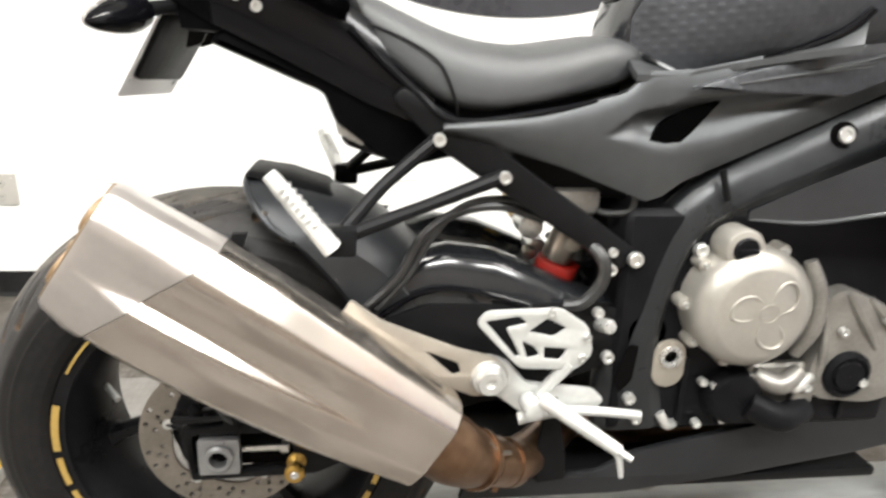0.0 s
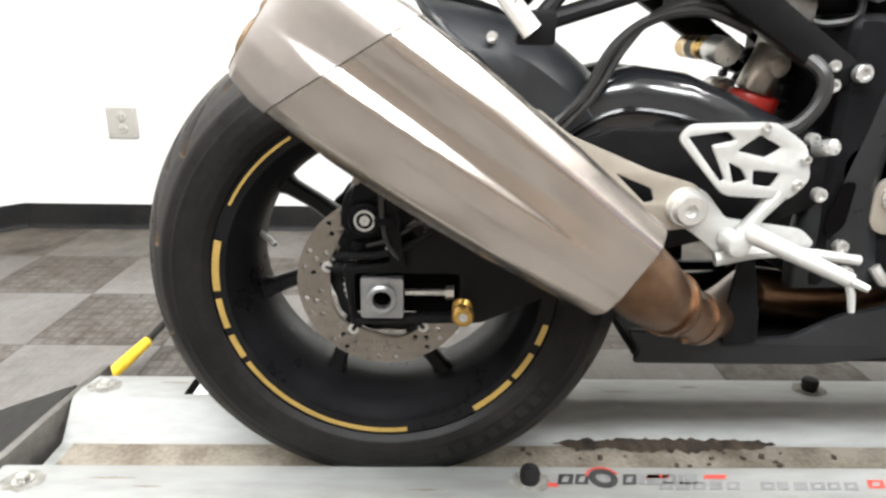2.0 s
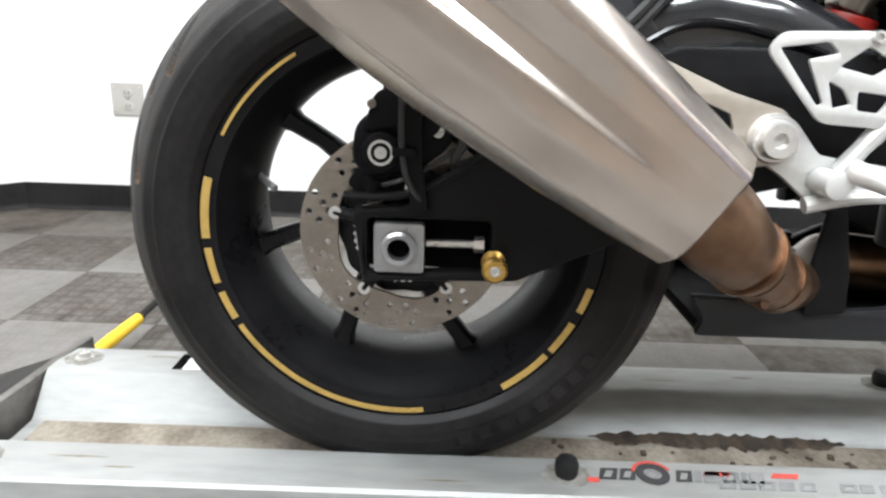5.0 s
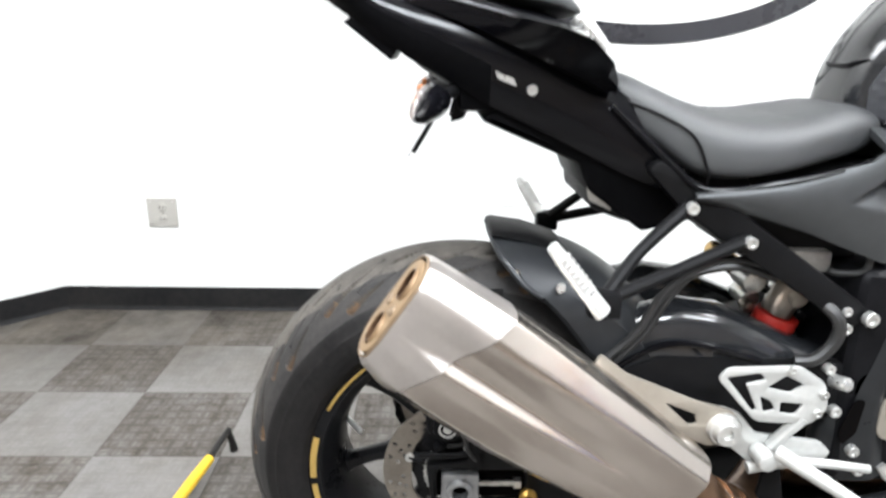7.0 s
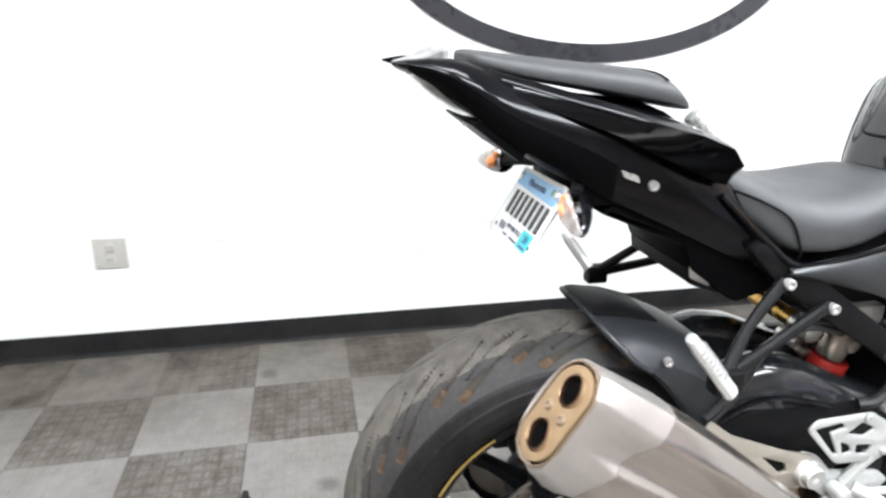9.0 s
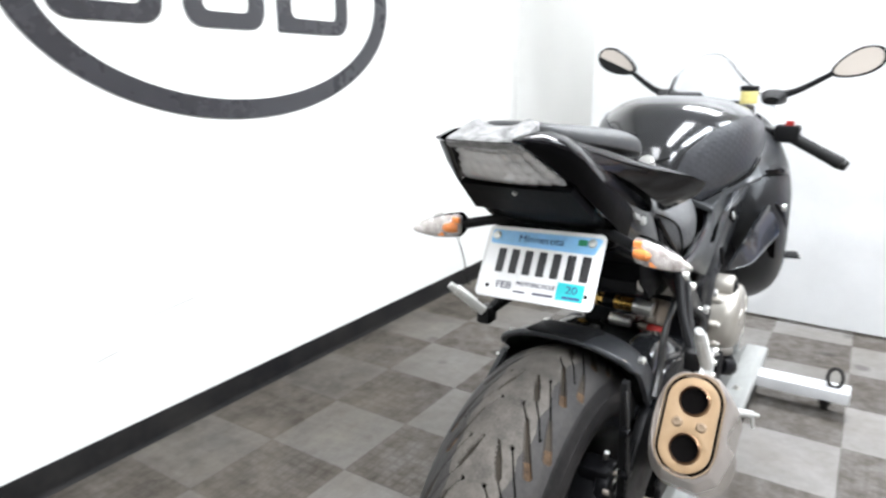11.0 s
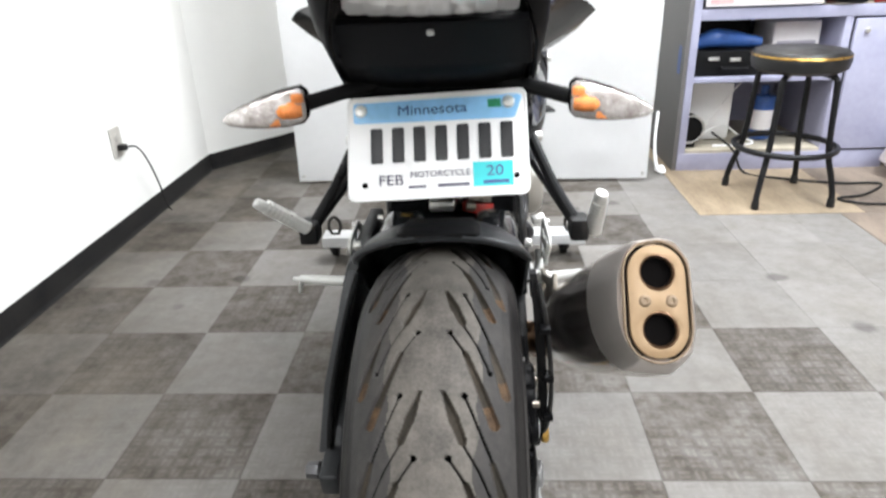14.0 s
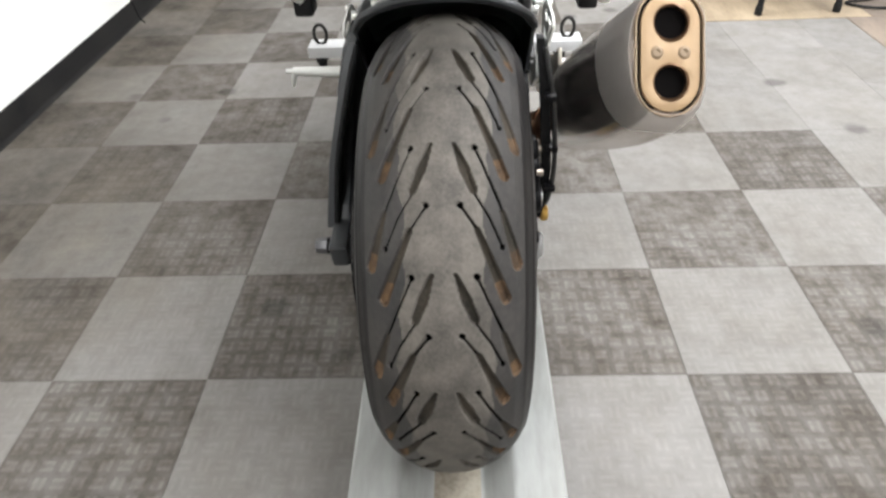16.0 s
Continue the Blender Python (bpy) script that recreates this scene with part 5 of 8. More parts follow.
def eased(rows, steps=5):
    """More sections between the given ones."""
    out = []
    for i in range(len(rows) - 1):
        a, b, c, d = rows[max(i - 1, 0)], rows[i], rows[i + 1], rows[min(i + 2, len(rows) - 1)]
        for k in range(steps):
            t = k / steps
            out.append(tuple(0.5 * (2 * q + (r - p) * t + (2 * p - 5 * q + 4 * r - u) * t * t + (3 * q - p - 3 * r + u) * t ** 3) for p, q, r, u in zip(a, b, c, d)))
    return out + [rows[-1]]


seat = part("rider_seat", body(eased([(0.162, 0.895, 0.905, 0.060, 0.5), (0.170, 0.885, 0.928, 0.085, 0.3), (0.190, 0.868, 0.932, 0.100, 0.3), (0.225, 0.842, 0.918, 0.112, 0.28), (0.270, 0.812, 0.900, 0.122, 0.25), (0.320, 0.806, 0.888, 0.128, 0.25), (0.375, 0.814, 0.886, 0.126, 0.25), (0.430, 0.824, 0.894, 0.112, 0.3), (0.475, 0.834, 0.900, 0.095, 0.3), (0.510, 0.848, 0.892, 0.078, 0.4), (0.524, 0.860, 0.874, 0.05, 0.5)]), 0.004, pw=0.62), M_SEAT, bike, "black vinyl rider seat")
for sx_ in (1, -1):
    part("seat_piping", tube([(0.004 + sx_ * 0.098, 0.185, 0.900), (0.004 + sx_ * 0.113, 0.225, 0.885), (0.004 + sx_ * 0.122, 0.262, 0.862), (0.004 + sx_ * 0.126, 0.280, 0.825), (0.004 + sx_ * 0.120, 0.285, 0.806)], 0.0018, 6), M_MATTE, seat)
    part("seat_edge_trim", tube([(0.004 + sx_ * 0.110, 0.165, 0.895), (0.004 + sx_ * 0.122, 0.235, 0.832), (0.004 + sx_ * 0.128, 0.285, 0.800), (0.004 + sx_ * 0.130, 0.38, 0.812), (0.004 + sx_ * 0.124, 0.47, 0.832), (0.004 + sx_ * 0.108, 0.520, 0.858)], 0.0045, 8), M_GLOSS, seat)

pil = part("passenger_seat", body(eased([(-0.150, 1.054, 1.062, 0.034, 0.5), (-0.140, 1.046, 1.066, 0.052, 0.4), (-0.09, 1.034, 1.061, 0.066, 0.3), (0.0, 1.018, 1.052, 0.082, 0.3), (0.06, 1.006, 1.046, 0.090, 0.3), (0.095, 1.000, 1.036, 0.090, 0.3), (0.120, 0.996, 1.012, 0.078, 0.4), (0.128, 0.998, 1.003, 0.06, 0.5)]), 0.010, pw=0.6), M_SEAT, bike, "slim black vinyl passenger seat pad")
part("pad_seam", tube([(-0.075, 0.085, 1.034), (-0.03, 0.088, 1.041), (0.05, 0.088, 1.041), (0.095, 0.085, 1.034)], 0.0016, 6), M_MATTE, pil)

# tail: core, flared side fairings, lamp between them
tail = part("tail_core", body(eased([(-0.105, 0.985, 1.036, 0.040, 0.5), (-0.080, 0.950, 1.030, 0.070, 0.5), (-0.05, 0.925, 1.022, 0.090, 0.5), (0.02, 0.890, 1.010, 0.098, 0.5), (0.10, 0.850, 0.996, 0.100, 0.5), (0.17, 0.815, 0.93, 0.098, 0.5), (0.24, 0.790, 0.86, 0.090, 0.5)]), 0.010, pw=0.5), M_DEEP, bike, "black plastic tail core")
for sx_ in (1, -1):
    rows = []
    #                              y      x top  z top  x mid  z mid  x bot  z bot
    for y, xt, zt, xm, zm, xb, zb in ((-0.240, 0.051, 1.053, 0.052, 1.052, 0.051, 1.050), (-0.222, 0.052, 1.056, 0.058, 1.051, 0.051, 1.045), (-0.200, 0.058, 1.058, 0.073, 1.047, 0.060, 1.032), (-0.175, 0.064, 1.058, 0.086, 1.038, 0.070, 1.015), (-0.150, 0.072, 1.051, 0.095, 1.024, 0.080, 0.997), (-0.123, 0.077, 1.041, 0.0995, 1.006, 0.088, 0.977), (-0.10, 0.079, 1.033, 0.1015, 0.993, 0.093, 0.961), (-0.04, 0.084, 1.010, 0.1025, 0.968, 0.097, 0.928), (0.02, 0.090, 0.988, 0.104, 0.940, 0.098, 0.893), (0.08, 0.092, 0.965, 0.105, 0.915, 0.098, 0.866), (0.13, 0.092, 0.942, 0.105, 0.892, 0.098, 0.842), (0.185, 0.092, 0.905, 0.105, 0.860, 0.098, 0.815), (0.26, 0.092, 0.842, 0.103, 0.812, 0.098, 0.785)):
        pts = []
        for k in range(9):
            t = k / 8
            cx_, cz_ = 2 * xm - (xt + xb) / 2, 2 * zm - (zt + zb) / 2
            pts.append(V((0.010 + sx_ * ((1 - t) ** 2 * xt + 2 * t * (1 - t) * cx_ + t * t * xb), y, (1 - t) ** 2 * zt + 2 * t * (1 - t) * cz_ + t * t * zb)))
        rows.append(pts + [p + V((-sx_ * 0.005, 0, 0)) for p in pts[::-1]])
    side = part("tail_fairing", loft(rows), M_GLOSS, bike, "gloss black tail side fairing")
    skin = []
    for row in rows[1:9]:
        edge = [p + V((sx_ * 0.0012, -0.0004, -0.0006)) for p in row[4:9]] + [row[8] + V((-sx_ * 0.010, 0, 0.003))]
        skin.append(edge + [p + V((-sx_ * 0.003, 0, 0.001)) for p in edge[::-1]])
    part("lamp_surround", loft(skin), M_DEEP, side, "dull black panel beside the lamp")
    wing = []
    for y, ix, iz, ox, oz, lx_, lz in ((-0.13, 0.070, 1.046, 0.078, 1.036, 0.088, 1.016), (-0.06, 0.080, 1.028, 0.093, 1.020, 0.096, 1.000), (0.00, 0.086, 1.012, 0.108, 1.004, 0.104, 0.980), (0.05, 0.088, 1.000, 0.134, 0.990, 0.112, 0.958), (0.09, 0.090, 0.990, 0.166, 0.980, 0.118, 0.940), (0.118, 0.092, 0.978, 0.182, 0.968, 0.122, 0.928), (0.145, 0.094, 0.955, 0.165, 0.945, 0.118, 0.915), (0.165, 0.095, 0.930, 0.115, 0.925, 0.110, 0.910)):
        i_, o_, l_ = V((0.010 + sx_ * ix, y, iz)), V((0.010 + sx_ * ox, y, oz)), V((0.010 + sx_ * lx_, y, lz))
        wing.append([i_, i_.lerp(o_, 0.6) + V((0, 0, 0.004)), o_, o_.lerp(l_, 0.5) + V((sx_ * 0.003, 0, 0)), l_, l_ + V((-sx_ * 0.01, 0, 0.004))])
    part("tail_wing", loft(wing), M_GLOSS, side, "flared gloss black seat wing")
    tb = part("fairing_bolt", bolt((0.010 + sx_ * 0.106, 0.068, 0.912), (sx_, 0, 0), 0.0065, 0.005), M_ALU, side)
    part("silver_badge", plate([rounded([(0.024, 0.933), (0.046, 0.925), (0.050, 0.916), (0.028, 0.924)], 0.002)], *sorted((0.010 + sx_ * 0.103, 0.010 + sx_ * 0.1085))), M_ALU, side)
    # thin steel-coloured tube painted in where the fairing catches a highlight
    part("highlight_strip", tube([(0.010 + sx_ * 0.083, -0.12, 1.036), (0.010 + sx_ * 0.097, -0.05, 1.016), (0.010 + sx_ * 0.112, 0.005, 1.002), (0.010 + sx_ * 0.130, 0.045, 0.991)], [0.001, 0.0016, 0.0018, 0.001], 6), M_DKSTEEL, side)
    part("seat_hinge", cyl((0.010 + sx_ * 0.09, 0.118, 0.995), (0.010 + sx_ * 0.095, 0.15, 0.955), 0.012, n=14, bevel=0.003), M_ALU, side)
under = part("undertail", plate([rounded([(-0.085, 0.950), (0.017, 0.893), (0.036, 0.900), (0.012, 0.874), (0.134, 0.824), (0.148, 0.790), (0.222, 0.738), (0.300, 0.758), (0.28, 0.84), (0.10, 0.93), (-0.05, 0.97)], 0.006)], -0.082, 0.100, 0.008), M_DEEP, bike)
# lamp: faceted reflector cells behind a clear lens
TLA, TLB = V((0.012, -0.226, 1.051)), V((0.014, -0.146, 0.988))   # top and bottom middle of the lens
DV = TLB - TLA
NV = V((0, -0.614, -0.789))


def lamp_pt(u, f, lift=0.0):
    """A point of the bulged lamp face: u across (-1..1), f down (0..1)."""
    w = 0.047 + 0.036 * max(0.0, (f - 0.10) / 0.90) ** 1.15
    bul = 0.010 * math.sin(math.pi * min(1, f * 0.9 + 0.05)) * (1 - 0.6 * u * u) + lift
    return TLA + DV * f + V((w * u, 0.006 * u * u, 0.002 * (abs(u) ** 3) * (1 - f))) + NV * bul


def lamp_sheet(lift, thick, nu=28, nf=18, f0=0.0):
    own = bmesh.new()
    fr = [[own.verts.new(lamp_pt(-1 + 2 * i / nu, f0 + (1 - f0) * j / nf, lift)) for i in range(nu + 1)] for j in range(nf + 1)]
    bk = [[own.verts.new(lamp_pt(-1 + 2 * i / nu, f0 + (1 - f0) * j / nf, lift - thick)) for i in range(nu + 1)] for j in range(nf + 1)]
    for g in (fr, bk):
        for p, q in zip(g, g[1:]):
            for i in range(nu):
                own.faces.new((p[i], p[i + 1], q[i + 1], q[i]))
    for j in range(nf):
        for i in (0, nu):
            own.faces.new((fr[j][i], fr[j + 1][i], bk[j + 1][i], bk[j][i]))
    for i in range(nu):
        for j in (0, nf):
            own.faces.new((fr[j][i], fr[j][i + 1], bk[j][i + 1], bk[j][i]))
    return own


tl = part("tail_lamp", lamp_sheet(-0.010, 0.005, f0=0.13), M_REFL, bike, "clear tail lamp with silver reflector cells")
cell_rng = random.Random(11)
for r in range(5):
    f = 0.16 + 0.175 * r
    cnt = 8
    for k in range(cnt):
        u = -0.9 + 1.8 * (k + 0.5) / cnt
        c = lamp_pt(u, f, -0.0050)
        hw, hh = 0.0062 + 0.0009 * r, 0.0112
        tip_ = c - NV * 0.0028 + V((cell_rng.uniform(-0.002, 0.002), 0, cell_rng.uniform(-0.002, 0.002)))
        dn = DV.normalized()
        cup = bmesh.new()
        rim_ = [cup.verts.new(c + V((hw * math.copysign(abs(math.cos(q)) ** 0.5, math.cos(q)), 0, 0)) + dn * (hh * math.copysign(abs(math.sin(q)) ** 0.5, math.sin(q)))) for q in [2 * math.pi * j / 12 for j in range(12)]]
        mid_ = [cup.verts.new(v.co.lerp(tip_, 0.55) - NV * 0.0015) for v in rim_]
        top_ = cup.verts.new(tip_)
        for j in range(12):
            cup.faces.new((rim_[j], rim_[(j + 1) % 12], mid_[(j + 1) % 12], mid_[j]))
            cup.faces.new((mid_[j], mid_[(j + 1) % 12], top_))
        part("reflector_cell", cup, M_CELL, tl)
lens = part("lens", lamp_sheet(0.0, 0.002, f0=0.04), M_GLASS, tl)
lens.visible_shadow = False
part("lens_top", loft([[V((0.012 + w * u, y + 0.004 * u * u, z0 + hb * math.exp(-((abs(u) - 0.74) / 0.30) ** 2))) for u in [-1 + k / 12 for k in range(25)]] + [V((0.012 + w, y + 0.004, z0 - 0.0035)), V((0.012 - w, y + 0.004, z0 - 0.0035))] for y, z0, w, hb in ((-0.2215, 1.0420, 0.0490, 0.0), (-0.2285, 1.0455, 0.0485, 0.0), (-0.2325, 1.0490, 0.0475, 0.0), (-0.229, 1.0515, 0.0472, 0.0005), (-0.219, 1.0535, 0.0473, 0.001), (-0.205, 1.0570, 0.0470, 0.003), (-0.190, 1.0605, 0.0470, 0.007), (-0.178, 1.0620, 0.0465, 0.009))]), M_LTOP, tl, "mottled clear lens top", 60)
part("lamp_floor", loft([[TLB + V((x, dy, dz)) for x, dy, dz in ((-0.078, -0.006, -0.004), (0.078, -0.006, -0.004), (0.086, 0.05, -0.046), (-0.086, 0.05, -0.046))], [TLB + V((x, dy, dz)) for x, dy, dz in ((-0.078, 0.010, 0.004), (0.078, 0.010, 0.004), (0.086, 0.06, -0.030), (-0.086, 0.06, -0.030))]]), M_DEEP, tl)
part("floor_rivet", revolve(TLB + V((-0.002, 0.004, -0.012)), (0, -0.66, -0.75), [(0.0032, -0.006), (0.0032, 0.002), (0.0003, 0.003)], n=12), M_ALU, tl)
for sx_ in (1, -1):
    part("fairing_stud", revolve(V((0.010 + sx_ * 0.0835, -0.167, 1.024)), (sx_ * 0.8, -0.55, -0.2), [(0.0034, -0.010), (0.0034, 0.001), (0.0025, 0.0018), (0.0003, 0.002)], n=14), M_DISC, tl)

# plate carrier, indicators
part("plate_bracket", box((-0.085, -0.016, 0.885), (0.105, 0.03, 0.925), 0.008), M_DEEP, bike)
part("plate_lamp", box((-0.02, -0.034, 0.922), (0.04, -0.008, 0.936), 0.004), M_MATTE, bike)
for sx_ in (1, -1):
    base, tip = V((0.010 + sx_ * 0.132, -0.046, 0.901)), V((0.008 + sx_ * 0.212, -0.066, 0.889))
    st = part("indicator_stalk", tube([(0.010 + sx_ * 0.05, 0.0, 0.915), (0.010 + sx_ * 0.10, -0.028, 0.907), tuple(base)], [0.010, 0.0075, 0.008], 12), M_MATTE, bike)
    rings, refl = [], []
    for f, h, dpt in ((0.0, 0.015, 0.013), (0.06, 0.0195, 0.018), (0.25, 0.0195, 0.019), (0.5, 0.0165, 0.016), (0.75, 0.0115, 0.011), (0.93, 0.006, 0.006), (1.0, 0.001, 0.001)):
        c = base.lerp(tip, f)
        rings.append([c + V((0, -dpt * math.cos(2 * math.pi * k / 20), h * math.sin(2 * math.pi * k / 20))) for k in range(20)])
        refl.append([c + V((0, -dpt * 0.25 * math.cos(2 * math.pi * k / 16) - dpt * 0.38, h * 0.86 * math.sin(2 * math.pi * k / 16))) for k in range(16)])
    ind = part("indicator", loft(refl), M_INDREF, bike, "clear turn indicator with amber bulb")
    part("bulb", revolve(base.lerp(tip, 0.16) + V((0, -0.010, -0.003)), (sx_, -0.3, 0), [(0.006, -0.010), (0.0075, 0.0), (0.0065, 0.010), (0.003, 0.014), (0.0004, 0.015)], n=16), M_ORANGE, ind)
    for k in range(4):
        part("amber_cell", box((-0.006, -0.003, -0.0045), (0.006, 0.003, 0.0045), 0.002, m=Matrix.Translation(base.lerp(tip, 0.08 + 0.10 * k) + V((0, -0.010 + 0.001 * k, 0.008 - 0.006 * k)))), M_ORANGE, ind)
    cov = part("cover", loft(rings), M_GLASS, ind)
    cov.visible_shadow = False
    shell = []
    for f, ring in zip((0.0, 0.06, 0.25, 0.5, 0.75, 0.93, 1.0), rings):
        c = base.lerp(tip, f)
        lim = c.y + (max(p.y for p in ring) - c.y) * 0.15
        shell.append([V((p.x, max(lim, c.y + (p.y - c.y) * (1.15 if p.y > c.y else 1.0)), c.z + (p.z - c.z) * 0.93)) for p in ring])
    part("back_shell", loft(shell), M_GLOSS, ind)

# number plate
PC = V((0.0085, -0.056, 0.857))
PT, PB = V((0, 0.029, 0.050)), None
PUP = PT.normalized()
PN = V((1, 0, 0)).cross(PUP).normalized() * -1
if PN.y > 0:
    PN = -PN
PX = PUP.cross(PN) * 1.0
if PX.x < 0:
    PX = -PX
PM = Matrix.Translation(PC) @ Matrix.Rotation(radians(-4), 4, "Z") @ Matrix(((PX.x, PUP.x, PN.x, 0), (PX.y, PUP.y, PN.y, 0), (PX.z, PUP.z, PN.z, 0), (0, 0, 0, 1))) @ Matrix.Rotation(radians(3.2), 4, "Z")
W2, H2 = 0.0925, 0.0545
number = part("licence_plate", plate([rounded([(-W2, -H2), (W2, -H2), (W2, H2), (-W2, H2)], 0.009, 6)], -0.0015, 0.0, 0.0004, m=PM), M_PLATEW, bike, "white and blue embossed motorcycle licence plate")
part("plate_backing", plate([rounded([(-0.080, -0.030), (0.080, -0.030), (0.086, 0.052), (-0.086, 0.052)], 0.010, 5)], -0.0075, -0.0017, 0.001, m=PM), M_MATTE, number, "black plastic plate backing")
part("plate_rim", plate([rounded([(-W2, -H2), (W2, -H2), (W2, H2), (-W2, H2)], 0.009, 6), rounded([(-W2 + 0.0018, -H2 + 0.0018), (W2 - 0.0018, -H2 + 0.0018), (W2 - 0.0018, H2 - 0.0018), (-W2 + 0.0018, H2 - 0.0018)], 0.008, 6)], -0.001, 0.0012, 0.0004, m=PM), M_PLATEW, number)
part("blue_band", plate([rounded([(-0.086, 0.027), (0.08, 0.024), (0.088, 0.046), (0.084, 0.0485), (-0.086, 0.0485)], 0.004)], -0.0002, 0.0004, m=PM), M_PLATEB, number)
for k in range(7):
    xb = -0.062 + 0.0222 * k
    part("character_bar", plate([rounded([(xb - 0.0062, -0.016), (xb + 0.0062, -0.016), (xb + 0.0062, 0.0205), (xb - 0.0062, 0.0205)], 0.002)], -0.0002, 0.0012, 0.0003, m=PM), M_INK, number)
letters("Minnesota", 0.0155, PM @ Matrix.Translation((-0.004, 0.0375, 0.0008)), M_INKB, "state_name", number, font_scale=(1.12, 0.95))
letters("FEB", 0.0150, PM @ Matrix.Translation((-0.048, -0.0345, 0.0006)), M_INKP, "month_print", number, font_scale=(1.15, 1.0))
letters("MOTORCYCLE", 0.0088, PM @ Matrix.Translation((0.0025, -0.0295, 0.0006)), M_INKP, "class_print", number, font_scale=(1.05, 1.0))
part("small_print_bar", plate([[(-0.030, -0.043), (-0.012, -0.043), (-0.012, -0.0405), (-0.030, -0.0405)]], -0.0002, 0.0005, m=PM), M_INKP, number)
part("small_print_bar", plate([[(0.0, -0.043), (0.032, -0.043), (0.032, -0.0398), (0.0, -0.0398)]], -0.0002, 0.0005, m=PM), M_INKP, number)
stk = part("year_sticker", plate([[(0.036, -0.0445), (0.076, -0.0445), (0.076, -0.0195), (0.036, -0.0195)]], -0.0002, 0.0006, m=PM), M_TEAL, number, "teal year sticker")
letters("20", 0.0150, PM @ Matrix.Translation((0.058, -0.0295, 0.0010)), M_INKB, "year_print", stk, font_scale=(1.2, 1.0))
part("sticker_print_bar", plate([[(0.046, -0.042), (0.072, -0.042), (0.072, -0.0385), (0.046, -0.0385)]], 0.0, 0.0009, m=PM), M_INKB, stk)
part("green_tab", plate([[(0.053, 0.036), (0.066, 0.036), (0.066, 0.0445), (0.053, 0.0445)]], -0.0002, 0.0006, m=PM), M_GREEN, number)
for x, y in ((-0.078, 0.040), (0.074, 0.0405)):
    part("plate_bolt", revolve(PM @ V((x, y, 0)), PN, [(0.0065, -0.004), (0.0065, 0.0015), (0.005, 0.0035), (0.0004, 0.0042)], n=18), M_ALU, number)
for x, y in ((-0.075, -0.038), (0.0795, -0.035)):
    # holes are black discs, their inner shade only in the colour
    part("bolt_hole", revolve(PM @ V((x, y, 0)), PN, [(0.003, -0.0018), (0.003, 0.0003), (0.0002, 0.0003)], n=14), M_SOOTSHADE, number)
for sx_ in (1, -1):
    part("plate_stay", plate([rounded([(-0.015, 0.905), (0.01, 0.905), (-0.006, 0.872), (-0.024, 0.866)], 0.004)], *sorted((0.010 + sx_ * 0.030, 0.010 + sx_ * 0.036))), M_MATTE, bike)

# side panel with its vent, tank with grip pads
VENT = []
for k in range(24):
    t = k / 23
    VENT.append((0.509 + 0.083 * t - 0.0125 * math.sin(math.pi * t ** 0.8), 0.772 + 0.059 * t + 0.0125 * math.sin(math.pi * t ** 0.8)))
for k in range(1, 23):
    t = 1 - k / 23
    VENT.append((0.509 + 0.083 * t + 0.011 * math.sin(math.pi * t ** 0.55), 0.772 + 0.059 * t - 0.011 * math.sin(math.pi * t ** 0.55)))
for sx_ in (1, -1):
    def X(a, b):
        return (min(a * sx_, b * sx_), max(a * sx_, b * sx_))
    def relief(y, z, v):
        x = 0.116 + 0.0255 * math.sin(math.pi * min(1.0, (0.10 + 0.80 * v)) ** 0.75) ** 0.55
        brow = float(np.interp(y, (0.455, 0.491, 0.564, 0.688, 0.80), (0.788, 0.816, 0.834, 0.846, 0.868)))
        sill = float(np.interp(y, (0.455, 0.530, 0.60, 0.72, 0.80), (0.786, 0.766, 0.774, 0.832, 0.866)))
        if brow > z > sill and 0.455 < y < 0.80:
            t = (z - sill) / (brow - sill)
            fade = min(1.0, (y - 0.455) / 0.05) * min(1.0, (0.80 - y) / 0.20)
            x -= 0.017 * fade * math.sin(math.pi * min(1.0, t * 0.93 + 0.02) ** 1.5) ** 1.2
        return x

    sp = part("side_panel", curved_sheet([0.268 + 0.632 * k / 130 for k in range(131)], [(0.268, 0.797), (0.38, 0.812), (0.476, 0.836), (0.505, 0.862), (0.56, 0.866), (0.72, 0.902), (0.90, 0.955)], [(0.268, 0.786), (0.33, 0.772), (0.411, 0.749), (0.520, 0.709), (0.540, 0.716), (0.563, 0.734), (0.687, 0.790), (0.80, 0.842), (0.90, 0.88)], relief, sx_), M_GREYPANEL, bike, "matte dark grey side panel", 60)
    # the opening is a flat plate, its inner shade painted black
    part("vent", plate([VENT], *X(0.120, 0.1352)), M_PITCH, sp)
TANK = eased([(0.486, 0.840, 0.890, 0.025, 0.4), (0.490, 0.832, 0.925, 0.042, 0.4), (0.499, 0.824, 0.955, 0.056, 0.42), (0.514, 0.820, 0.985, 0.070, 0.45), (0.538, 0.820, 1.012, 0.092, 0.45), (0.580, 0.832, 1.048, 0.126, 0.45), (0.63, 0.850, 1.064, 0.158, 0.45), (0.70, 0.855, 1.072, 0.177, 0.48), (0.80, 0.865, 1.068, 0.178, 0.5), (0.90, 0.880, 1.047, 0.165, 0.5), (0.98, 0.900, 1.005, 0.130, 0.5), (1.01, 0.92, 0.96, 0.09, 0.5)], 6)
tank = part("fuel_tank", body(TANK, -0.006, n=56, pw=0.78), M_GULL, bike, "gloss black fuel tank with grip pads")


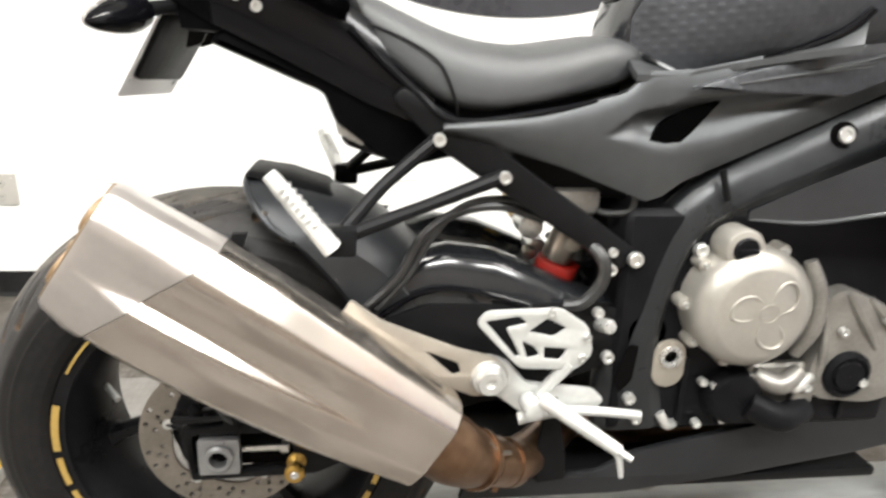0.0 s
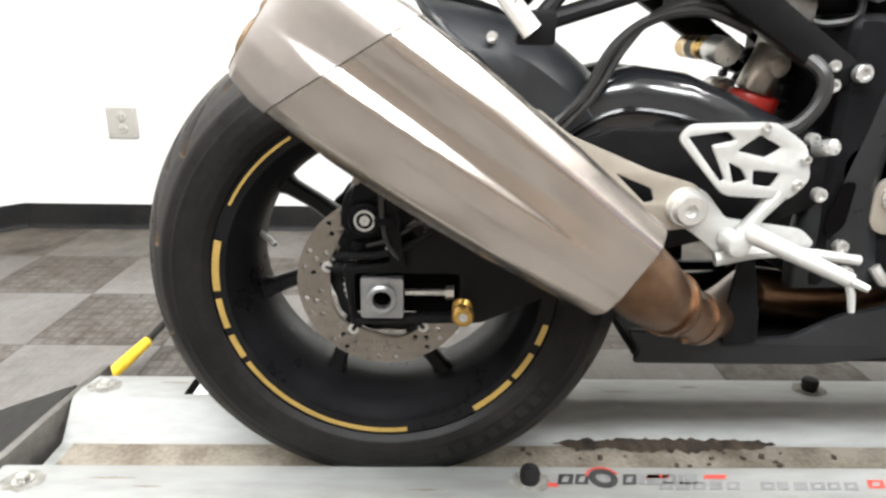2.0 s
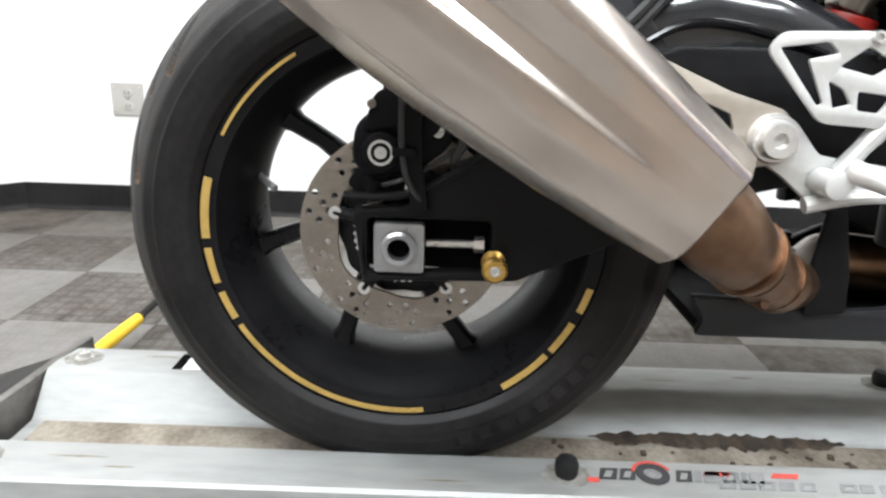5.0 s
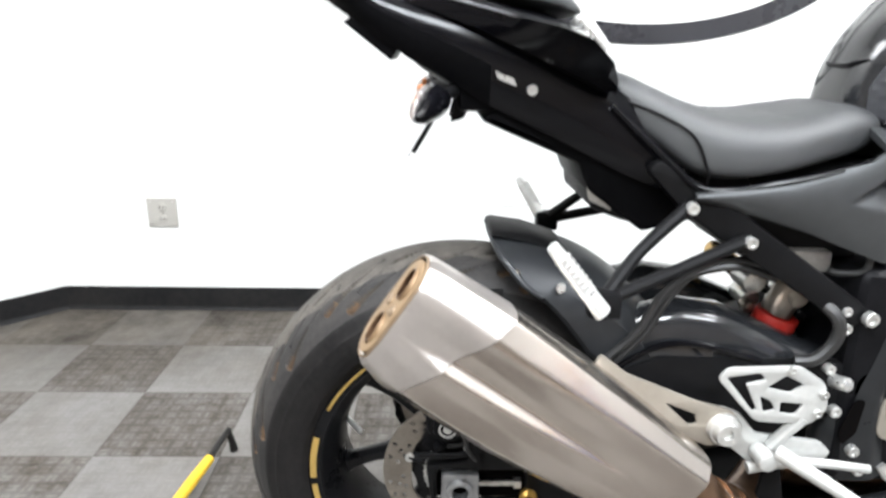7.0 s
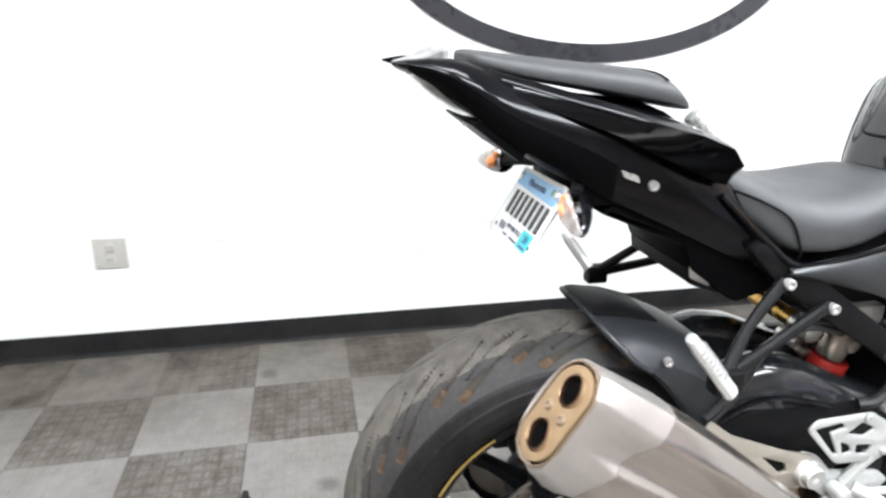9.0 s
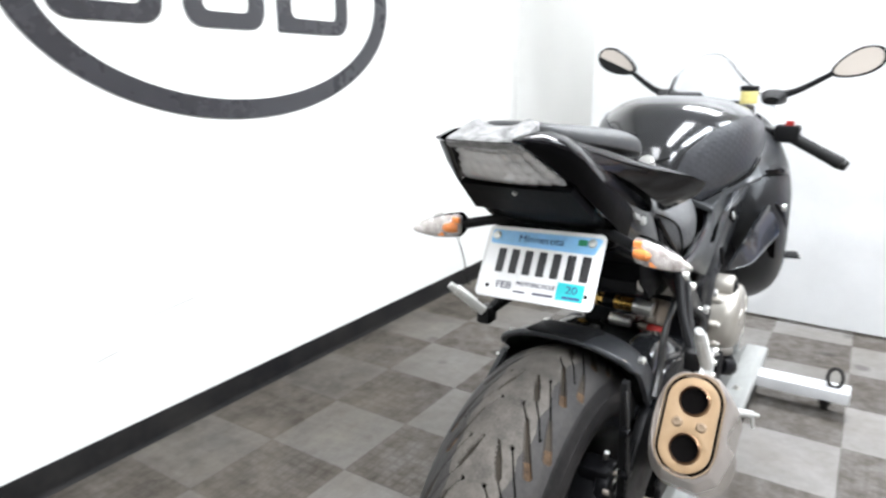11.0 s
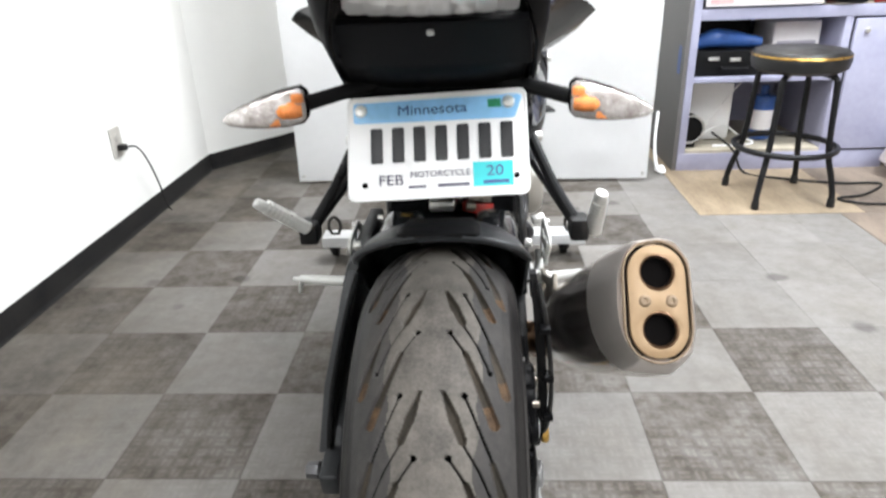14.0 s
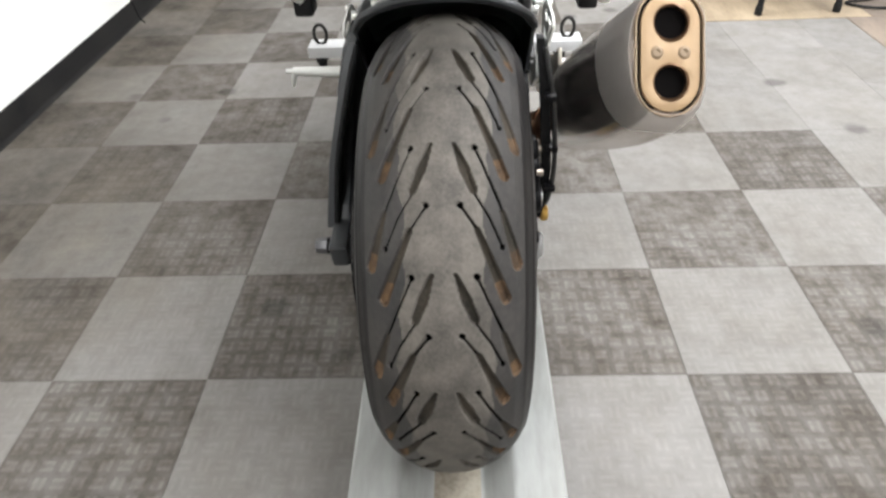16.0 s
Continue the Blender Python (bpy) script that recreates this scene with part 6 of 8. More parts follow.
def tank_patch(f0, f1, a0, a1, lift, nu=26, nv=14, cut=None):
    """A patch that follows the tank, between two fractions of its length and two angles."""
    own = bmesh.new()
    outer, inner = [], []
    for i in range(nu + 1):
        f = (f0 + (f1 - f0) * i / nu) * (len(TANK) - 1)
        k = min(int(f), len(TANK) - 2)
        y, zb, zt, hw, wide = (p + (q - p) * (f - k) for p, q in zip(TANK[k], TANK[k + 1]))
        zm = zb + (zt - zb) * wide
        lo_, hi_ = (a0, a1) if cut is None else cut(i / nu, a0, a1)
        r1, r2 = [], []
        for j in range(nv + 1):
            a = radians(lo_ + (hi_ - lo_) * j / nv)
            c, s_ = math.cos(a), math.sin(a)
            h = (zt - zm) if s_ > 0 else (zm - zb)
            for rr, l in ((r1, lift), (r2, -0.002)):
                rr.append(own.verts.new((-0.006 + (hw + l) * math.copysign(abs(c) ** 0.78, c), y, zm + (h + l) * math.copysign(abs(s_) ** 0.78, s_))))
        outer.append(r1)
        inner.append(r2)
    for g in (outer, inner):
        for p, q in zip(g, g[1:]):
            for j in range(nv):
                own.faces.new((p[j], p[j + 1], q[j + 1], q[j]))
    for i in range(nu):
        for j in (0, nv):
            own.faces.new((outer[i][j], outer[i + 1][j], inner[i + 1][j], inner[i][j]))
    for i in (0, nu):
        for j in range(nv):
            own.faces.new((outer[i][j], outer[i][j + 1], inner[i][j + 1], inner[i][j]))
    return own


def pad_cut(u, lo_, hi_):
    turn_ = math.copysign(16, hi_ - lo_)
    return lo_ + (1 - min(1.0, (1 - u) * 4)) * turn_, hi_ - (1 - min(1.0, u * 5, (1 - u) * 4)) * turn_


for a, b in ((-48, 34), (180 + 48, 180 - 34)):
    part("grip_pad", tank_patch(0.225, 0.77, a, b, 0.003, cut=pad_cut), M_PAD, tank, "textured black tank grip pad")
for sx_ in (1, -1):
    RIM_LINE = ((0.050, 0.498, 0.889), (0.072, 0.523, 0.875), (0.089, 0.552, 0.860), (0.094, 0.569, 0.856), (0.115, 0.606, 0.869), (0.136, 0.648, 0.882), (0.158, 0.685, 0.899), (0.170, 0.708, 0.915), (0.178, 0.726, 0.936))
    part("pad_rim", tube([(-0.006 + sx_ * (x + 0.006), y, z) for x, y, z in RIM_LINE], [0.003, 0.0055, 0.006, 0.006, 0.0055, 0.0055, 0.006, 0.006, 0.005], 10), M_GLOSS, tank)
    shelf = []
    for x, y, z in RIM_LINE:
        a_ = V((-0.006 + sx_ * (x + 0.002), y, z - 0.004))
        edge = max(0.862 if y < 0.56 else 0.866 + (y - 0.56) * 0.225, 0.856)
        b_ = V((sx_ * max(0.136, x + 0.012), y - 0.012, edge - 0.004))
        shelf.append([a_, a_.lerp(b_, 0.5) + V((0, 0, 0.002)), b_, b_ + V((0, 0, -0.008)), a_ + V((0, 0, -0.008))])
    part("tank_skirt", loft(shelf), M_GREYPANEL, tank, "dark grey skirt below the tank")
    pleat = part("knee_panel", plate([rounded([(0.545, 0.846), (0.61, 0.866), (0.70, 0.886), (0.80, 0.918), (0.83, 0.90), (0.80, 0.868), (0.735, 0.842), (0.62, 0.842)], 0.006)], *sorted((sx_ * 0.146, sx_ * 0.156)), 0.003), M_PAD, tank, "ribbed black knee panel")
    for k in range(5):
        part("panel_rib", tube([(sx_ * 0.1565, 0.60 + 0.02 * k, 0.852 + 0.004 * k), (sx_ * 0.1575, 0.68 + 0.02 * k, 0.866 + 0.005 * k), (sx_ * 0.1565, 0.76 + 0.01 * k, 0.876 + 0.006 * k)], [0.0008, 0.0022, 0.0008], 6), M_GREYPANEL, pleat)
part("cover_seam", tube([(-0.006 + x, y, z) for x, y, z in ((-0.030, 0.4985, 0.949), (-0.015, 0.4945, 0.945), (0.02, 0.4945, 0.945), (0.034, 0.4985, 0.949), (0.05, 0.506, 0.953))], [0.0008, 0.0024, 0.0028, 0.0026, 0.0008], 8), M_CAL, tank)
part("fuel_cap", revolve((-0.006, 0.78, 1.066), (0, -0.05, 1), [(0.040, 0), (0.040, 0.006), (0.036, 0.010), (0.010, 0.011), (0.0004, 0.011)], n=36), M_CAL, tank)

# belly pan and side fairings
for sx_ in (1, -1):
    def X(a, b):
        return (min(a * sx_, b * sx_), max(a * sx_, b * sx_))
    bp_ = part("belly_pan", plate([rounded([(0.308, 0.284), (0.316, 0.304), (0.298, 0.330), (0.345, 0.328), (0.455, 0.318), (0.505, 0.322), (0.556, 0.350), (0.625, 0.366), (0.726, 0.386), (0.915, 0.464), (1.12, 0.55), (1.22, 0.46), (1.10, 0.38), (0.90, 0.335), (0.712, 0.304), (0.540, 0.284)], 0.008)], *X(0.112, 0.124), 0.004), M_PAN, bike, "matte dark grey belly pan")
    part("pan_strap", plate([rounded([(0.418, 0.425), (0.436, 0.428), (0.452, 0.360), (0.456, 0.318), (0.414, 0.312), (0.412, 0.360)], 0.006)], *X(0.124, 0.131), 0.002), M_MATTE, bp_)
    part("fairing_fin", plate([rounded([(0.0, 0.0), (0.06, -0.006), (0.075, 0.016), (0.012, 0.024)], 0.004)], -0.003, 0.003, 0.0015, m=Matrix.Translation((sx_ * 0.228, 1.04, 0.640)) @ Matrix(((0, sx_ * 1.6, 0, 0), (1, 0, 0, 0), (0, 0, 1, 0), (0, 0, 0, 1)))), M_MATTE, bike)
    part("fairing_bolt", bolt((sx_ * 0.226, 0.90, 0.80), (sx_, 0, 0), 0.009), M_ALU, bike)
rowsf = eased([(0.835, 0.78, 0.84, 0.185, 0.5), (0.86, 0.70, 0.90, 0.208, 0.45), (0.92, 0.58, 0.945, 0.238, 0.42), (1.02, 0.50, 0.985, 0.246, 0.42), (1.14, 0.48, 1.01, 0.218, 0.45), (1.26, 0.52, 1.02, 0.185, 0.45), (1.36, 0.60, 0.99, 0.140, 0.5), (1.44, 0.70, 0.93, 0.085, 0.5)])
fair = part("fairing", body(rowsf, -0.014, n=48, pw=0.6), M_PAN, bike, "dark grey full fairing")
for sx_ in (1, -1):
    part("fairing_ridge", tube([(-0.014 + sx_ * 0.205, 0.87, 0.82), (-0.014 + sx_ * 0.226, 0.91, 0.79), (-0.014 + sx_ * 0.234, 0.98, 0.72), (-0.014 + sx_ * 0.232, 1.08, 0.62)], [0.004, 0.012, 0.012, 0.004], 10), M_GLOSS, fair)
    part("fairing_ridge", tube([(-0.014 + sx_ * 0.195, 0.87, 0.89), (-0.014 + sx_ * 0.220, 0.93, 0.885), (-0.014 + sx_ * 0.222, 1.04, 0.86), (-0.014 + sx_ * 0.212, 1.16, 0.80)], [0.004, 0.010, 0.010, 0.004], 10), M_GLOSS, fair)
    # black plate laid on the fairing as the shade of a slot
    part("fairing_slot", plate([rounded([(0.86, 0.735), (0.95, 0.70), (0.985, 0.64), (0.90, 0.67)], 0.008)], *sorted((-0.014 + sx_ * 0.20, -0.014 + sx_ * 0.2315))), M_SOOTSHADE, fair)
part("pan_floor", box((-0.112, 0.315, 0.282), (0.112, 0.95, 0.298), 0.006), M_MATTE, bike)
part("nose_fairing", body(eased([(1.08, 0.80, 1.00, 0.165, 0.4), (1.18, 0.78, 1.04, 0.17, 0.4), (1.30, 0.76, 1.00, 0.15, 0.4), (1.42, 0.78, 0.93, 0.10, 0.4), (1.47, 0.82, 0.88, 0.05, 0.4)]), -0.018), M_GLOSS, bike, "gloss black nose fairing")
for sx_ in (1, -1):
    part("fairing_blade", loft([[V((sx_ * x, y, z)) for x, y, z in ring] for ring in ([(0.150, 0.640, 0.694), (0.150, 0.640, 0.705), (0.156, 0.640, 0.705), (0.156, 0.640, 0.694)], [(0.178, 0.70, 0.700), (0.165, 0.70, 0.738), (0.174, 0.70, 0.742), (0.190, 0.70, 0.700)], [(0.192, 0.78, 0.716), (0.175, 0.78, 0.775), (0.186, 0.78, 0.780), (0.206, 0.78, 0.716)], [(0.205, 0.90, 0.735), (0.190, 0.90, 0.82), (0.202, 0.90, 0.825), (0.222, 0.90, 0.735)])]), M_GULL, fair, "glossy charcoal fairing blade")
    # paler tube drawn as the reflection along the blade's lower edge
    part("blade_edge_glint", tube([(sx_ * 0.156, 0.642, 0.6945), (sx_ * 0.189, 0.70, 0.6995), (sx_ * 0.205, 0.78, 0.7155), (sx_ * 0.221, 0.90, 0.7345)], [0.0012, 0.0026, 0.0024, 0.002], 8), M_GREYPANEL, fair)
# windscreen
rows = []
for f in range(9):
    t = f / 8
    row = []
    for k in range(17):
        u = -1 + 2 * k / 16
        w = 0.165 - 0.075 * t ** 1.5
        row.append(V((-0.02 + w * u, 1.40 - 0.27 * t - 0.055 * u * u + 0.0, 1.02 + 0.155 * t - 0.045 * u * u * (0.5 + t))))
    rows.append(row)
ws = part("windscreen", loft([r + [p + V((0, -0.003, -0.002)) for p in r[::-1]] for r in rows]), M_SCREEN, bike, "clear acrylic windscreen")
ws.visible_shadow = False
# mirrors
for sx_, hx in ((1, 0.326), (-1, 0.347)):
    root = V((-0.02 + sx_ * 0.150, 1.27, 1.055))
    head = V((sx_ * hx, 1.285, 1.146 if sx_ > 0 else 1.157))
    ms = part("mirror_stalk", tube([tuple(root), tuple(root.lerp(head, 0.3) + V((0, 0, -0.010))), tuple(root.lerp(head, 0.72))], [0.014, 0.009, 0.007], 10), M_MATTE, bike)
    part("stalk_boot", body([(1.20, 1.035, 1.055, 0.02, 0.5), (1.26, 1.03, 1.075, 0.034, 0.5), (1.32, 1.03, 1.06, 0.03, 0.5)], root.x), M_MATTE, ms)
    tilt = radians(24) * sx_
    ex, ez = V((math.cos(tilt), 0, math.sin(tilt))), V((-math.sin(tilt), 0, math.cos(tilt)))
    shape = []
    for k in range(28):
        a = 2 * math.pi * k / 28
        c, s_ = math.cos(a), math.sin(a)
        shape.append((0.068 * c, 0.036 * s_ * (1 + 0.25 * c * sx_)))
    rings = [[head + ex * (x * q) + ez * (z * q) + V((0, d, 0)) for x, z in shape] for q, d in ((0.94, -0.006), (1.0, -0.003), (1.03, 0.004), (0.95, 0.020), (0.6, 0.034), (0.1, 0.040))]
    mh = part("mirror_housing", loft(rings), M_GLOSS, bike, "black mirror housing")
    part("mirror_glass", loft([[head + ex * (x * 0.88) + ez * (z * 0.84) + V((0, d - (0.22 * z if sx_ < 0 else 0.0), 0)) for x, z in shape] for d in (-0.0075, -0.004)]), M_MIRROR, mh)
# bars, master cylinder pot, dash
for sx_ in (1, -1):
    g0, g1 = V((-0.012 + sx_ * 0.225, 1.065, 0.955)), V((-0.012 + sx_ * 0.340, 1.040, 0.898))
    gr = part("handle_grip", tube([tuple(g0), tuple(g0.lerp(g1, 0.5)), tuple(g1)], [0.016, 0.0155, 0.0165], 16), M_RUBBER, bike)
    part("bar_end", cyl(g1, g1 + (g1 - g0).normalized() * 0.014, 0.014, n=16, bevel=0.003), M_BLKSTEEL, gr)
    part("switch_housing", box((-0.03, -0.025, -0.02), (0.03, 0.025, 0.025), 0.008, m=Matrix.Translation(g0 - (g1 - g0).normalized() * 0.02)), M_MATTE, gr)
    part("lever", tube([(-0.012 + sx_ * 0.20, 1.11, 0.955), (-0.012 + sx_ * 0.27, 1.13, 0.93), (-0.012 + sx_ * 0.345, 1.11, 0.892)], [0.008, 0.006, 0.006], 10), M_ALU, gr)
    part("clip_on", tube([(-0.012 + sx_ * 0.10, 1.09, 0.985), (-0.012 + sx_ * 0.225, 1.065, 0.955)], 0.012, 12), M_FRAME, bike)
    part("fork_cap", cyl((-0.015 + sx_ * 0.10, 1.09, 0.95), (-0.015 + sx_ * 0.10, 1.075, 1.035), 0.024, n=24, bevel=0.003), M_BLKSTEEL, bike)
pot = part("fluid_reservoir", cyl((0.088, 1.10, 1.040), (0.088, 1.10, 1.075), 0.022, n=24, bevel=0.003), M_AMBERCAP, bike, "yellow brake fluid reservoir")
part("reservoir_lid", cyl((0.088, 1.10, 1.074), (0.088, 1.10, 1.088), 0.024, n=24, bevel=0.003), M_MATTE, pot)
part("kill_switch", box((0.19, 1.05, 0.985), (0.21, 1.07, 1.0), 0.003), M_RED, bike)
part("top_yoke", box((-0.14, 1.05, 1.0), (0.11, 1.12, 1.02), 0.008), M_ALU, bike)
part("dash", box((-0.10, 1.17, 1.0), (0.06, 1.20, 1.045), 0.008), M_MATTE, bike)
# front wheel and fork stand in the chock
FC = V((-0.022, 1.425, 0.36))
fw = part("front_wheel", revolve(FC, (1, 0, 0), [(0.186, -0.03), (0.18, 0), (0.186, 0.03), (0.216, 0.045), (0.22, 0.05), (0.21, 0.03), (0.195, 0), (0.21, -0.03), (0.22, -0.05), (0.216, -0.045)], n=64, closed=True), M_RIM, bike)
part("front_tyre", revolve(FC, (1, 0, 0), [(0.216, -0.052), (0.245, -0.06), (0.268, -0.056), (0.286, -0.04), (0.297, -0.018), (0.299, 0), (0.297, 0.018), (0.286, 0.04), (0.268, 0.056), (0.245, 0.06), (0.216, 0.052)], n=96), M_SIDEWALL, fw)
for k in range(7):
    a = radians(k * 360 / 7)
    part("spoke", cyl(FC + V((0, 0.04 * math.cos(a), 0.04 * math.sin(a))), FC + V((0, 0.19 * math.cos(a), 0.19 * math.sin(a))), 0.011, n=10), M_RIM, fw)
part("front_hub", cyl(FC + V((-0.06, 0, 0)), FC + V((0.06, 0, 0)), 0.04, n=24, bevel=0.004), M_RIM, fw)
for sx_ in (1, -1):
    part("fork_leg", tube([(-0.022 + sx_ * 0.10, 1.405, 0.34), (-0.018 + sx_ * 0.10, 1.27, 0.62), (-0.015 + sx_ * 0.10, 1.09, 0.98)], [0.026, 0.024, 0.028], 16, 4), M_BLKSTEEL, bike)
    part("front_disc", revolve(FC + V((sx_ * 0.07, 0, 0)), (1, 0, 0), [(0.16, -0.0025), (0.16, 0.0025), (0.12, 0.0025), (0.12, -0.0025)], n=64, closed=True), M_DISC, fw)

# ---- steel motorcycle dolly ----
dolly = thing("motorcycle_dolly", "grey galvanised steel motorcycle dolly with a dirty wheel trough", "dolly")
DC = 0.004
sec = [(-0.158, 0.082), (-0.158, 0.104), (-0.154, 0.108), (-0.090, 0.108), (-0.083, 0.104), (-0.0812, 0.1020), (-0.0438, 0.0600), (-0.042, 0.058), (-0.036, 0.054), (0.036, 0.054), (0.042, 0.058), (0.0438, 0.0600), (0.0812, 0.1020), (0.083, 0.104), (0.090, 0.108), (0.154, 0.108), (0.158, 0.104), (0.158, 0.082)]
low = [(0.155, 0.082), (0.155, 0.103), (0.152, 0.105), (0.091, 0.105), (0.085, 0.102), (0.053, 0.056), (0.045, 0.050), (-0.045, 0.050), (-0.053, 0.056), (-0.085, 0.102), (-0.091, 0.105), (-0.152, 0.105), (-0.155, 0.103), (-0.155, 0.082)]
part("trough_rail", loft([[V((DC + x, y, z)) for x, z in sec + low] for y in (-0.52, 0.3, 1.1, 1.72)]), M_GALV, dolly)
strip = bmesh.new()
rows = []
for i in range(121):
    y = -0.50 + 2.1 * i / 120
    rows.append([strip.verts.new((DC + x, y, 0.0552 + (0.0035 * max(0, noise.noise((x * 60, y * 18, 1.0))) if abs(x) < 0.03 else 0.0))) for x in (-0.036, -0.022, -0.008, 0.008, 0.022, 0.036)])
for p, q in zip(rows, rows[1:]):
    for j in range(5):
        strip.faces.new((p[j], p[j + 1], q[j + 1], q[j]))
part("trough_grime", strip, M_DIRT, dolly, "brown dust in the trough")
crumb_rng = random.Random(23)
for y0, y1, side in ((0.24, 0.62, -0.046), (0.95, 1.2, -0.044)):
    lump = bmesh.new()
    rows = []
    for i in range(181):
        y = y0 + (y1 - y0) * i / 180
        e = math.sin(math.pi * i / 180) ** 0.5
        w = max(0.10, e * (0.85 + 0.40 * noise.noise((y * 22, 1.0, 2.0)) + 0.30 * noise.noise((y * 75, 4.0, 1.0))))
        rows.append([lump.verts.new((DC + side + dx * w + 0.002 * noise.noise((y * 130, dx * 300, 7)), y, (0.0555 if dx > -0.012 else 0.0555 + (-0.012 - dx) * 1.1 * w) + dz * w * (0.9 + 0.7 * noise.noise((y * 95, dx * 190, 2))) + 0.0012)) for dx, dz in ((-0.020, 0.000), (-0.013, 0.007), (-0.002, 0.008), (0.010, 0.007), (0.020, 0.004), (0.030, 0.000))])
    for p, q in zip(rows, rows[1:]):
        for j in range(5):
            lump.faces.new((p[j], p[j + 1], q[j + 1], q[j]))
    cake = part("dirt_cake", lump, M_MUD, dolly, "caked dark dirt")
    for k in range(26):
        y, x = crumb_rng.uniform(y0 - 0.05, y1 + 0.08), crumb_rng.uniform(-0.030, 0.030)
        r = crumb_rng.uniform(0.0015, 0.0042)
        part("dirt_crumb", box((-r, -r * 1.5, 0), (r, r * 1.5, r * 0.9), r * 0.3, 1, m=Matrix.Translation((DC + x, y, 0.055)) @ Matrix.Rotation(crumb_rng.uniform(0, 3), 4, "Z")), M_MUD, cake)


def hexbolt(x, y):
    b = part("deck_bolt", cyl((x, y, 0.107), (x, y, 0.110), 0.013, n=20), M_ZINC, dolly)
    part("bolt_head", cyl((x, y, 0.109), (x, y, 0.118), 0.0085, n=6, bevel=0.001), M_ZINC, b)


for x, y in ((0.125, -0.475), (-0.118, -0.485), (0.12, 1.3), (-0.12, 1.3)):
    hexbolt(x, y)
for x, y in ((0.122, 0.19), (-0.120, 0.70), (0.122, 0.95)):
    part("rubber_knob", revolve((x, y, 0.107), (0, 0, 1), [(0.011, 0), (0.013, 0.006), (0.0135, 0.016), (0.011, 0.022), (0.0004, 0.024)], n=20), M_RUBBER, dolly, "black rubber knob")
part("paper_label", box((-0.140, -0.33, 0.1082), (-0.092, -0.255, 0.1092)), M_SHEET, dolly, "torn white paper label")
part("label_edge", box((-0.140, -0.345, 0.1082), (-0.092, -0.331, 0.1090)), M_SOOTSHADE, dolly)
# maker's mark on the near flange: plain bars and a ring in its colours
M_MARKR = mat("red_mark", (0.62, 0.07, 0.05), 0.5, var=0.2, scale=60)
M_MARKB = mat("black_mark", (0.03, 0.03, 0.032), 0.5, var=0.3, scale=60)
M_MARKG = mat("grey_mark", (0.22, 0.22, 0.22), 0.5, var=0.2, scale=60)
ZT = 0.1084
deca = part("maker_mark", box((0.126, 0.213, ZT), (0.134, 0.226, ZT + 0.0006), 0.002), M_MARKR, dolly, "worn red and black marking bars")
part("mark_ring", revolve((0.116, 0.290, ZT), (0, 0, 1), [(0.019, 0), (0.019, 0.0008), (0.010, 0.0008), (0.010, 0)], n=28, closed=True), M_MARKB, deca)
part("mark_ring", revolve((0.116, 0.290, ZT), (0, 0, 1), [(0.0085, 0), (0.0085, 0.0006), (0.004, 0.0006), (0.004, 0)], n=20, closed=True), M_MARKG, deca)
part("mark_arc", plate([[(0.290 + r * math.cos(radians(q)), 0.116 - r * math.sin(radians(q))) for r, q in [(0.0235, 20 + 7 * k) for k in range(22)] + [(0.0200, 174 - 7 * k) for k in range(22)]]], ZT, ZT + 0.0007, m=Matrix(((0, 1, 0, 0), (1, 0, 0, 0), (0, 0, 1, 0), (0, 0, 0, 1)))), M_MARKR, deca)


def mark(y, w, near, far_, paint, hollow=True):
    """A slanted letter-sized bar on the flange, pierced where the letter is open."""
    sl = 0.006
    quad = lambda m0, n0, f0: [(y + m0 + sl * 0, n0), (y + w - m0, n0), (y + w - m0 + sl, f0), (y + m0 + sl, f0)]
    loops = [quad(0, near, far_)] + ([quad(w * 0.28, near - 0.0035, far_ + 0.0035)] if hollow else [])
    part("mark_bar", plate(loops, ZT, ZT + 0.0006, m=Matrix(((0, 1, 0, 0), (1, 0, 0, 0), (0, 0, 1, 0), (0, 0, 0, 1)))), paint, deca)


for y, w, hollow in ((0.226, 0.020, True), (0.249, 0.018, True), (0.313, 0.018, True), (0.334, 0.008, False), (0.345, 0.018, False), (0.366, 0.019, True), (0.388, 0.006, False), (0.397, 0.016, False)):
    mark(y, w, 0.128, 0.108, M_MARKB if y < 0.33 else M_MARKG, hollow)
for y, w in ((0.347, 0.030), (0.425, 0.030)):
    mark(y, w, 0.116, 0.108, M_MARKR, False)
for k, w in enumerate((0.018, 0.018, 0.017, 0.016, 0.017, 0.0, 0.019, 0.015, 0.018, 0.019, 0.017, 0.018)):
    if w:
        mark(0.358 + 0.0225 * k, w, 0.138, 0.123, M_MARKG, k not in (1, 3, 7, 8))
for k in range(4):
    mark(0.640 + 0.026 * k, 0.022, 0.134, 0.118, M_MARKR)
# grime rings under the bolts and knobs, dark streaks and a tan drip
M_RUSTY = mat("thin_brown_grime", (0.13, 0.12, 0.10), 0.8, var=0.3, scale=90, color2=(0.30, 0.295, 0.275))
for x, y, r in ((0.125, -0.475, 0.022), (-0.118, -0.485, 0.022), (0.122, 0.19, 0.021), (-0.120, 0.70, 0.022), (0.122, 0.95, 0.020)):
    part("grime_ring", plate([[(x + (r + 0.005 * noise.noise((math.cos(q) * 2 + y * 9, math.sin(q) * 2, 1.0))) * math.cos(q), y + (r * 1.3 + 0.006 * noise.noise((math.sin(q) * 3, y * 5, math.cos(q) * 3))) * math.sin(q)) for q in [2 * math.pi * j / 24 for j in range(24)]]], 0.1081, 0.1083, m=Matrix.Identity(4)), M_RUSTY, dolly)
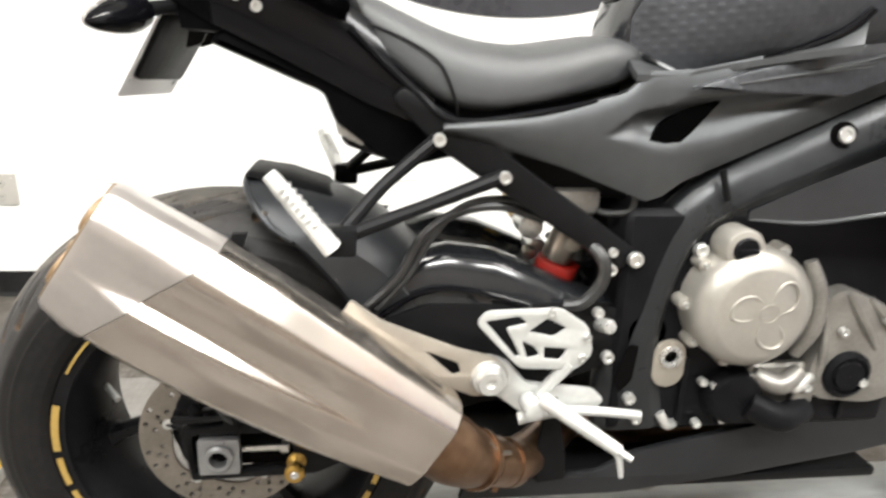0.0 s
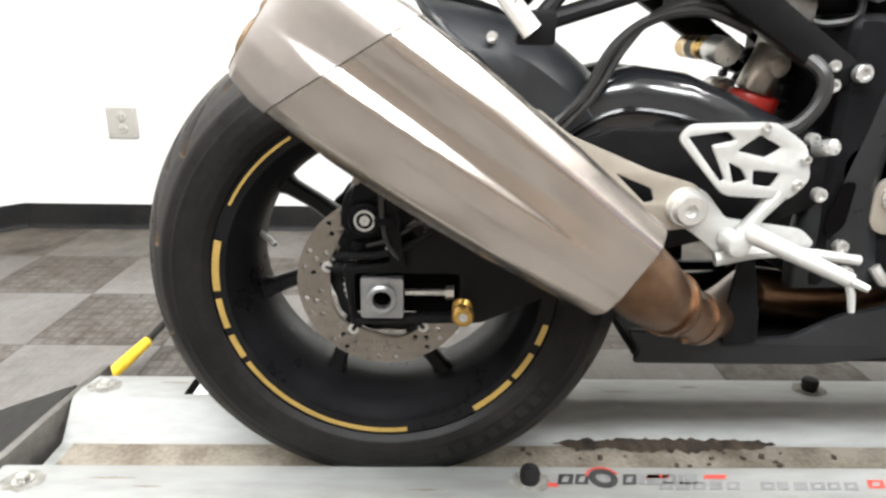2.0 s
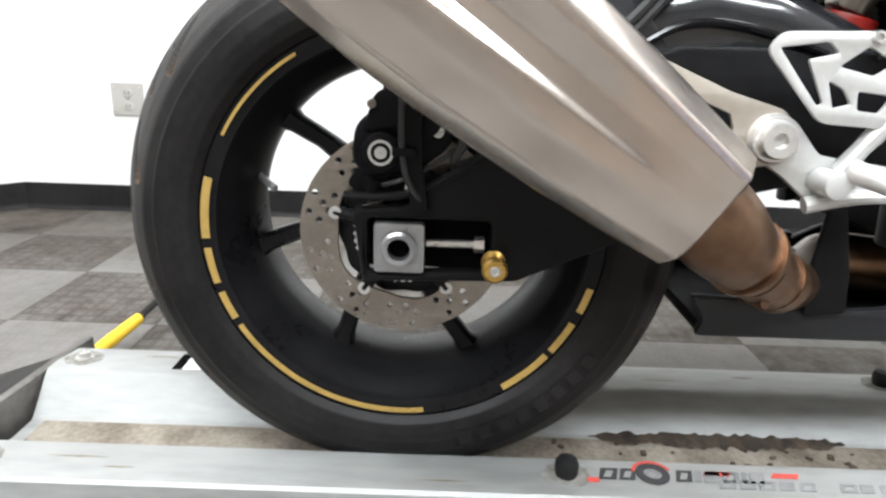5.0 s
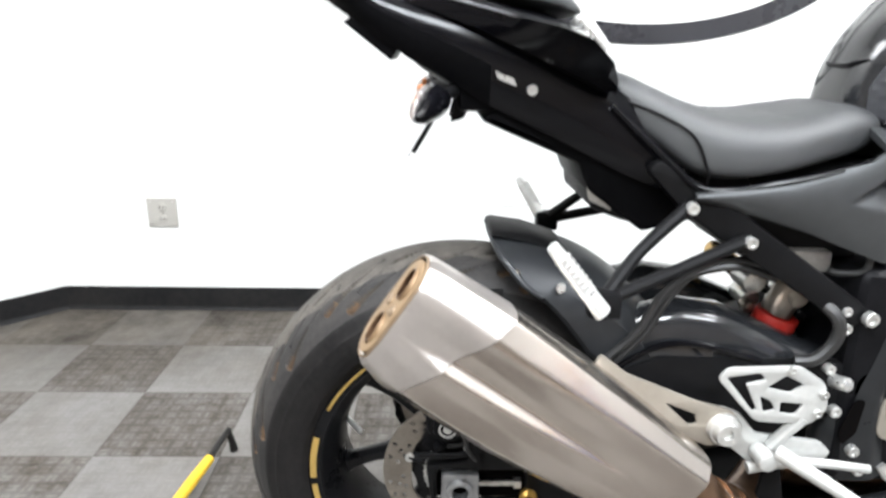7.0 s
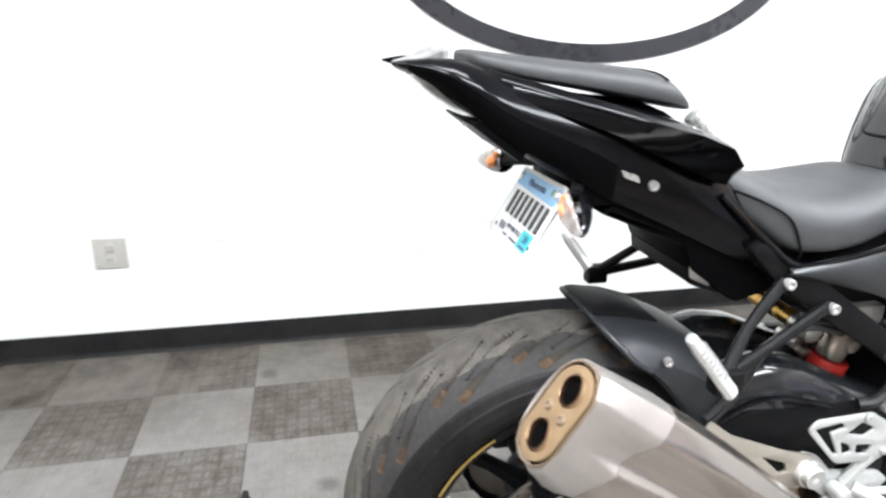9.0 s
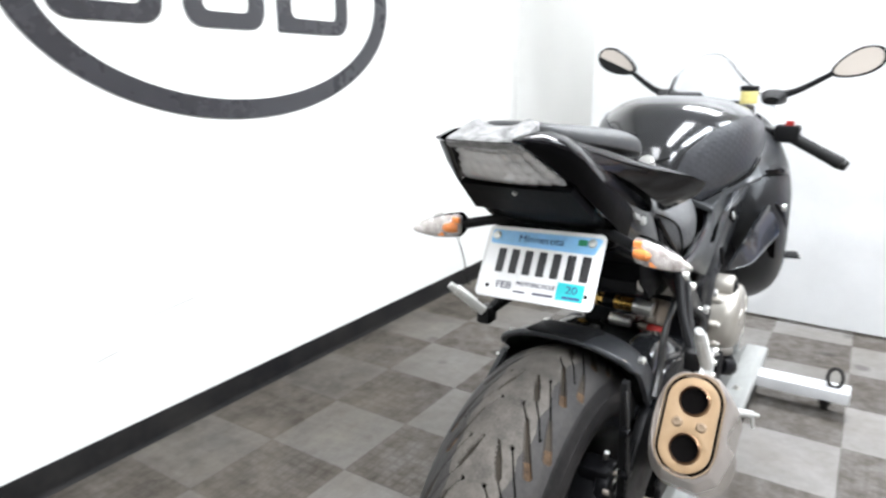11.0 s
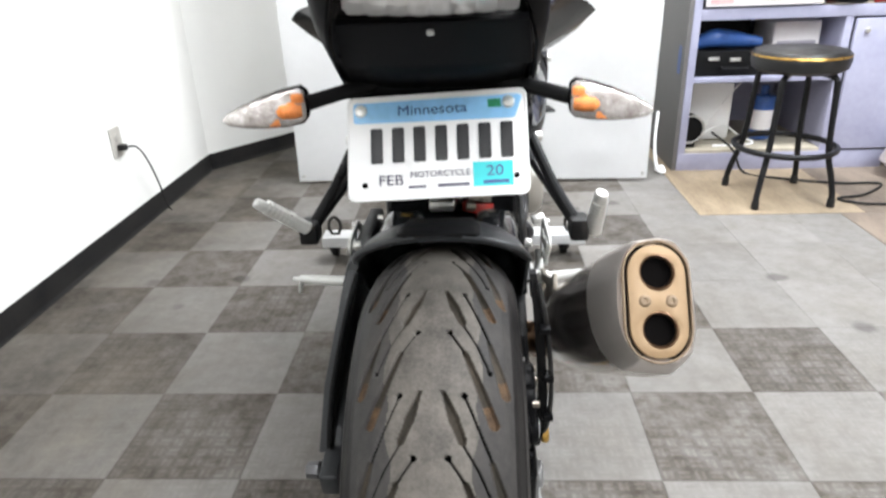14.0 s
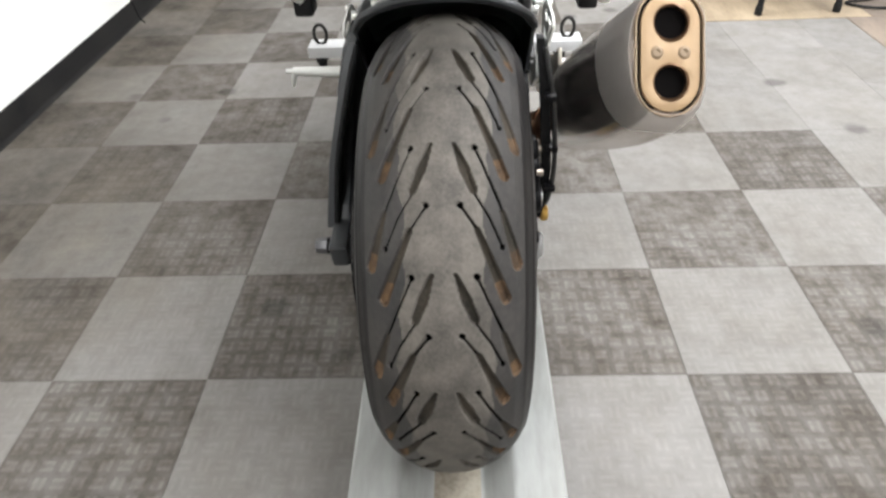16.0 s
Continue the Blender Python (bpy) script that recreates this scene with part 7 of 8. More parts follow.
for x, y, l in ((0.118, -0.40, 0.07), (0.135, -0.33, 0.04), (-0.13, -0.40, 0.06), (-0.11, 0.34, 0.05), (0.14, 0.02, 0.06), (-0.125, 0.48, 0.03)):
    part("dirt_streak", plate([rounded([(x, y), (x + 0.002, y + l * 0.5), (x + 0.0005, y + l), (x - 0.0015, y + l * 0.6)], 0.001)], 0.1081, 0.1084, m=Matrix.Identity(4)), M_DIRT, dolly)
# rear ramp edge and legs
part("ramp_edge", box((-0.19, -0.004, -0.035), (0.22, 0.010, 0.034), 0.003, m=pose(0.0, -0.545, 0.066, 0, 4, -9)), M_RAMP, dolly)
part("ramp_plate", box((-0.16, -0.21, -0.003), (0.17, 0.0, 0.003), 0.001, m=pose(0.004, -0.555, 0.085, 20, 0, 0)), M_BLKSTEEL, dolly)
M_PALE = mat("pale_zinc_paint", (0.50, 0.505, 0.51), 0.45, var=0.08, scale=12)
for y in (-0.42, 1.5):
    cb = part("cross_beam", box((-0.52 if y > 0 else -0.17, y - 0.04, 0.062 if y > 0 else 0.012), (0.44 if y > 0 else 0.17, y + 0.04, 0.10 if y > 0 else 0.046), 0.003), M_PALE if y > 0 else M_GALV, dolly)
    for x in ((-0.488, 0.372) if y > 0 else ()):
        c = part("caster", cyl((x - 0.012, y + 0.03, 0.026), (x + 0.012, y + 0.03, 0.026), 0.026, n=28, bevel=0.004), M_RUBBER, dolly)
        part("caster_fork", box((x - 0.018, y + 0.01, 0.024), (x - 0.013, y + 0.05, 0.064 if y > 0 else 0.048)), M_BLKSTEEL, c)
        part("caster_fork", box((x + 0.013, y + 0.01, 0.024), (x + 0.018, y + 0.05, 0.064 if y > 0 else 0.048)), M_BLKSTEEL, c)
        if y > 0:
            rx = x + (0.012 if x < 0 else 0.02)
            tr_ = [(rx + 0.022 * math.cos(2 * math.pi * k / 16), 1.50, 0.133 + 0.034 * math.sin(2 * math.pi * k / 16)) for k in range(17)]
            part("tie_ring", tube(tr_, 0.006, 10, 2), M_BLKSTEEL, dolly, "black tie-down ring")
for x in (-0.14, 0.148):
    part("side_skirt", box((x - 0.006, -0.50, 0.0), (x + 0.006, 1.70, 0.104), 0.002), M_BLKSTEEL, dolly)
part("wheel_chock", box((-0.09, 1.70, 0.06), (0.06, 1.73, 0.40), 0.008), M_GALV, dolly)
# lever with yellow grip lying beside the dolly
lev = thing("tie_lever", "black steel lever with a yellow rubber grip lying on the tiles", "lever")
part("grip", tube([(-0.285, -0.580, 0.020), (-0.34, -0.566, 0.030), (-0.41, -0.545, 0.045)], [0.012, 0.013, 0.011], 14), M_YELLOW, lev)
part("rod", tube([(-0.40, -0.548, 0.043), (-0.45, -0.537, 0.055), (-0.495, -0.525, 0.066)], 0.0075, 10), M_BLKSTEEL, lev)
part("foot", tube([(-0.490, -0.526, 0.064), (-0.500, -0.522, 0.03), (-0.503, -0.520, 0.004)], [0.0075, 0.008, 0.010], 10), M_BLKSTEEL, lev)

# ---- workbench corner ----
M_BENCH = mat("grey_blue_bench_paint", (0.30, 0.305, 0.42), 0.45, var=0.08, scale=4, color2=(0.37, 0.375, 0.49))
M_BENCHS = mat("dark_grey_bench_side", (0.135, 0.13, 0.13), 0.5, var=0.15, scale=4)
M_BTOP = mat("worn_beige_top", (0.42, 0.38, 0.30), 0.5, var=0.2, scale=9)
M_PAPER = mat("printed_paper", (0.72, 0.68, 0.69), 0.7, var=0.1, scale=14, color2=(0.80, 0.78, 0.78))
M_PINK = mat("pink_print", (0.70, 0.40, 0.42), 0.7, var=0.2, scale=30)
M_BLUE = mat("blue_plastic", (0.03, 0.09, 0.30), 0.4, var=0.3, scale=12)
M_ORNG = mat("orange_label", (0.85, 0.42, 0.05), 0.5, var=0.1)
M_LIME = mat("lime_label", (0.70, 0.72, 0.10), 0.5, var=0.1)
M_BAG = mat("white_plastic_bag", (0.52, 0.47, 0.49), 0.4, var=0.08, scale=10, bump=0.8, bscale=26)
M_BINS = mat("grey_drawer_plastic", (0.34, 0.33, 0.38), 0.35, var=0.15, scale=10)
BX0, BX1, BY, BYB = 1.035, 3.1, 2.48, 3.10
bench = thing("workbench", "grey-blue steel workbench with open shelves and a cabinet door", "workbench")
part("side_panel", box((BX0, BY, 0.0), (BX0 + 0.02, BYB, 0.99), 0.003), M_BENCHS, bench, "dark grey bench side")
part("front_post", box((BX0 + 0.02, BY - 0.004, 0.0), (BX0 + 0.055, BY + 0.03, 0.975), 0.003), M_BENCH, bench)
part("worktop", box((BX0 - 0.02, BY - 0.03, 0.985), (BX1, BYB, 1.01), 0.004), M_BTOP, bench)
part("top_rail", box((BX0 + 0.055, BY - 0.002, 0.955), (BX1, BY + 0.02, 0.985), 0.002), M_BENCH, bench)
part("upper_shelf", box((BX0 + 0.055, BY - 0.003, 0.715), (BX1, BYB - 0.02, 0.765), 0.003), M_BENCH, bench)
part("middle_shelf", box((BX0 + 0.055, BY - 0.001, 0.432), (1.74, BYB - 0.02, 0.455), 0.003), M_BENCH, bench)
part("bottom_shelf", box((BX0 + 0.055, BY + 0.002, 0.085), (1.74, BYB - 0.02, 0.105), 0.003), M_BTOP, bench)
part("plinth", box((BX0 + 0.02, BY - 0.006, 0.0), (2.05, BY + 0.014, 0.088), 0.003), M_BENCH, bench)
part("divider", box((1.74, BY, 0.085), (1.775, BYB - 0.02, 0.715), 0.003), M_BENCH, bench)
part("back_panel", box((BX0 + 0.02, BYB - 0.02, 0.0), (BX1, BYB, 0.985)), M_BENCH, bench)
part("bay_floor", box((1.64, BY + 0.02, 0.766), (2.15, BYB - 0.021, 0.770)), M_BTOP, bench)
part("bay_wall", box((2.15, BY, 0.766), (2.16, BYB - 0.021, 0.955)), M_BTOP, bench)
cd = part("cabinet_door", box((1.785, BY - 0.012, 0.10), (2.75, BY + 0.006, 0.705), 0.004), M_BENCH, bench)
part("door_knob", cyl((1.835, BY - 0.012, 0.655), (1.835, BY - 0.03, 0.655), 0.012, n=16, bevel=0.003), M_ALU, cd)
dr = part("drawer_front", box((2.16, BY - 0.012, 0.775), (2.75, BY + 0.006, 0.95), 0.004), M_BENCH, bench)
part("drawer_pull", tube([(2.40, BY - 0.012, 0.865), (2.41, BY - 0.035, 0.865), (2.49, BY - 0.035, 0.865), (2.50, BY - 0.012, 0.865)], 0.005, 8), M_ALU, dr)
lab = tagged(finish("orange_tag", box((2.185, BY - 0.016, 0.86), (2.27, BY - 0.0125, 0.945), 0.001), M_ORNG), "small orange square label on the drawer", "label")
# printed sheet over the upper bay
po = thing("paper_poster", "faded printed paper sheet pinned on the bench front", "poster", at=(0, 0, 0))
part("sheet", box((1.10, BY - 0.014, 0.775), (1.62, BY - 0.010, 0.965), 0.001), M_PAPER, po)
for lo, hi, m_ in (((1.12, 0.93), (1.27, 0.95), M_PINK), ((1.50, 0.925), (1.60, 0.952), M_PINK), ((1.12, 0.895), (1.25, 0.905), M_MARKG), ((1.12, 0.875), (1.24, 0.882), M_MARKG), ((1.19, 0.83), (1.25, 0.855), M_ORNG), ((1.30, 0.90), (1.38, 0.955), M_MARKG), ((1.42, 0.87), (1.58, 0.885), M_MARKG), ((1.28, 0.84), (1.40, 0.848), M_MARKG), ((1.12, 0.79), (1.22, 0.815), M_PINK), ((1.47, 0.785), (1.60, 0.855), M_SHEET), ((1.53, 0.80), (1.545, 0.835), M_MARKG), ((1.12, 0.865), (1.30, 0.87), M_MARKG), ((1.34, 0.815), (1.45, 0.822), M_MARKG), ((1.34, 0.80), (1.44, 0.806), M_MARKG), ((1.27, 0.86), (1.40, 0.866), M_PINK), ((1.40, 0.93), (1.48, 0.95), M_PINK)):
    part("print_bar", box((lo[0], BY - 0.0165, lo[1]), (hi[0], BY - 0.0142, hi[1])), m_, po)


def item(name, label, cat, pieces, group=""):
    t = thing(name, label, cat, group)
    for nm, bm_, m_ in pieces:
        part(nm, bm_, m_, t)
    return t


item("cloth_pile", "crumpled dark blue shop cloth on the shelf", "cloth", [("cloth", tube([(1.12, 2.60, 0.60), (1.20, 2.58, 0.625), (1.30, 2.60, 0.615), (1.42, 2.58, 0.60)], [0.03, 0.045, 0.04, 0.02], 12), M_BLUE)])
item("tool_case", "black plastic tool case with silver latches", "tool case", [("body", box((1.10, 2.52, 0.456), (1.50, 2.80, 0.575), 0.012), M_MATTE), ("latch", box((1.16, 2.512, 0.53), (1.21, 2.521, 0.545), 0.002), M_ALU), ("latch", box((1.26, 2.512, 0.525), (1.31, 2.521, 0.54), 0.002), M_ALU), ("handle", tube([(1.22, 2.515, 0.50), (1.23, 2.495, 0.495), (1.33, 2.495, 0.495), (1.34, 2.515, 0.50)], 0.006, 8), M_MATTE)])
item("small_printer", "pale grey box-shaped printer on the shelf", "printer", [("body", box((1.48, 2.60, 0.456), (1.70, 2.85, 0.69), 0.012), M_PAPER), ("slot", box((1.50, 2.594, 0.56), (1.68, 2.602, 0.60), 0.002), M_BINS)])
item("dark_box", "open black cardboard box at the back of the shelf", "box", [("body", box((1.20, 2.85, 0.456), (1.46, 3.05, 0.70), 0.004), M_BLKSTEEL), ("flap", box((1.20, 2.835, 0.66), (1.46, 2.85, 0.71), 0.002), M_BLKSTEEL)])
item("white_tub", "white rectangular plastic tub on the bottom shelf", "tub", [("body", box((1.12, 2.66, 0.106), (1.36, 2.95, 0.40), 0.02), M_SHEET), ("lid", box((1.11, 2.65, 0.40), (1.37, 2.96, 0.42), 0.008), M_SHEET)])
item("blue_bottle", "blue fluid bottle with a white label", "bottle", [("body", cyl((1.52, 2.68, 0.106), (1.52, 2.68, 0.33), 0.055, n=24, bevel=0.012), M_BLUE), ("neck", cyl((1.52, 2.68, 0.33), (1.52, 2.68, 0.375), 0.02, n=16, bevel=0.003), M_BLUE), ("label_band", cyl((1.52, 2.68, 0.16), (1.52, 2.68, 0.26), 0.0558, n=24), M_PAPER)])
item("speaker", "small black round loudspeaker with a pale rim", "speaker", [("body", cyl((1.115, 2.52, 0.20), (1.115, 2.60, 0.20), 0.07, n=32, bevel=0.006), M_MATTE), ("rim", revolve((1.115, 2.52, 0.20), (0, -1, 0), [(0.07, 0), (0.072, 0.004), (0.064, 0.004), (0.062, 0)], n=32), M_ALU), ("foot", box((1.08, 2.53, 0.106), (1.15, 2.60, 0.135), 0.004), M_MATTE)])
item("blue_tape", "strip of blue masking tape on the dark bench side", "tape strip", [("strip", box((BX0 - 0.0012, 2.53, 0.47), (BX0 - 0.0002, 2.57, 0.60)), M_BLUE)])
item("white_cable", "white cables looped on the bottom shelf", "cable", [("cable", tube([(1.13, 2.56, 0.125), (1.20, 2.58, 0.16), (1.30, 2.60, 0.20), (1.38, 2.58, 0.15), (1.45, 2.56, 0.115), (1.36, 2.53, 0.112), (1.24, 2.53, 0.112)], 0.005, 8), M_SHEET), ("cable", tube([(1.16, 2.56, 0.14), (1.24, 2.60, 0.24), (1.34, 2.63, 0.36), (1.40, 2.64, 0.425)], 0.004, 8), M_SHEET)])
item("hand_tools", "black and red hand tools heaped in the open bay", "tools", [("black_roll", tube([(1.68, 2.55, 0.80), (1.80, 2.60, 0.83), (1.95, 2.58, 0.84), (2.05, 2.60, 0.82)], [0.02, 0.03, 0.03, 0.02], 10), M_MATTE), ("red_handle", tube([(1.66, 2.53, 0.785), (1.76, 2.52, 0.79)], 0.014, 10), M_RED), ("red_handle", tube([(1.86, 2.50, 0.782), (1.94, 2.50, 0.79)], 0.014, 10), M_RED), ("black_grip", tube([(1.64, 2.50, 0.80), (1.72, 2.47, 0.79), (1.82, 2.50, 0.785)], 0.016, 10), M_MATTE), ("white_box", box((1.93, 2.455, 0.766), (2.06, 2.56, 0.835), 0.004), M_SHEET)])
# on the bench top
item("parts_drawers", "grey plastic small-parts drawer cabinet", "drawer cabinet", [("cabinet", box((1.60, 2.78, 1.011), (2.02, 2.98, 1.45), 0.004), M_BINS)] + [("drawer", box((1.61 + 0.134 * i, 2.772, 1.02 + 0.07 * j), (1.738 + 0.134 * i, 2.79, 1.082 + 0.07 * j), 0.003), M_BENCHS) for i in range(3) for j in range(6)] + [("drawer_tab", box((1.655 + 0.134 * i, 2.762, 1.03 + 0.07 * j), (1.69 + 0.134 * i, 2.773, 1.045 + 0.07 * j), 0.001), M_PAPER) for i in range(3) for j in range(6)])
item("monitor", "small monitor with a blue-grey picture", "monitor", [("screen_case", box((1.14, 2.70, 1.07), (1.42, 2.74, 1.36), 0.006), M_MATTE), ("screen", box((1.152, 2.697, 1.085), (1.408, 2.7005, 1.35)), mat("blue_grey_screen", (0.10, 0.14, 0.20), 0.3, scale=14, color2=(0.42, 0.46, 0.55))), ("stand", box((1.24, 2.68, 1.011), (1.32, 2.78, 1.075), 0.004), M_MATTE)])
item("carton", "pink and white product carton", "carton", [("body", box((1.45, 2.66, 1.011), (1.56, 2.78, 1.25), 0.003), M_PAPER), ("print_bar", box((1.46, 2.657, 1.14), (1.55, 2.660, 1.22)), M_PINK)])
item("carton", "orange product carton at the bench end", "carton", [("body", box((1.04, 2.60, 1.011), (1.12, 2.72, 1.20), 0.003), M_PINK), ("print_bar", box((1.045, 2.597, 1.10), (1.115, 2.600, 1.17)), M_ORNG)])
item("paper_cup", "white paper cup on the bench top", "cup", [("cup", revolve((1.46, 2.55, 1.011), (0, 0, 1), [(0.0005, 0), (0.028, 0), (0.038, 0.09), (0.040, 0.092), (0.036, 0.09)], n=24), M_SHEET)])
item("tape_roll", "lime and pink rolls of tape", "tape", [("roll", revolve((1.60, 2.52, 1.012), (0, 0, 1), [(0.025, 0), (0.045, 0), (0.045, 0.045), (0.025, 0.045)], n=28, closed=True), M_PINK), ("roll", revolve((1.60, 2.53, 1.058), (0, 0, 1), [(0.022, 0), (0.042, 0), (0.042, 0.035), (0.022, 0.035)], n=28, closed=True), M_LIME)])
item("work_glove", "black and white work glove", "glove", [("palm", box((1.90, 2.50, 1.011), (2.03, 2.60, 1.06), 0.02, 3), M_SHEET), ("cuff", box((2.02, 2.51, 1.011), (2.10, 2.59, 1.05), 0.015, 3), M_MATTE)])
for x, m_, lbl in ((2.19, M_RED, "red spray can with a black cap"), (2.26, M_RED, "red spray can with a black cap"), (2.36, M_BLUE, "blue spray can with a black cap"), (2.44, M_BLUE, "blue spray can with a black cap")):
    item("spray_can", lbl, "spray can", [("can", cyl((x, 2.55, 1.011), (x, 2.55, 1.15), 0.030, n=24, bevel=0.006), m_), ("cap", cyl((x, 2.55, 1.15), (x, 2.55, 1.20), 0.024, 0.020, n=20, bevel=0.004), M_MATTE)], "spray cans on the bench")
M_PEG = mat("brown_pegboard", (0.36, 0.30, 0.30), 0.7, var=0.2, scale=9)
board = [("board", box((1.06, 3.20, 1.02), (3.0, 3.22, 2.0), 0.003), M_PEG)]
rng = random.Random(7)
for r in range(5):
    x = 1.10
    while x < 2.85:
        w, h = rng.uniform(0.05, 0.12), rng.uniform(0.09, 0.15)
        z = 1.04 + 0.18 * r
        board.append(("packet", box((x, 3.165, z), (x + w, 3.20, z + h), 0.003), rng.choice((M_PINK, M_PAPER, M_SHEET, M_SHEET, M_BLUE, M_BINS, M_RED, M_BENCHS, M_ORNG))))
        x += w + rng.uniform(0.01, 0.05)
item("wall_board", "brown pegboard crowded with small hanging packets", "pegboard", board)
item("tall_spray_can", "tall blue and white spray can", "spray can", [("can", cyl((2.31, 2.66, 1.011), (2.31, 2.66, 1.20), 0.052, n=24, bevel=0.008), M_BLUE), ("band", cyl((2.31, 2.66, 1.15), (2.31, 2.66, 1.185), 0.0525, n=24), M_SHEET), ("cap", cyl((2.31, 2.66, 1.20), (2.31, 2.66, 1.24), 0.045, 0.035, n=20, bevel=0.005), M_SHEET)])
item("pliers", "pliers with red grips lying on the bench top", "pliers", [("grip", tube([(1.72, 2.53, 1.022), (1.82, 2.52, 1.024), (1.88, 2.53, 1.022)], [0.008, 0.010, 0.008], 8), M_RED), ("grip", tube([(1.72, 2.57, 1.022), (1.82, 2.555, 1.024), (1.88, 2.54, 1.022)], [0.008, 0.010, 0.008], 8), M_RED), ("jaw", tube([(1.87, 2.535, 1.022), (1.95, 2.53, 1.022)], [0.012, 0.004], 8), M_DISC)])
item("coiled_wire", "black wire coiled in a loose heap", "wire", [("wire", tube([(1.86 + 0.05 * math.cos(k * 1.1), 2.62 + 0.045 * math.sin(k * 1.1), 1.016 + 0.004 * k) for k in range(20)], 0.006, 6, 4), M_RUBBER)])
item("brown_box", "small brown cardboard box on the bench", "box", [("body", box((2.05, 2.68, 1.011), (2.16, 2.80, 1.10), 0.003), M_PLY), ("tape_strip", box((2.095, 2.678, 1.012), (2.115, 2.681, 1.10)), M_BTOP)])
item("glue_bottle", "yellow glue bottle with a dark cap", "bottle", [("body", cyl((1.545, 2.60, 1.011), (1.545, 2.60, 1.13), 0.022, n=18, bevel=0.004), M_LIME), ("cap", cyl((1.545, 2.60, 1.13), (1.545, 2.60, 1.165), 0.012, 0.006, n=14, bevel=0.002), M_MATTE)])
item("paper_pad", "yellow note pad lying on the bench", "note pad", [("pad", box((1.66, 2.48, 1.011), (1.78, 2.56, 1.019), 0.001), M_LIME)])

# bar stool
M_STOOL = mat("black_stool_steel", (0.008, 0.008, 0.009), 0.4, var=0.3, scale=20, spec=0.25)
M_SVINYL = mat("black_stool_vinyl", (0.012, 0.012, 0.012), 0.4, var=0.2, scale=16, bump=0.2, bscale=300)
st = thing("bar_stool", "black steel bar stool with round vinyl seat and ring footrest", "stool", at=(1.380, 2.087, 0))
part("cushion", revolve((0, 0, 0.60), (0, 0, 1), [(0.0005, -0.055), (0.158, -0.050), (0.180, -0.035), (0.186, -0.005), (0.184, 0.020), (0.173, 0.034), (0.120, 0.042), (0.0005, 0.044)], n=48), M_SVINYL, st)
part("seat_bead", revolve((0, 0, 0.60), (0, 0, 1), [(0.1855, 0.012), (0.1875, 0.016), (0.185, 0.021)], n=48), M_BRASS, st)
for k in range(4):
    a = radians(45 + 90 * k + 2)
    c, s_ = math.cos(a), math.sin(a)
    lg = part("leg", tube([(0.09 * c, 0.09 * s_, 0.545), (0.145 * c, 0.145 * s_, 0.53), (0.158 * c, 0.158 * s_, 0.47), (0.175 * c, 0.175 * s_, 0.24), (0.205 * c, 0.205 * s_, 0.13), (0.222 * c, 0.222 * s_, 0.06), (0.225 * c, 0.225 * s_, 0.01)], 0.0125, 12), M_STOOL, st)
    part("foot_cap", cyl((0.225 * c, 0.225 * s_, 0.0035), (0.224 * c, 0.224 * s_, 0.04), 0.0155, n=14, bevel=0.003), M_RUBBER, lg)
ringp = [(0.200 * math.cos(2 * math.pi * k / 24), 0.200 * math.sin(2 * math.pi * k / 24), 0.235) for k in range(25)]
part("foot_ring", tube(ringp, 0.0125, 12, 2), M_STOOL, st)

# floor clutter
bag = bmesh.new()
bmesh.ops.create_icosphere(bag, subdivisions=4, radius=1.0)
for v in bag.verts:
    q = v.co.copy()
    f = 1 + 0.16 * noise.noise(q * 2.2) + 0.06 * noise.noise(q * 6)
    v.co = V((2.11 + 0.15 * q.x * f, 2.30 + 0.13 * q.y * f, max(0.004, 0.11 + 0.12 * q.z * f)))
tb_ = thing("plastic_bag", "stuffed white plastic bag with a knotted top", "bag")
part("sack", bag, M_BAG, tb_)
part("knot", tube([(2.13, 2.30, 0.20), (2.17, 2.31, 0.25), (2.22, 2.30, 0.29)], [0.03, 0.012, 0.035], 10), M_BAG, tb_)
item("power_cable", "black power cable coiled across the plywood", "cable", [("cable", tube([(1.20, 2.46, 0.20), (1.30, 2.42, 0.12), (1.36, 2.40, 0.012), (1.50, 2.30, 0.010), (1.72, 2.22, 0.010), (1.90, 2.20, 0.010), (1.75, 2.06, 0.010), (1.62, 2.02, 0.010), (1.70, 1.95, 0.010), (1.95, 1.92, 0.010), (2.15, 1.75, 0.010), (2.4, 1.4, 0.006)], 0.0055, 8), M_RUBBER)])
item("floor_vent_cord", "grey cord bunched at the foot of the backdrop", "cord", [("cord", tube([(0.945, 2.50, 0.30), (0.935, 2.47, 0.15), (0.95, 2.44, 0.03), (0.985, 2.43, 0.012), (0.98, 2.47, 0.03), (0.95, 2.46, 0.012)], 0.008, 8), M_SHEET)])

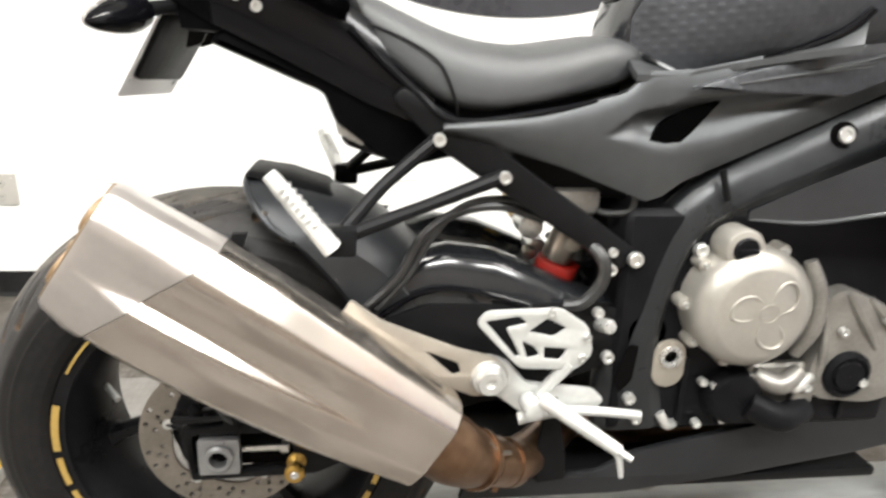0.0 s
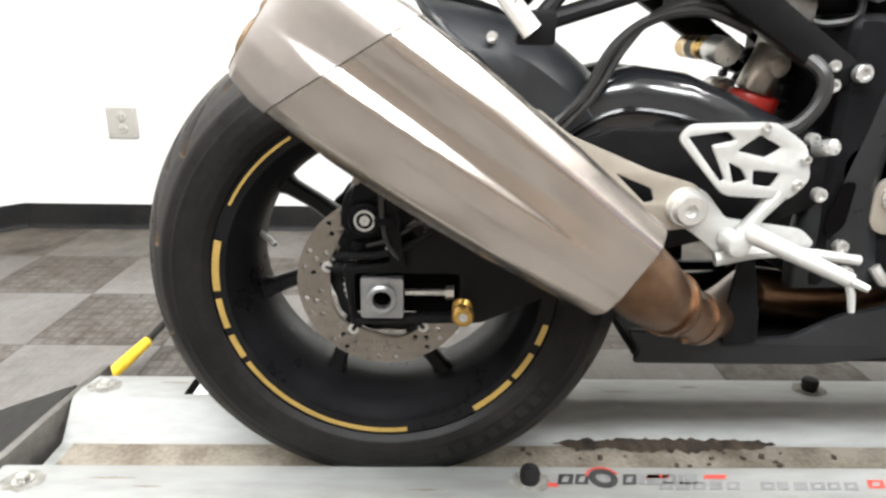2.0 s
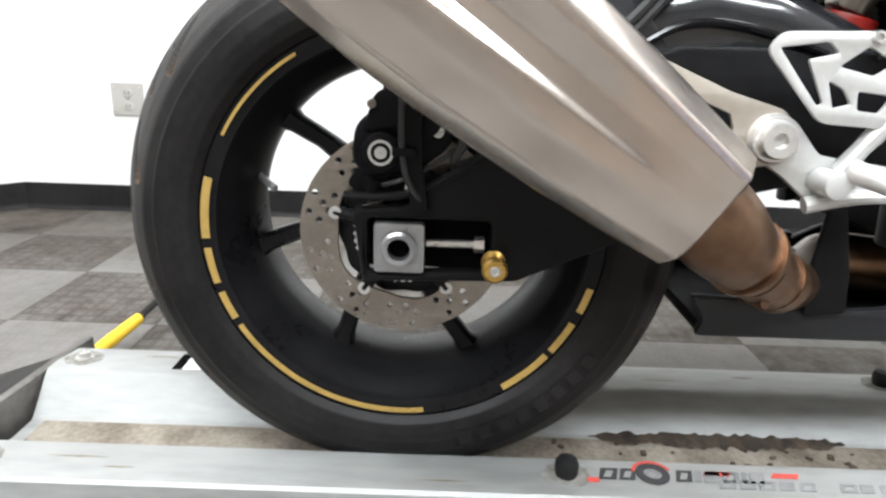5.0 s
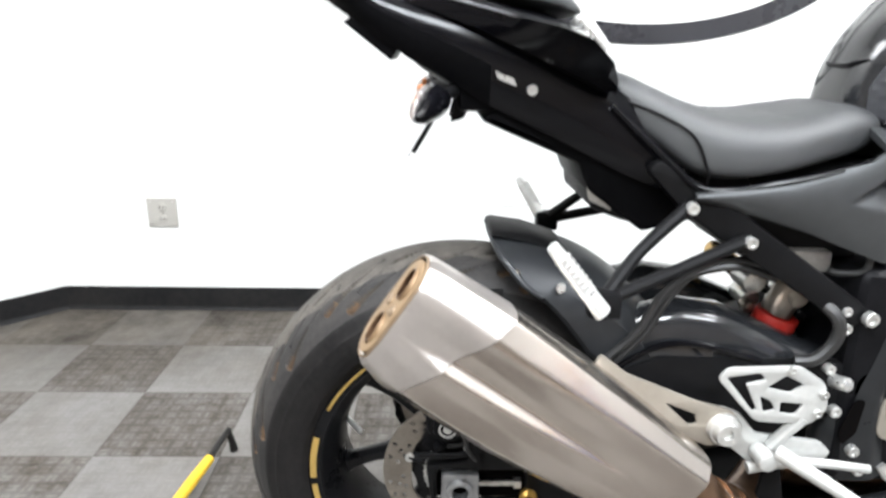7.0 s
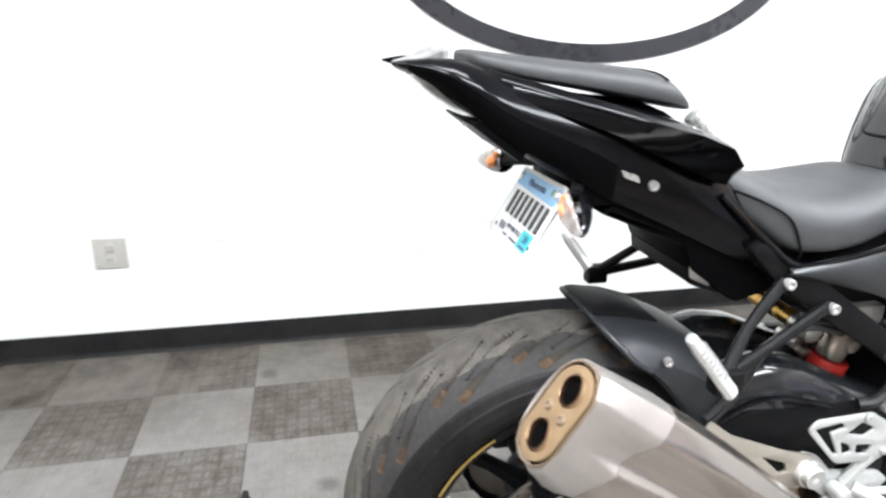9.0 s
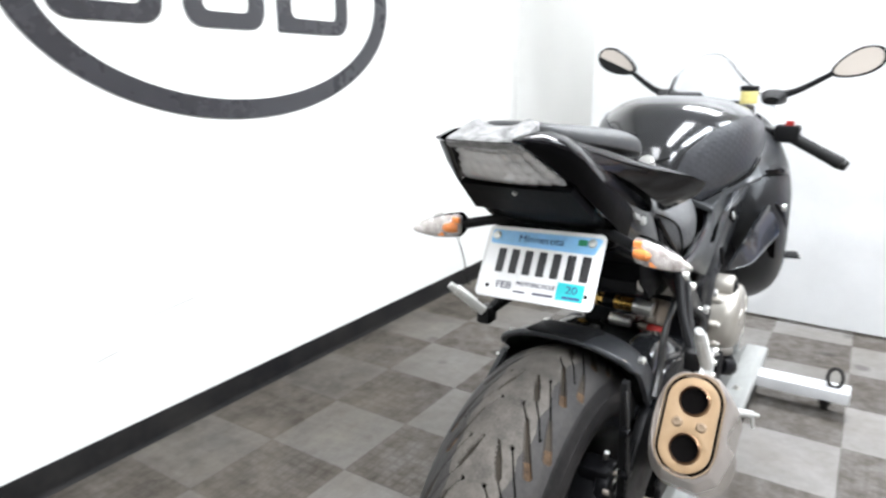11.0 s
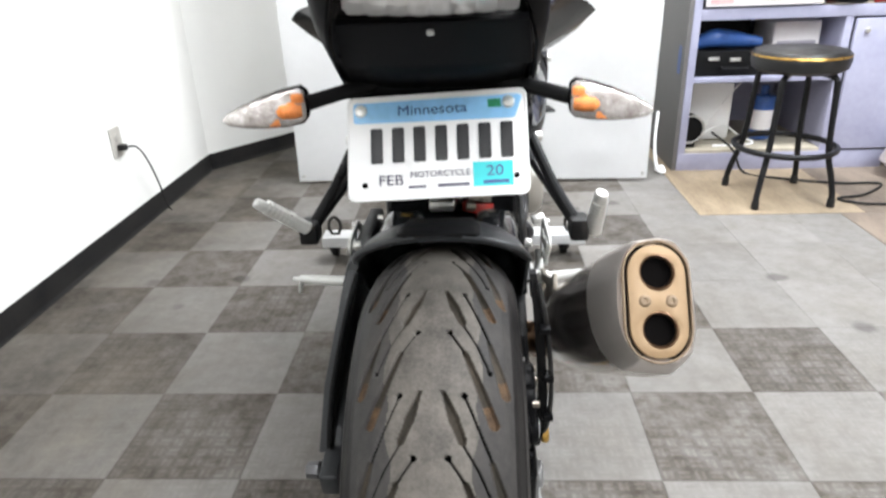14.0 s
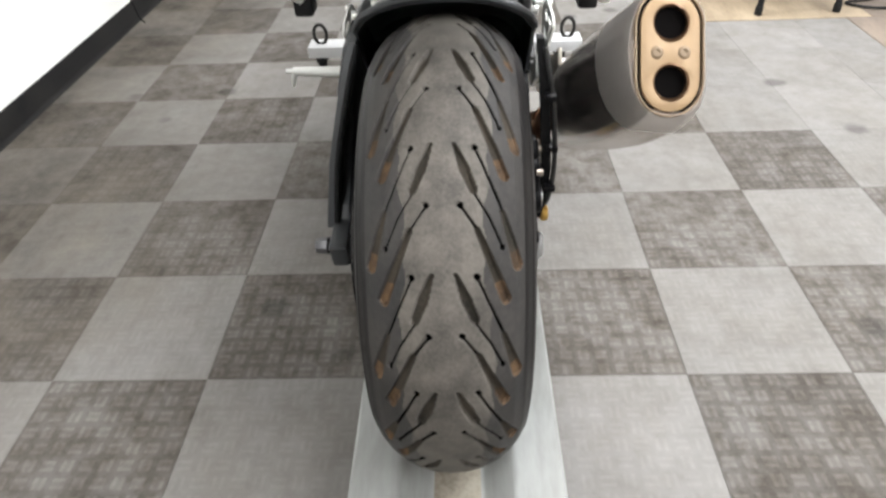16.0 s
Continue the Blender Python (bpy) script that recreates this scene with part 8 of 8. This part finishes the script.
# ---- interlocking floor tiles, two greys ----
def tile_mat(name, light, dark, weave):
    m = mat(name, dark, 0.80, var=0.1, scale=5.0, color2=light, coords="Object", spec=0.03)
    nt = m.node_tree
    b = nt.nodes["Principled BSDF"]
    tc = nt.nodes["Texture Coordinate"]
    sep = nt.nodes.new("ShaderNodeSeparateXYZ")
    nt.links.new(tc.outputs["Object"], sep.inputs[0])

    def op(kind, a, b2=None):
        n = nt.nodes.new("ShaderNodeMath")
        n.operation = kind
        for k, s in enumerate((a, b2)):
            if s is None:
                continue
            if isinstance(s, (int, float)):
                n.inputs[k].default_value = s
            else:
                nt.links.new(s, n.inputs[k])
        return n.outputs[0]

    cells = 9 / 0.305
    u, v = op("MULTIPLY", sep.outputs[0], cells), op("MULTIPLY", sep.outputs[1], cells)
    par = op("MODULO", op("ADD", op("ADD", op("FLOOR", u), op("FLOOR", v)), 64.0), 2.0)
    fu, fv = op("FRACT", op("ADD", u, 64.0)), op("FRACT", op("ADD", v, 64.0))
    # along and across the pair of ribs in a cell
    along = op("ADD", op("MULTIPLY", fu, par), op("MULTIPLY", fv, op("SUBTRACT", 1.0, par)))
    across = op("ADD", op("MULTIPLY", fv, par), op("MULTIPLY", fu, op("SUBTRACT", 1.0, par)))
    ends = op("LESS_THAN", op("ABSOLUTE", op("SUBTRACT", along, 0.5)), 0.36)
    rib = op("LESS_THAN", op("ABSOLUTE", op("SUBTRACT", op("ABSOLUTE", op("SUBTRACT", across, 0.5)), 0.2)), 0.09)
    ribs = op("MULTIPLY", ends, rib)
    if weave:
        # raised square pads with shallow ribs on them
        pad = op("MULTIPLY", op("LESS_THAN", op("ABSOLUTE", op("SUBTRACT", fu, 0.5)), 0.33), op("LESS_THAN", op("ABSOLUTE", op("SUBTRACT", fv, 0.5)), 0.33))
        h = op("ADD", op("MULTIPLY", pad, 0.45), op("MULTIPLY", ribs, 0.55))
    else:
        h = ribs
    bp = nt.nodes.new("ShaderNodeBump")
    bp.inputs["Distance"].default_value = 0.0014
    nt.links.new(h, bp.inputs["Height"])
    nt.links.new(bp.outputs[0], b.inputs["Normal"])
    # worn rib tops, tile-to-tile shade, drifting dirt over the whole floor
    src = b.inputs["Base Color"].links[0].from_socket
    mx = nt.nodes.new("ShaderNodeMixRGB")
    mx.blend_type = "MULTIPLY"
    mx.inputs[0].default_value = 1.0
    geo = nt.nodes.new("ShaderNodeNewGeometry")
    big = nt.nodes.new("ShaderNodeTexNoise")
    big.inputs["Scale"].default_value, big.inputs["Detail"].default_value, big.inputs["Roughness"].default_value = 3.4, 9, 0.74
    nt.links.new(geo.outputs["Position"], big.inputs["Vector"])
    rp = nt.nodes.new("ShaderNodeValToRGB")
    rp.color_ramp.elements[0].position, rp.color_ramp.elements[1].position = 0.36, 0.60
    rp.color_ramp.elements[0].color, rp.color_ramp.elements[1].color = ((0.74, 0.71, 0.67, 1) if weave else (0.86, 0.84, 0.81, 1)), (1, 1, 1, 1)
    nt.links.new(big.outputs[0], rp.inputs[0])
    nt.links.new(rp.outputs[0], mx.inputs[1])
    info = nt.nodes.new("ShaderNodeObjectInfo")
    sh = op("ADD", op("MULTIPLY", info.outputs["Random"], 0.16), 0.90)
    # relief packed with dust where feet tread most, towards the back
    place_ = nt.nodes.new("ShaderNodeSeparateXYZ")
    nt.links.new(geo.outputs["Position"], place_.inputs[0])
    tread = nt.nodes.new("ShaderNodeTexNoise")
    tread.inputs["Scale"].default_value, tread.inputs["Detail"].default_value = 2.1, 4
    nt.links.new(geo.outputs["Position"], tread.inputs["Vector"])
    open_ = nt.nodes.new("ShaderNodeMapRange")
    open_.interpolation_type = "SMOOTHSTEP"
    open_.inputs["From Min"].default_value, open_.inputs["From Max"].default_value = 0.14, 0.50
    nt.links.new(op("SUBTRACT", tread.outputs[0], op("MULTIPLY", op("ADD", place_.outputs[1], -0.05), 0.22)), open_.inputs[0])
    nt.links.new(op("ADD", op("MULTIPLY", open_.outputs[0], 0.7 if weave else 0.3), 0.12), bp.inputs["Strength"])
    clean = op("MULTIPLY", h, op("MULTIPLY", open_.outputs[0], 0.32 if weave else 0.07))
    # round drip stains
    drip = nt.nodes.new("ShaderNodeTexVoronoi")
    drip.inputs["Scale"].default_value = 4.2
    wob = nt.nodes.new("ShaderNodeMixRGB")
    wob.inputs[0].default_value = 0.06
    nt.links.new(geo.outputs["Position"], wob.inputs[1])
    nt.links.new(big.outputs[1], wob.inputs[2])
    nt.links.new(wob.outputs[0], drip.inputs["Vector"])
    spot = nt.nodes.new("ShaderNodeMapRange")
    spot.interpolation_type = "SMOOTHSTEP"
    for k, val in enumerate((0.07, 0.17, 0.62, 1.0)):
        spot.inputs[k + 1].default_value = val
    nt.links.new(drip.outputs["Distance"], spot.inputs[0])
    lit = op("MULTIPLY", op("MULTIPLY", sh, spot.outputs[0]), op("ADD", clean, 1.0))
    nt.links.new(lit, mx.inputs[2])
    # blotches a few centimetres wide
    blot = nt.nodes.new("ShaderNodeTexNoise")
    blot.inputs["Scale"].default_value, blot.inputs["Detail"].default_value, blot.inputs["Roughness"].default_value = 17.0, 6, 0.7
    nt.links.new(geo.outputs["Position"], blot.inputs["Vector"])
    br = nt.nodes.new("ShaderNodeValToRGB")
    br.color_ramp.elements[0].position, br.color_ramp.elements[1].position = 0.34, 0.60
    low = (0.62, 0.59, 0.55, 1) if weave else (0.92, 0.91, 0.90, 1)
    br.color_ramp.elements[0].color, br.color_ramp.elements[1].color = low, (1.06, 1.06, 1.06, 1)
    nt.links.new(blot.outputs[0], br.inputs[0])
    mb = nt.nodes.new("ShaderNodeMixRGB")
    mb.blend_type = "MULTIPLY"
    mb.inputs[0].default_value = 1.0
    nt.links.new(mx.outputs[0], mb.inputs[1])
    nt.links.new(br.outputs[0], mb.inputs[2])
    mx = mb
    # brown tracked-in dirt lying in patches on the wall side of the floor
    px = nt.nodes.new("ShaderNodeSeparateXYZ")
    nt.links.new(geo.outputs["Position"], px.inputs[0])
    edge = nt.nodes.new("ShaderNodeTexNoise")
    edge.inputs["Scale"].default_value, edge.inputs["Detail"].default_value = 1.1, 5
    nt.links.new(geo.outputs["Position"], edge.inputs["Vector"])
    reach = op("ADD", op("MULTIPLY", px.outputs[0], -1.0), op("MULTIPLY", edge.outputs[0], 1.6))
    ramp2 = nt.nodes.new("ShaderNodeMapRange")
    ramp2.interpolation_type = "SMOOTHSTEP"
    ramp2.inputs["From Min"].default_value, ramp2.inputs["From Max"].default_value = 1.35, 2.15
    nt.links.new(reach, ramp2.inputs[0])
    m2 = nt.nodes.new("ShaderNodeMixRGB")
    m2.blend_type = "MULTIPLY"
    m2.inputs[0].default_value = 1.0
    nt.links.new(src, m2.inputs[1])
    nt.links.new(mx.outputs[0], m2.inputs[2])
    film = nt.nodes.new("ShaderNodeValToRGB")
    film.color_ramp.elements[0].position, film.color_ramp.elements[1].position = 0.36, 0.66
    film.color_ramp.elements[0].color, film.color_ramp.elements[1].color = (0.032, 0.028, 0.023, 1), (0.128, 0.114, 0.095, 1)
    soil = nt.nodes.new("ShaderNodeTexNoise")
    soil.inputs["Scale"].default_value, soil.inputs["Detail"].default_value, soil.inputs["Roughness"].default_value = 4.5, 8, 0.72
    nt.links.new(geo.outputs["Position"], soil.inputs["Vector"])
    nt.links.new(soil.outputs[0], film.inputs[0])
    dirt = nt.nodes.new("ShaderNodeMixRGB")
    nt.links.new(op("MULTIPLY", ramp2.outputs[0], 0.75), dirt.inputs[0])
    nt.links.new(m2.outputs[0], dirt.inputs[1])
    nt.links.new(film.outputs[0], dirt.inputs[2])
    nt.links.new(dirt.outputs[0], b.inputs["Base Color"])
    return m


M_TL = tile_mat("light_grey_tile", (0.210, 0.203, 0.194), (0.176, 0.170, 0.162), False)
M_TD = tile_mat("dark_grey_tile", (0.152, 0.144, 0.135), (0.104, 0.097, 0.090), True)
tile_mesh = {}
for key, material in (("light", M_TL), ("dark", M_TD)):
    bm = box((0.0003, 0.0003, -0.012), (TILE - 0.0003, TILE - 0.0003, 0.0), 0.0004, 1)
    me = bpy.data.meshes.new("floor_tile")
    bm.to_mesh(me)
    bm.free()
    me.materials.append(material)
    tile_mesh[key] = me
far = []
for i in range(-5, 17):
    for j in range(-12, 12):
        x, y = TX + TILE * i, TY + TILE * j
        if x > RX or y > 3.4 or y < RY0 or x + TILE < -1.5:
            continue
        dark = (i + j) % 2 == 1 and not (i >= 5 and j >= 3)
        if i <= 8 and -8 <= j <= 8:
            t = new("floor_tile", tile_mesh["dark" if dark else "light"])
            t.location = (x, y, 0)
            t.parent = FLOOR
        else:
            far.append((x, y, dark))
bm = bmesh.new()
for x, y, dark in far:
    vs = [bm.verts.new(p) for p in ((x + 0.001, y + 0.001, 0), (x + TILE - 0.001, y + 0.001, 0), (x + TILE - 0.001, y + TILE - 0.001, 0), (x + 0.001, y + TILE - 0.001, 0))]
    low = [bm.verts.new(v.co + V((0, 0, -0.01))) for v in vs]
    fs = [bm.faces.new(vs)] + [bm.faces.new((vs[k], low[k], low[(k + 1) % 4], vs[(k + 1) % 4])) for k in range(4)]
    for f in fs:
        f.material_index = int(dark)
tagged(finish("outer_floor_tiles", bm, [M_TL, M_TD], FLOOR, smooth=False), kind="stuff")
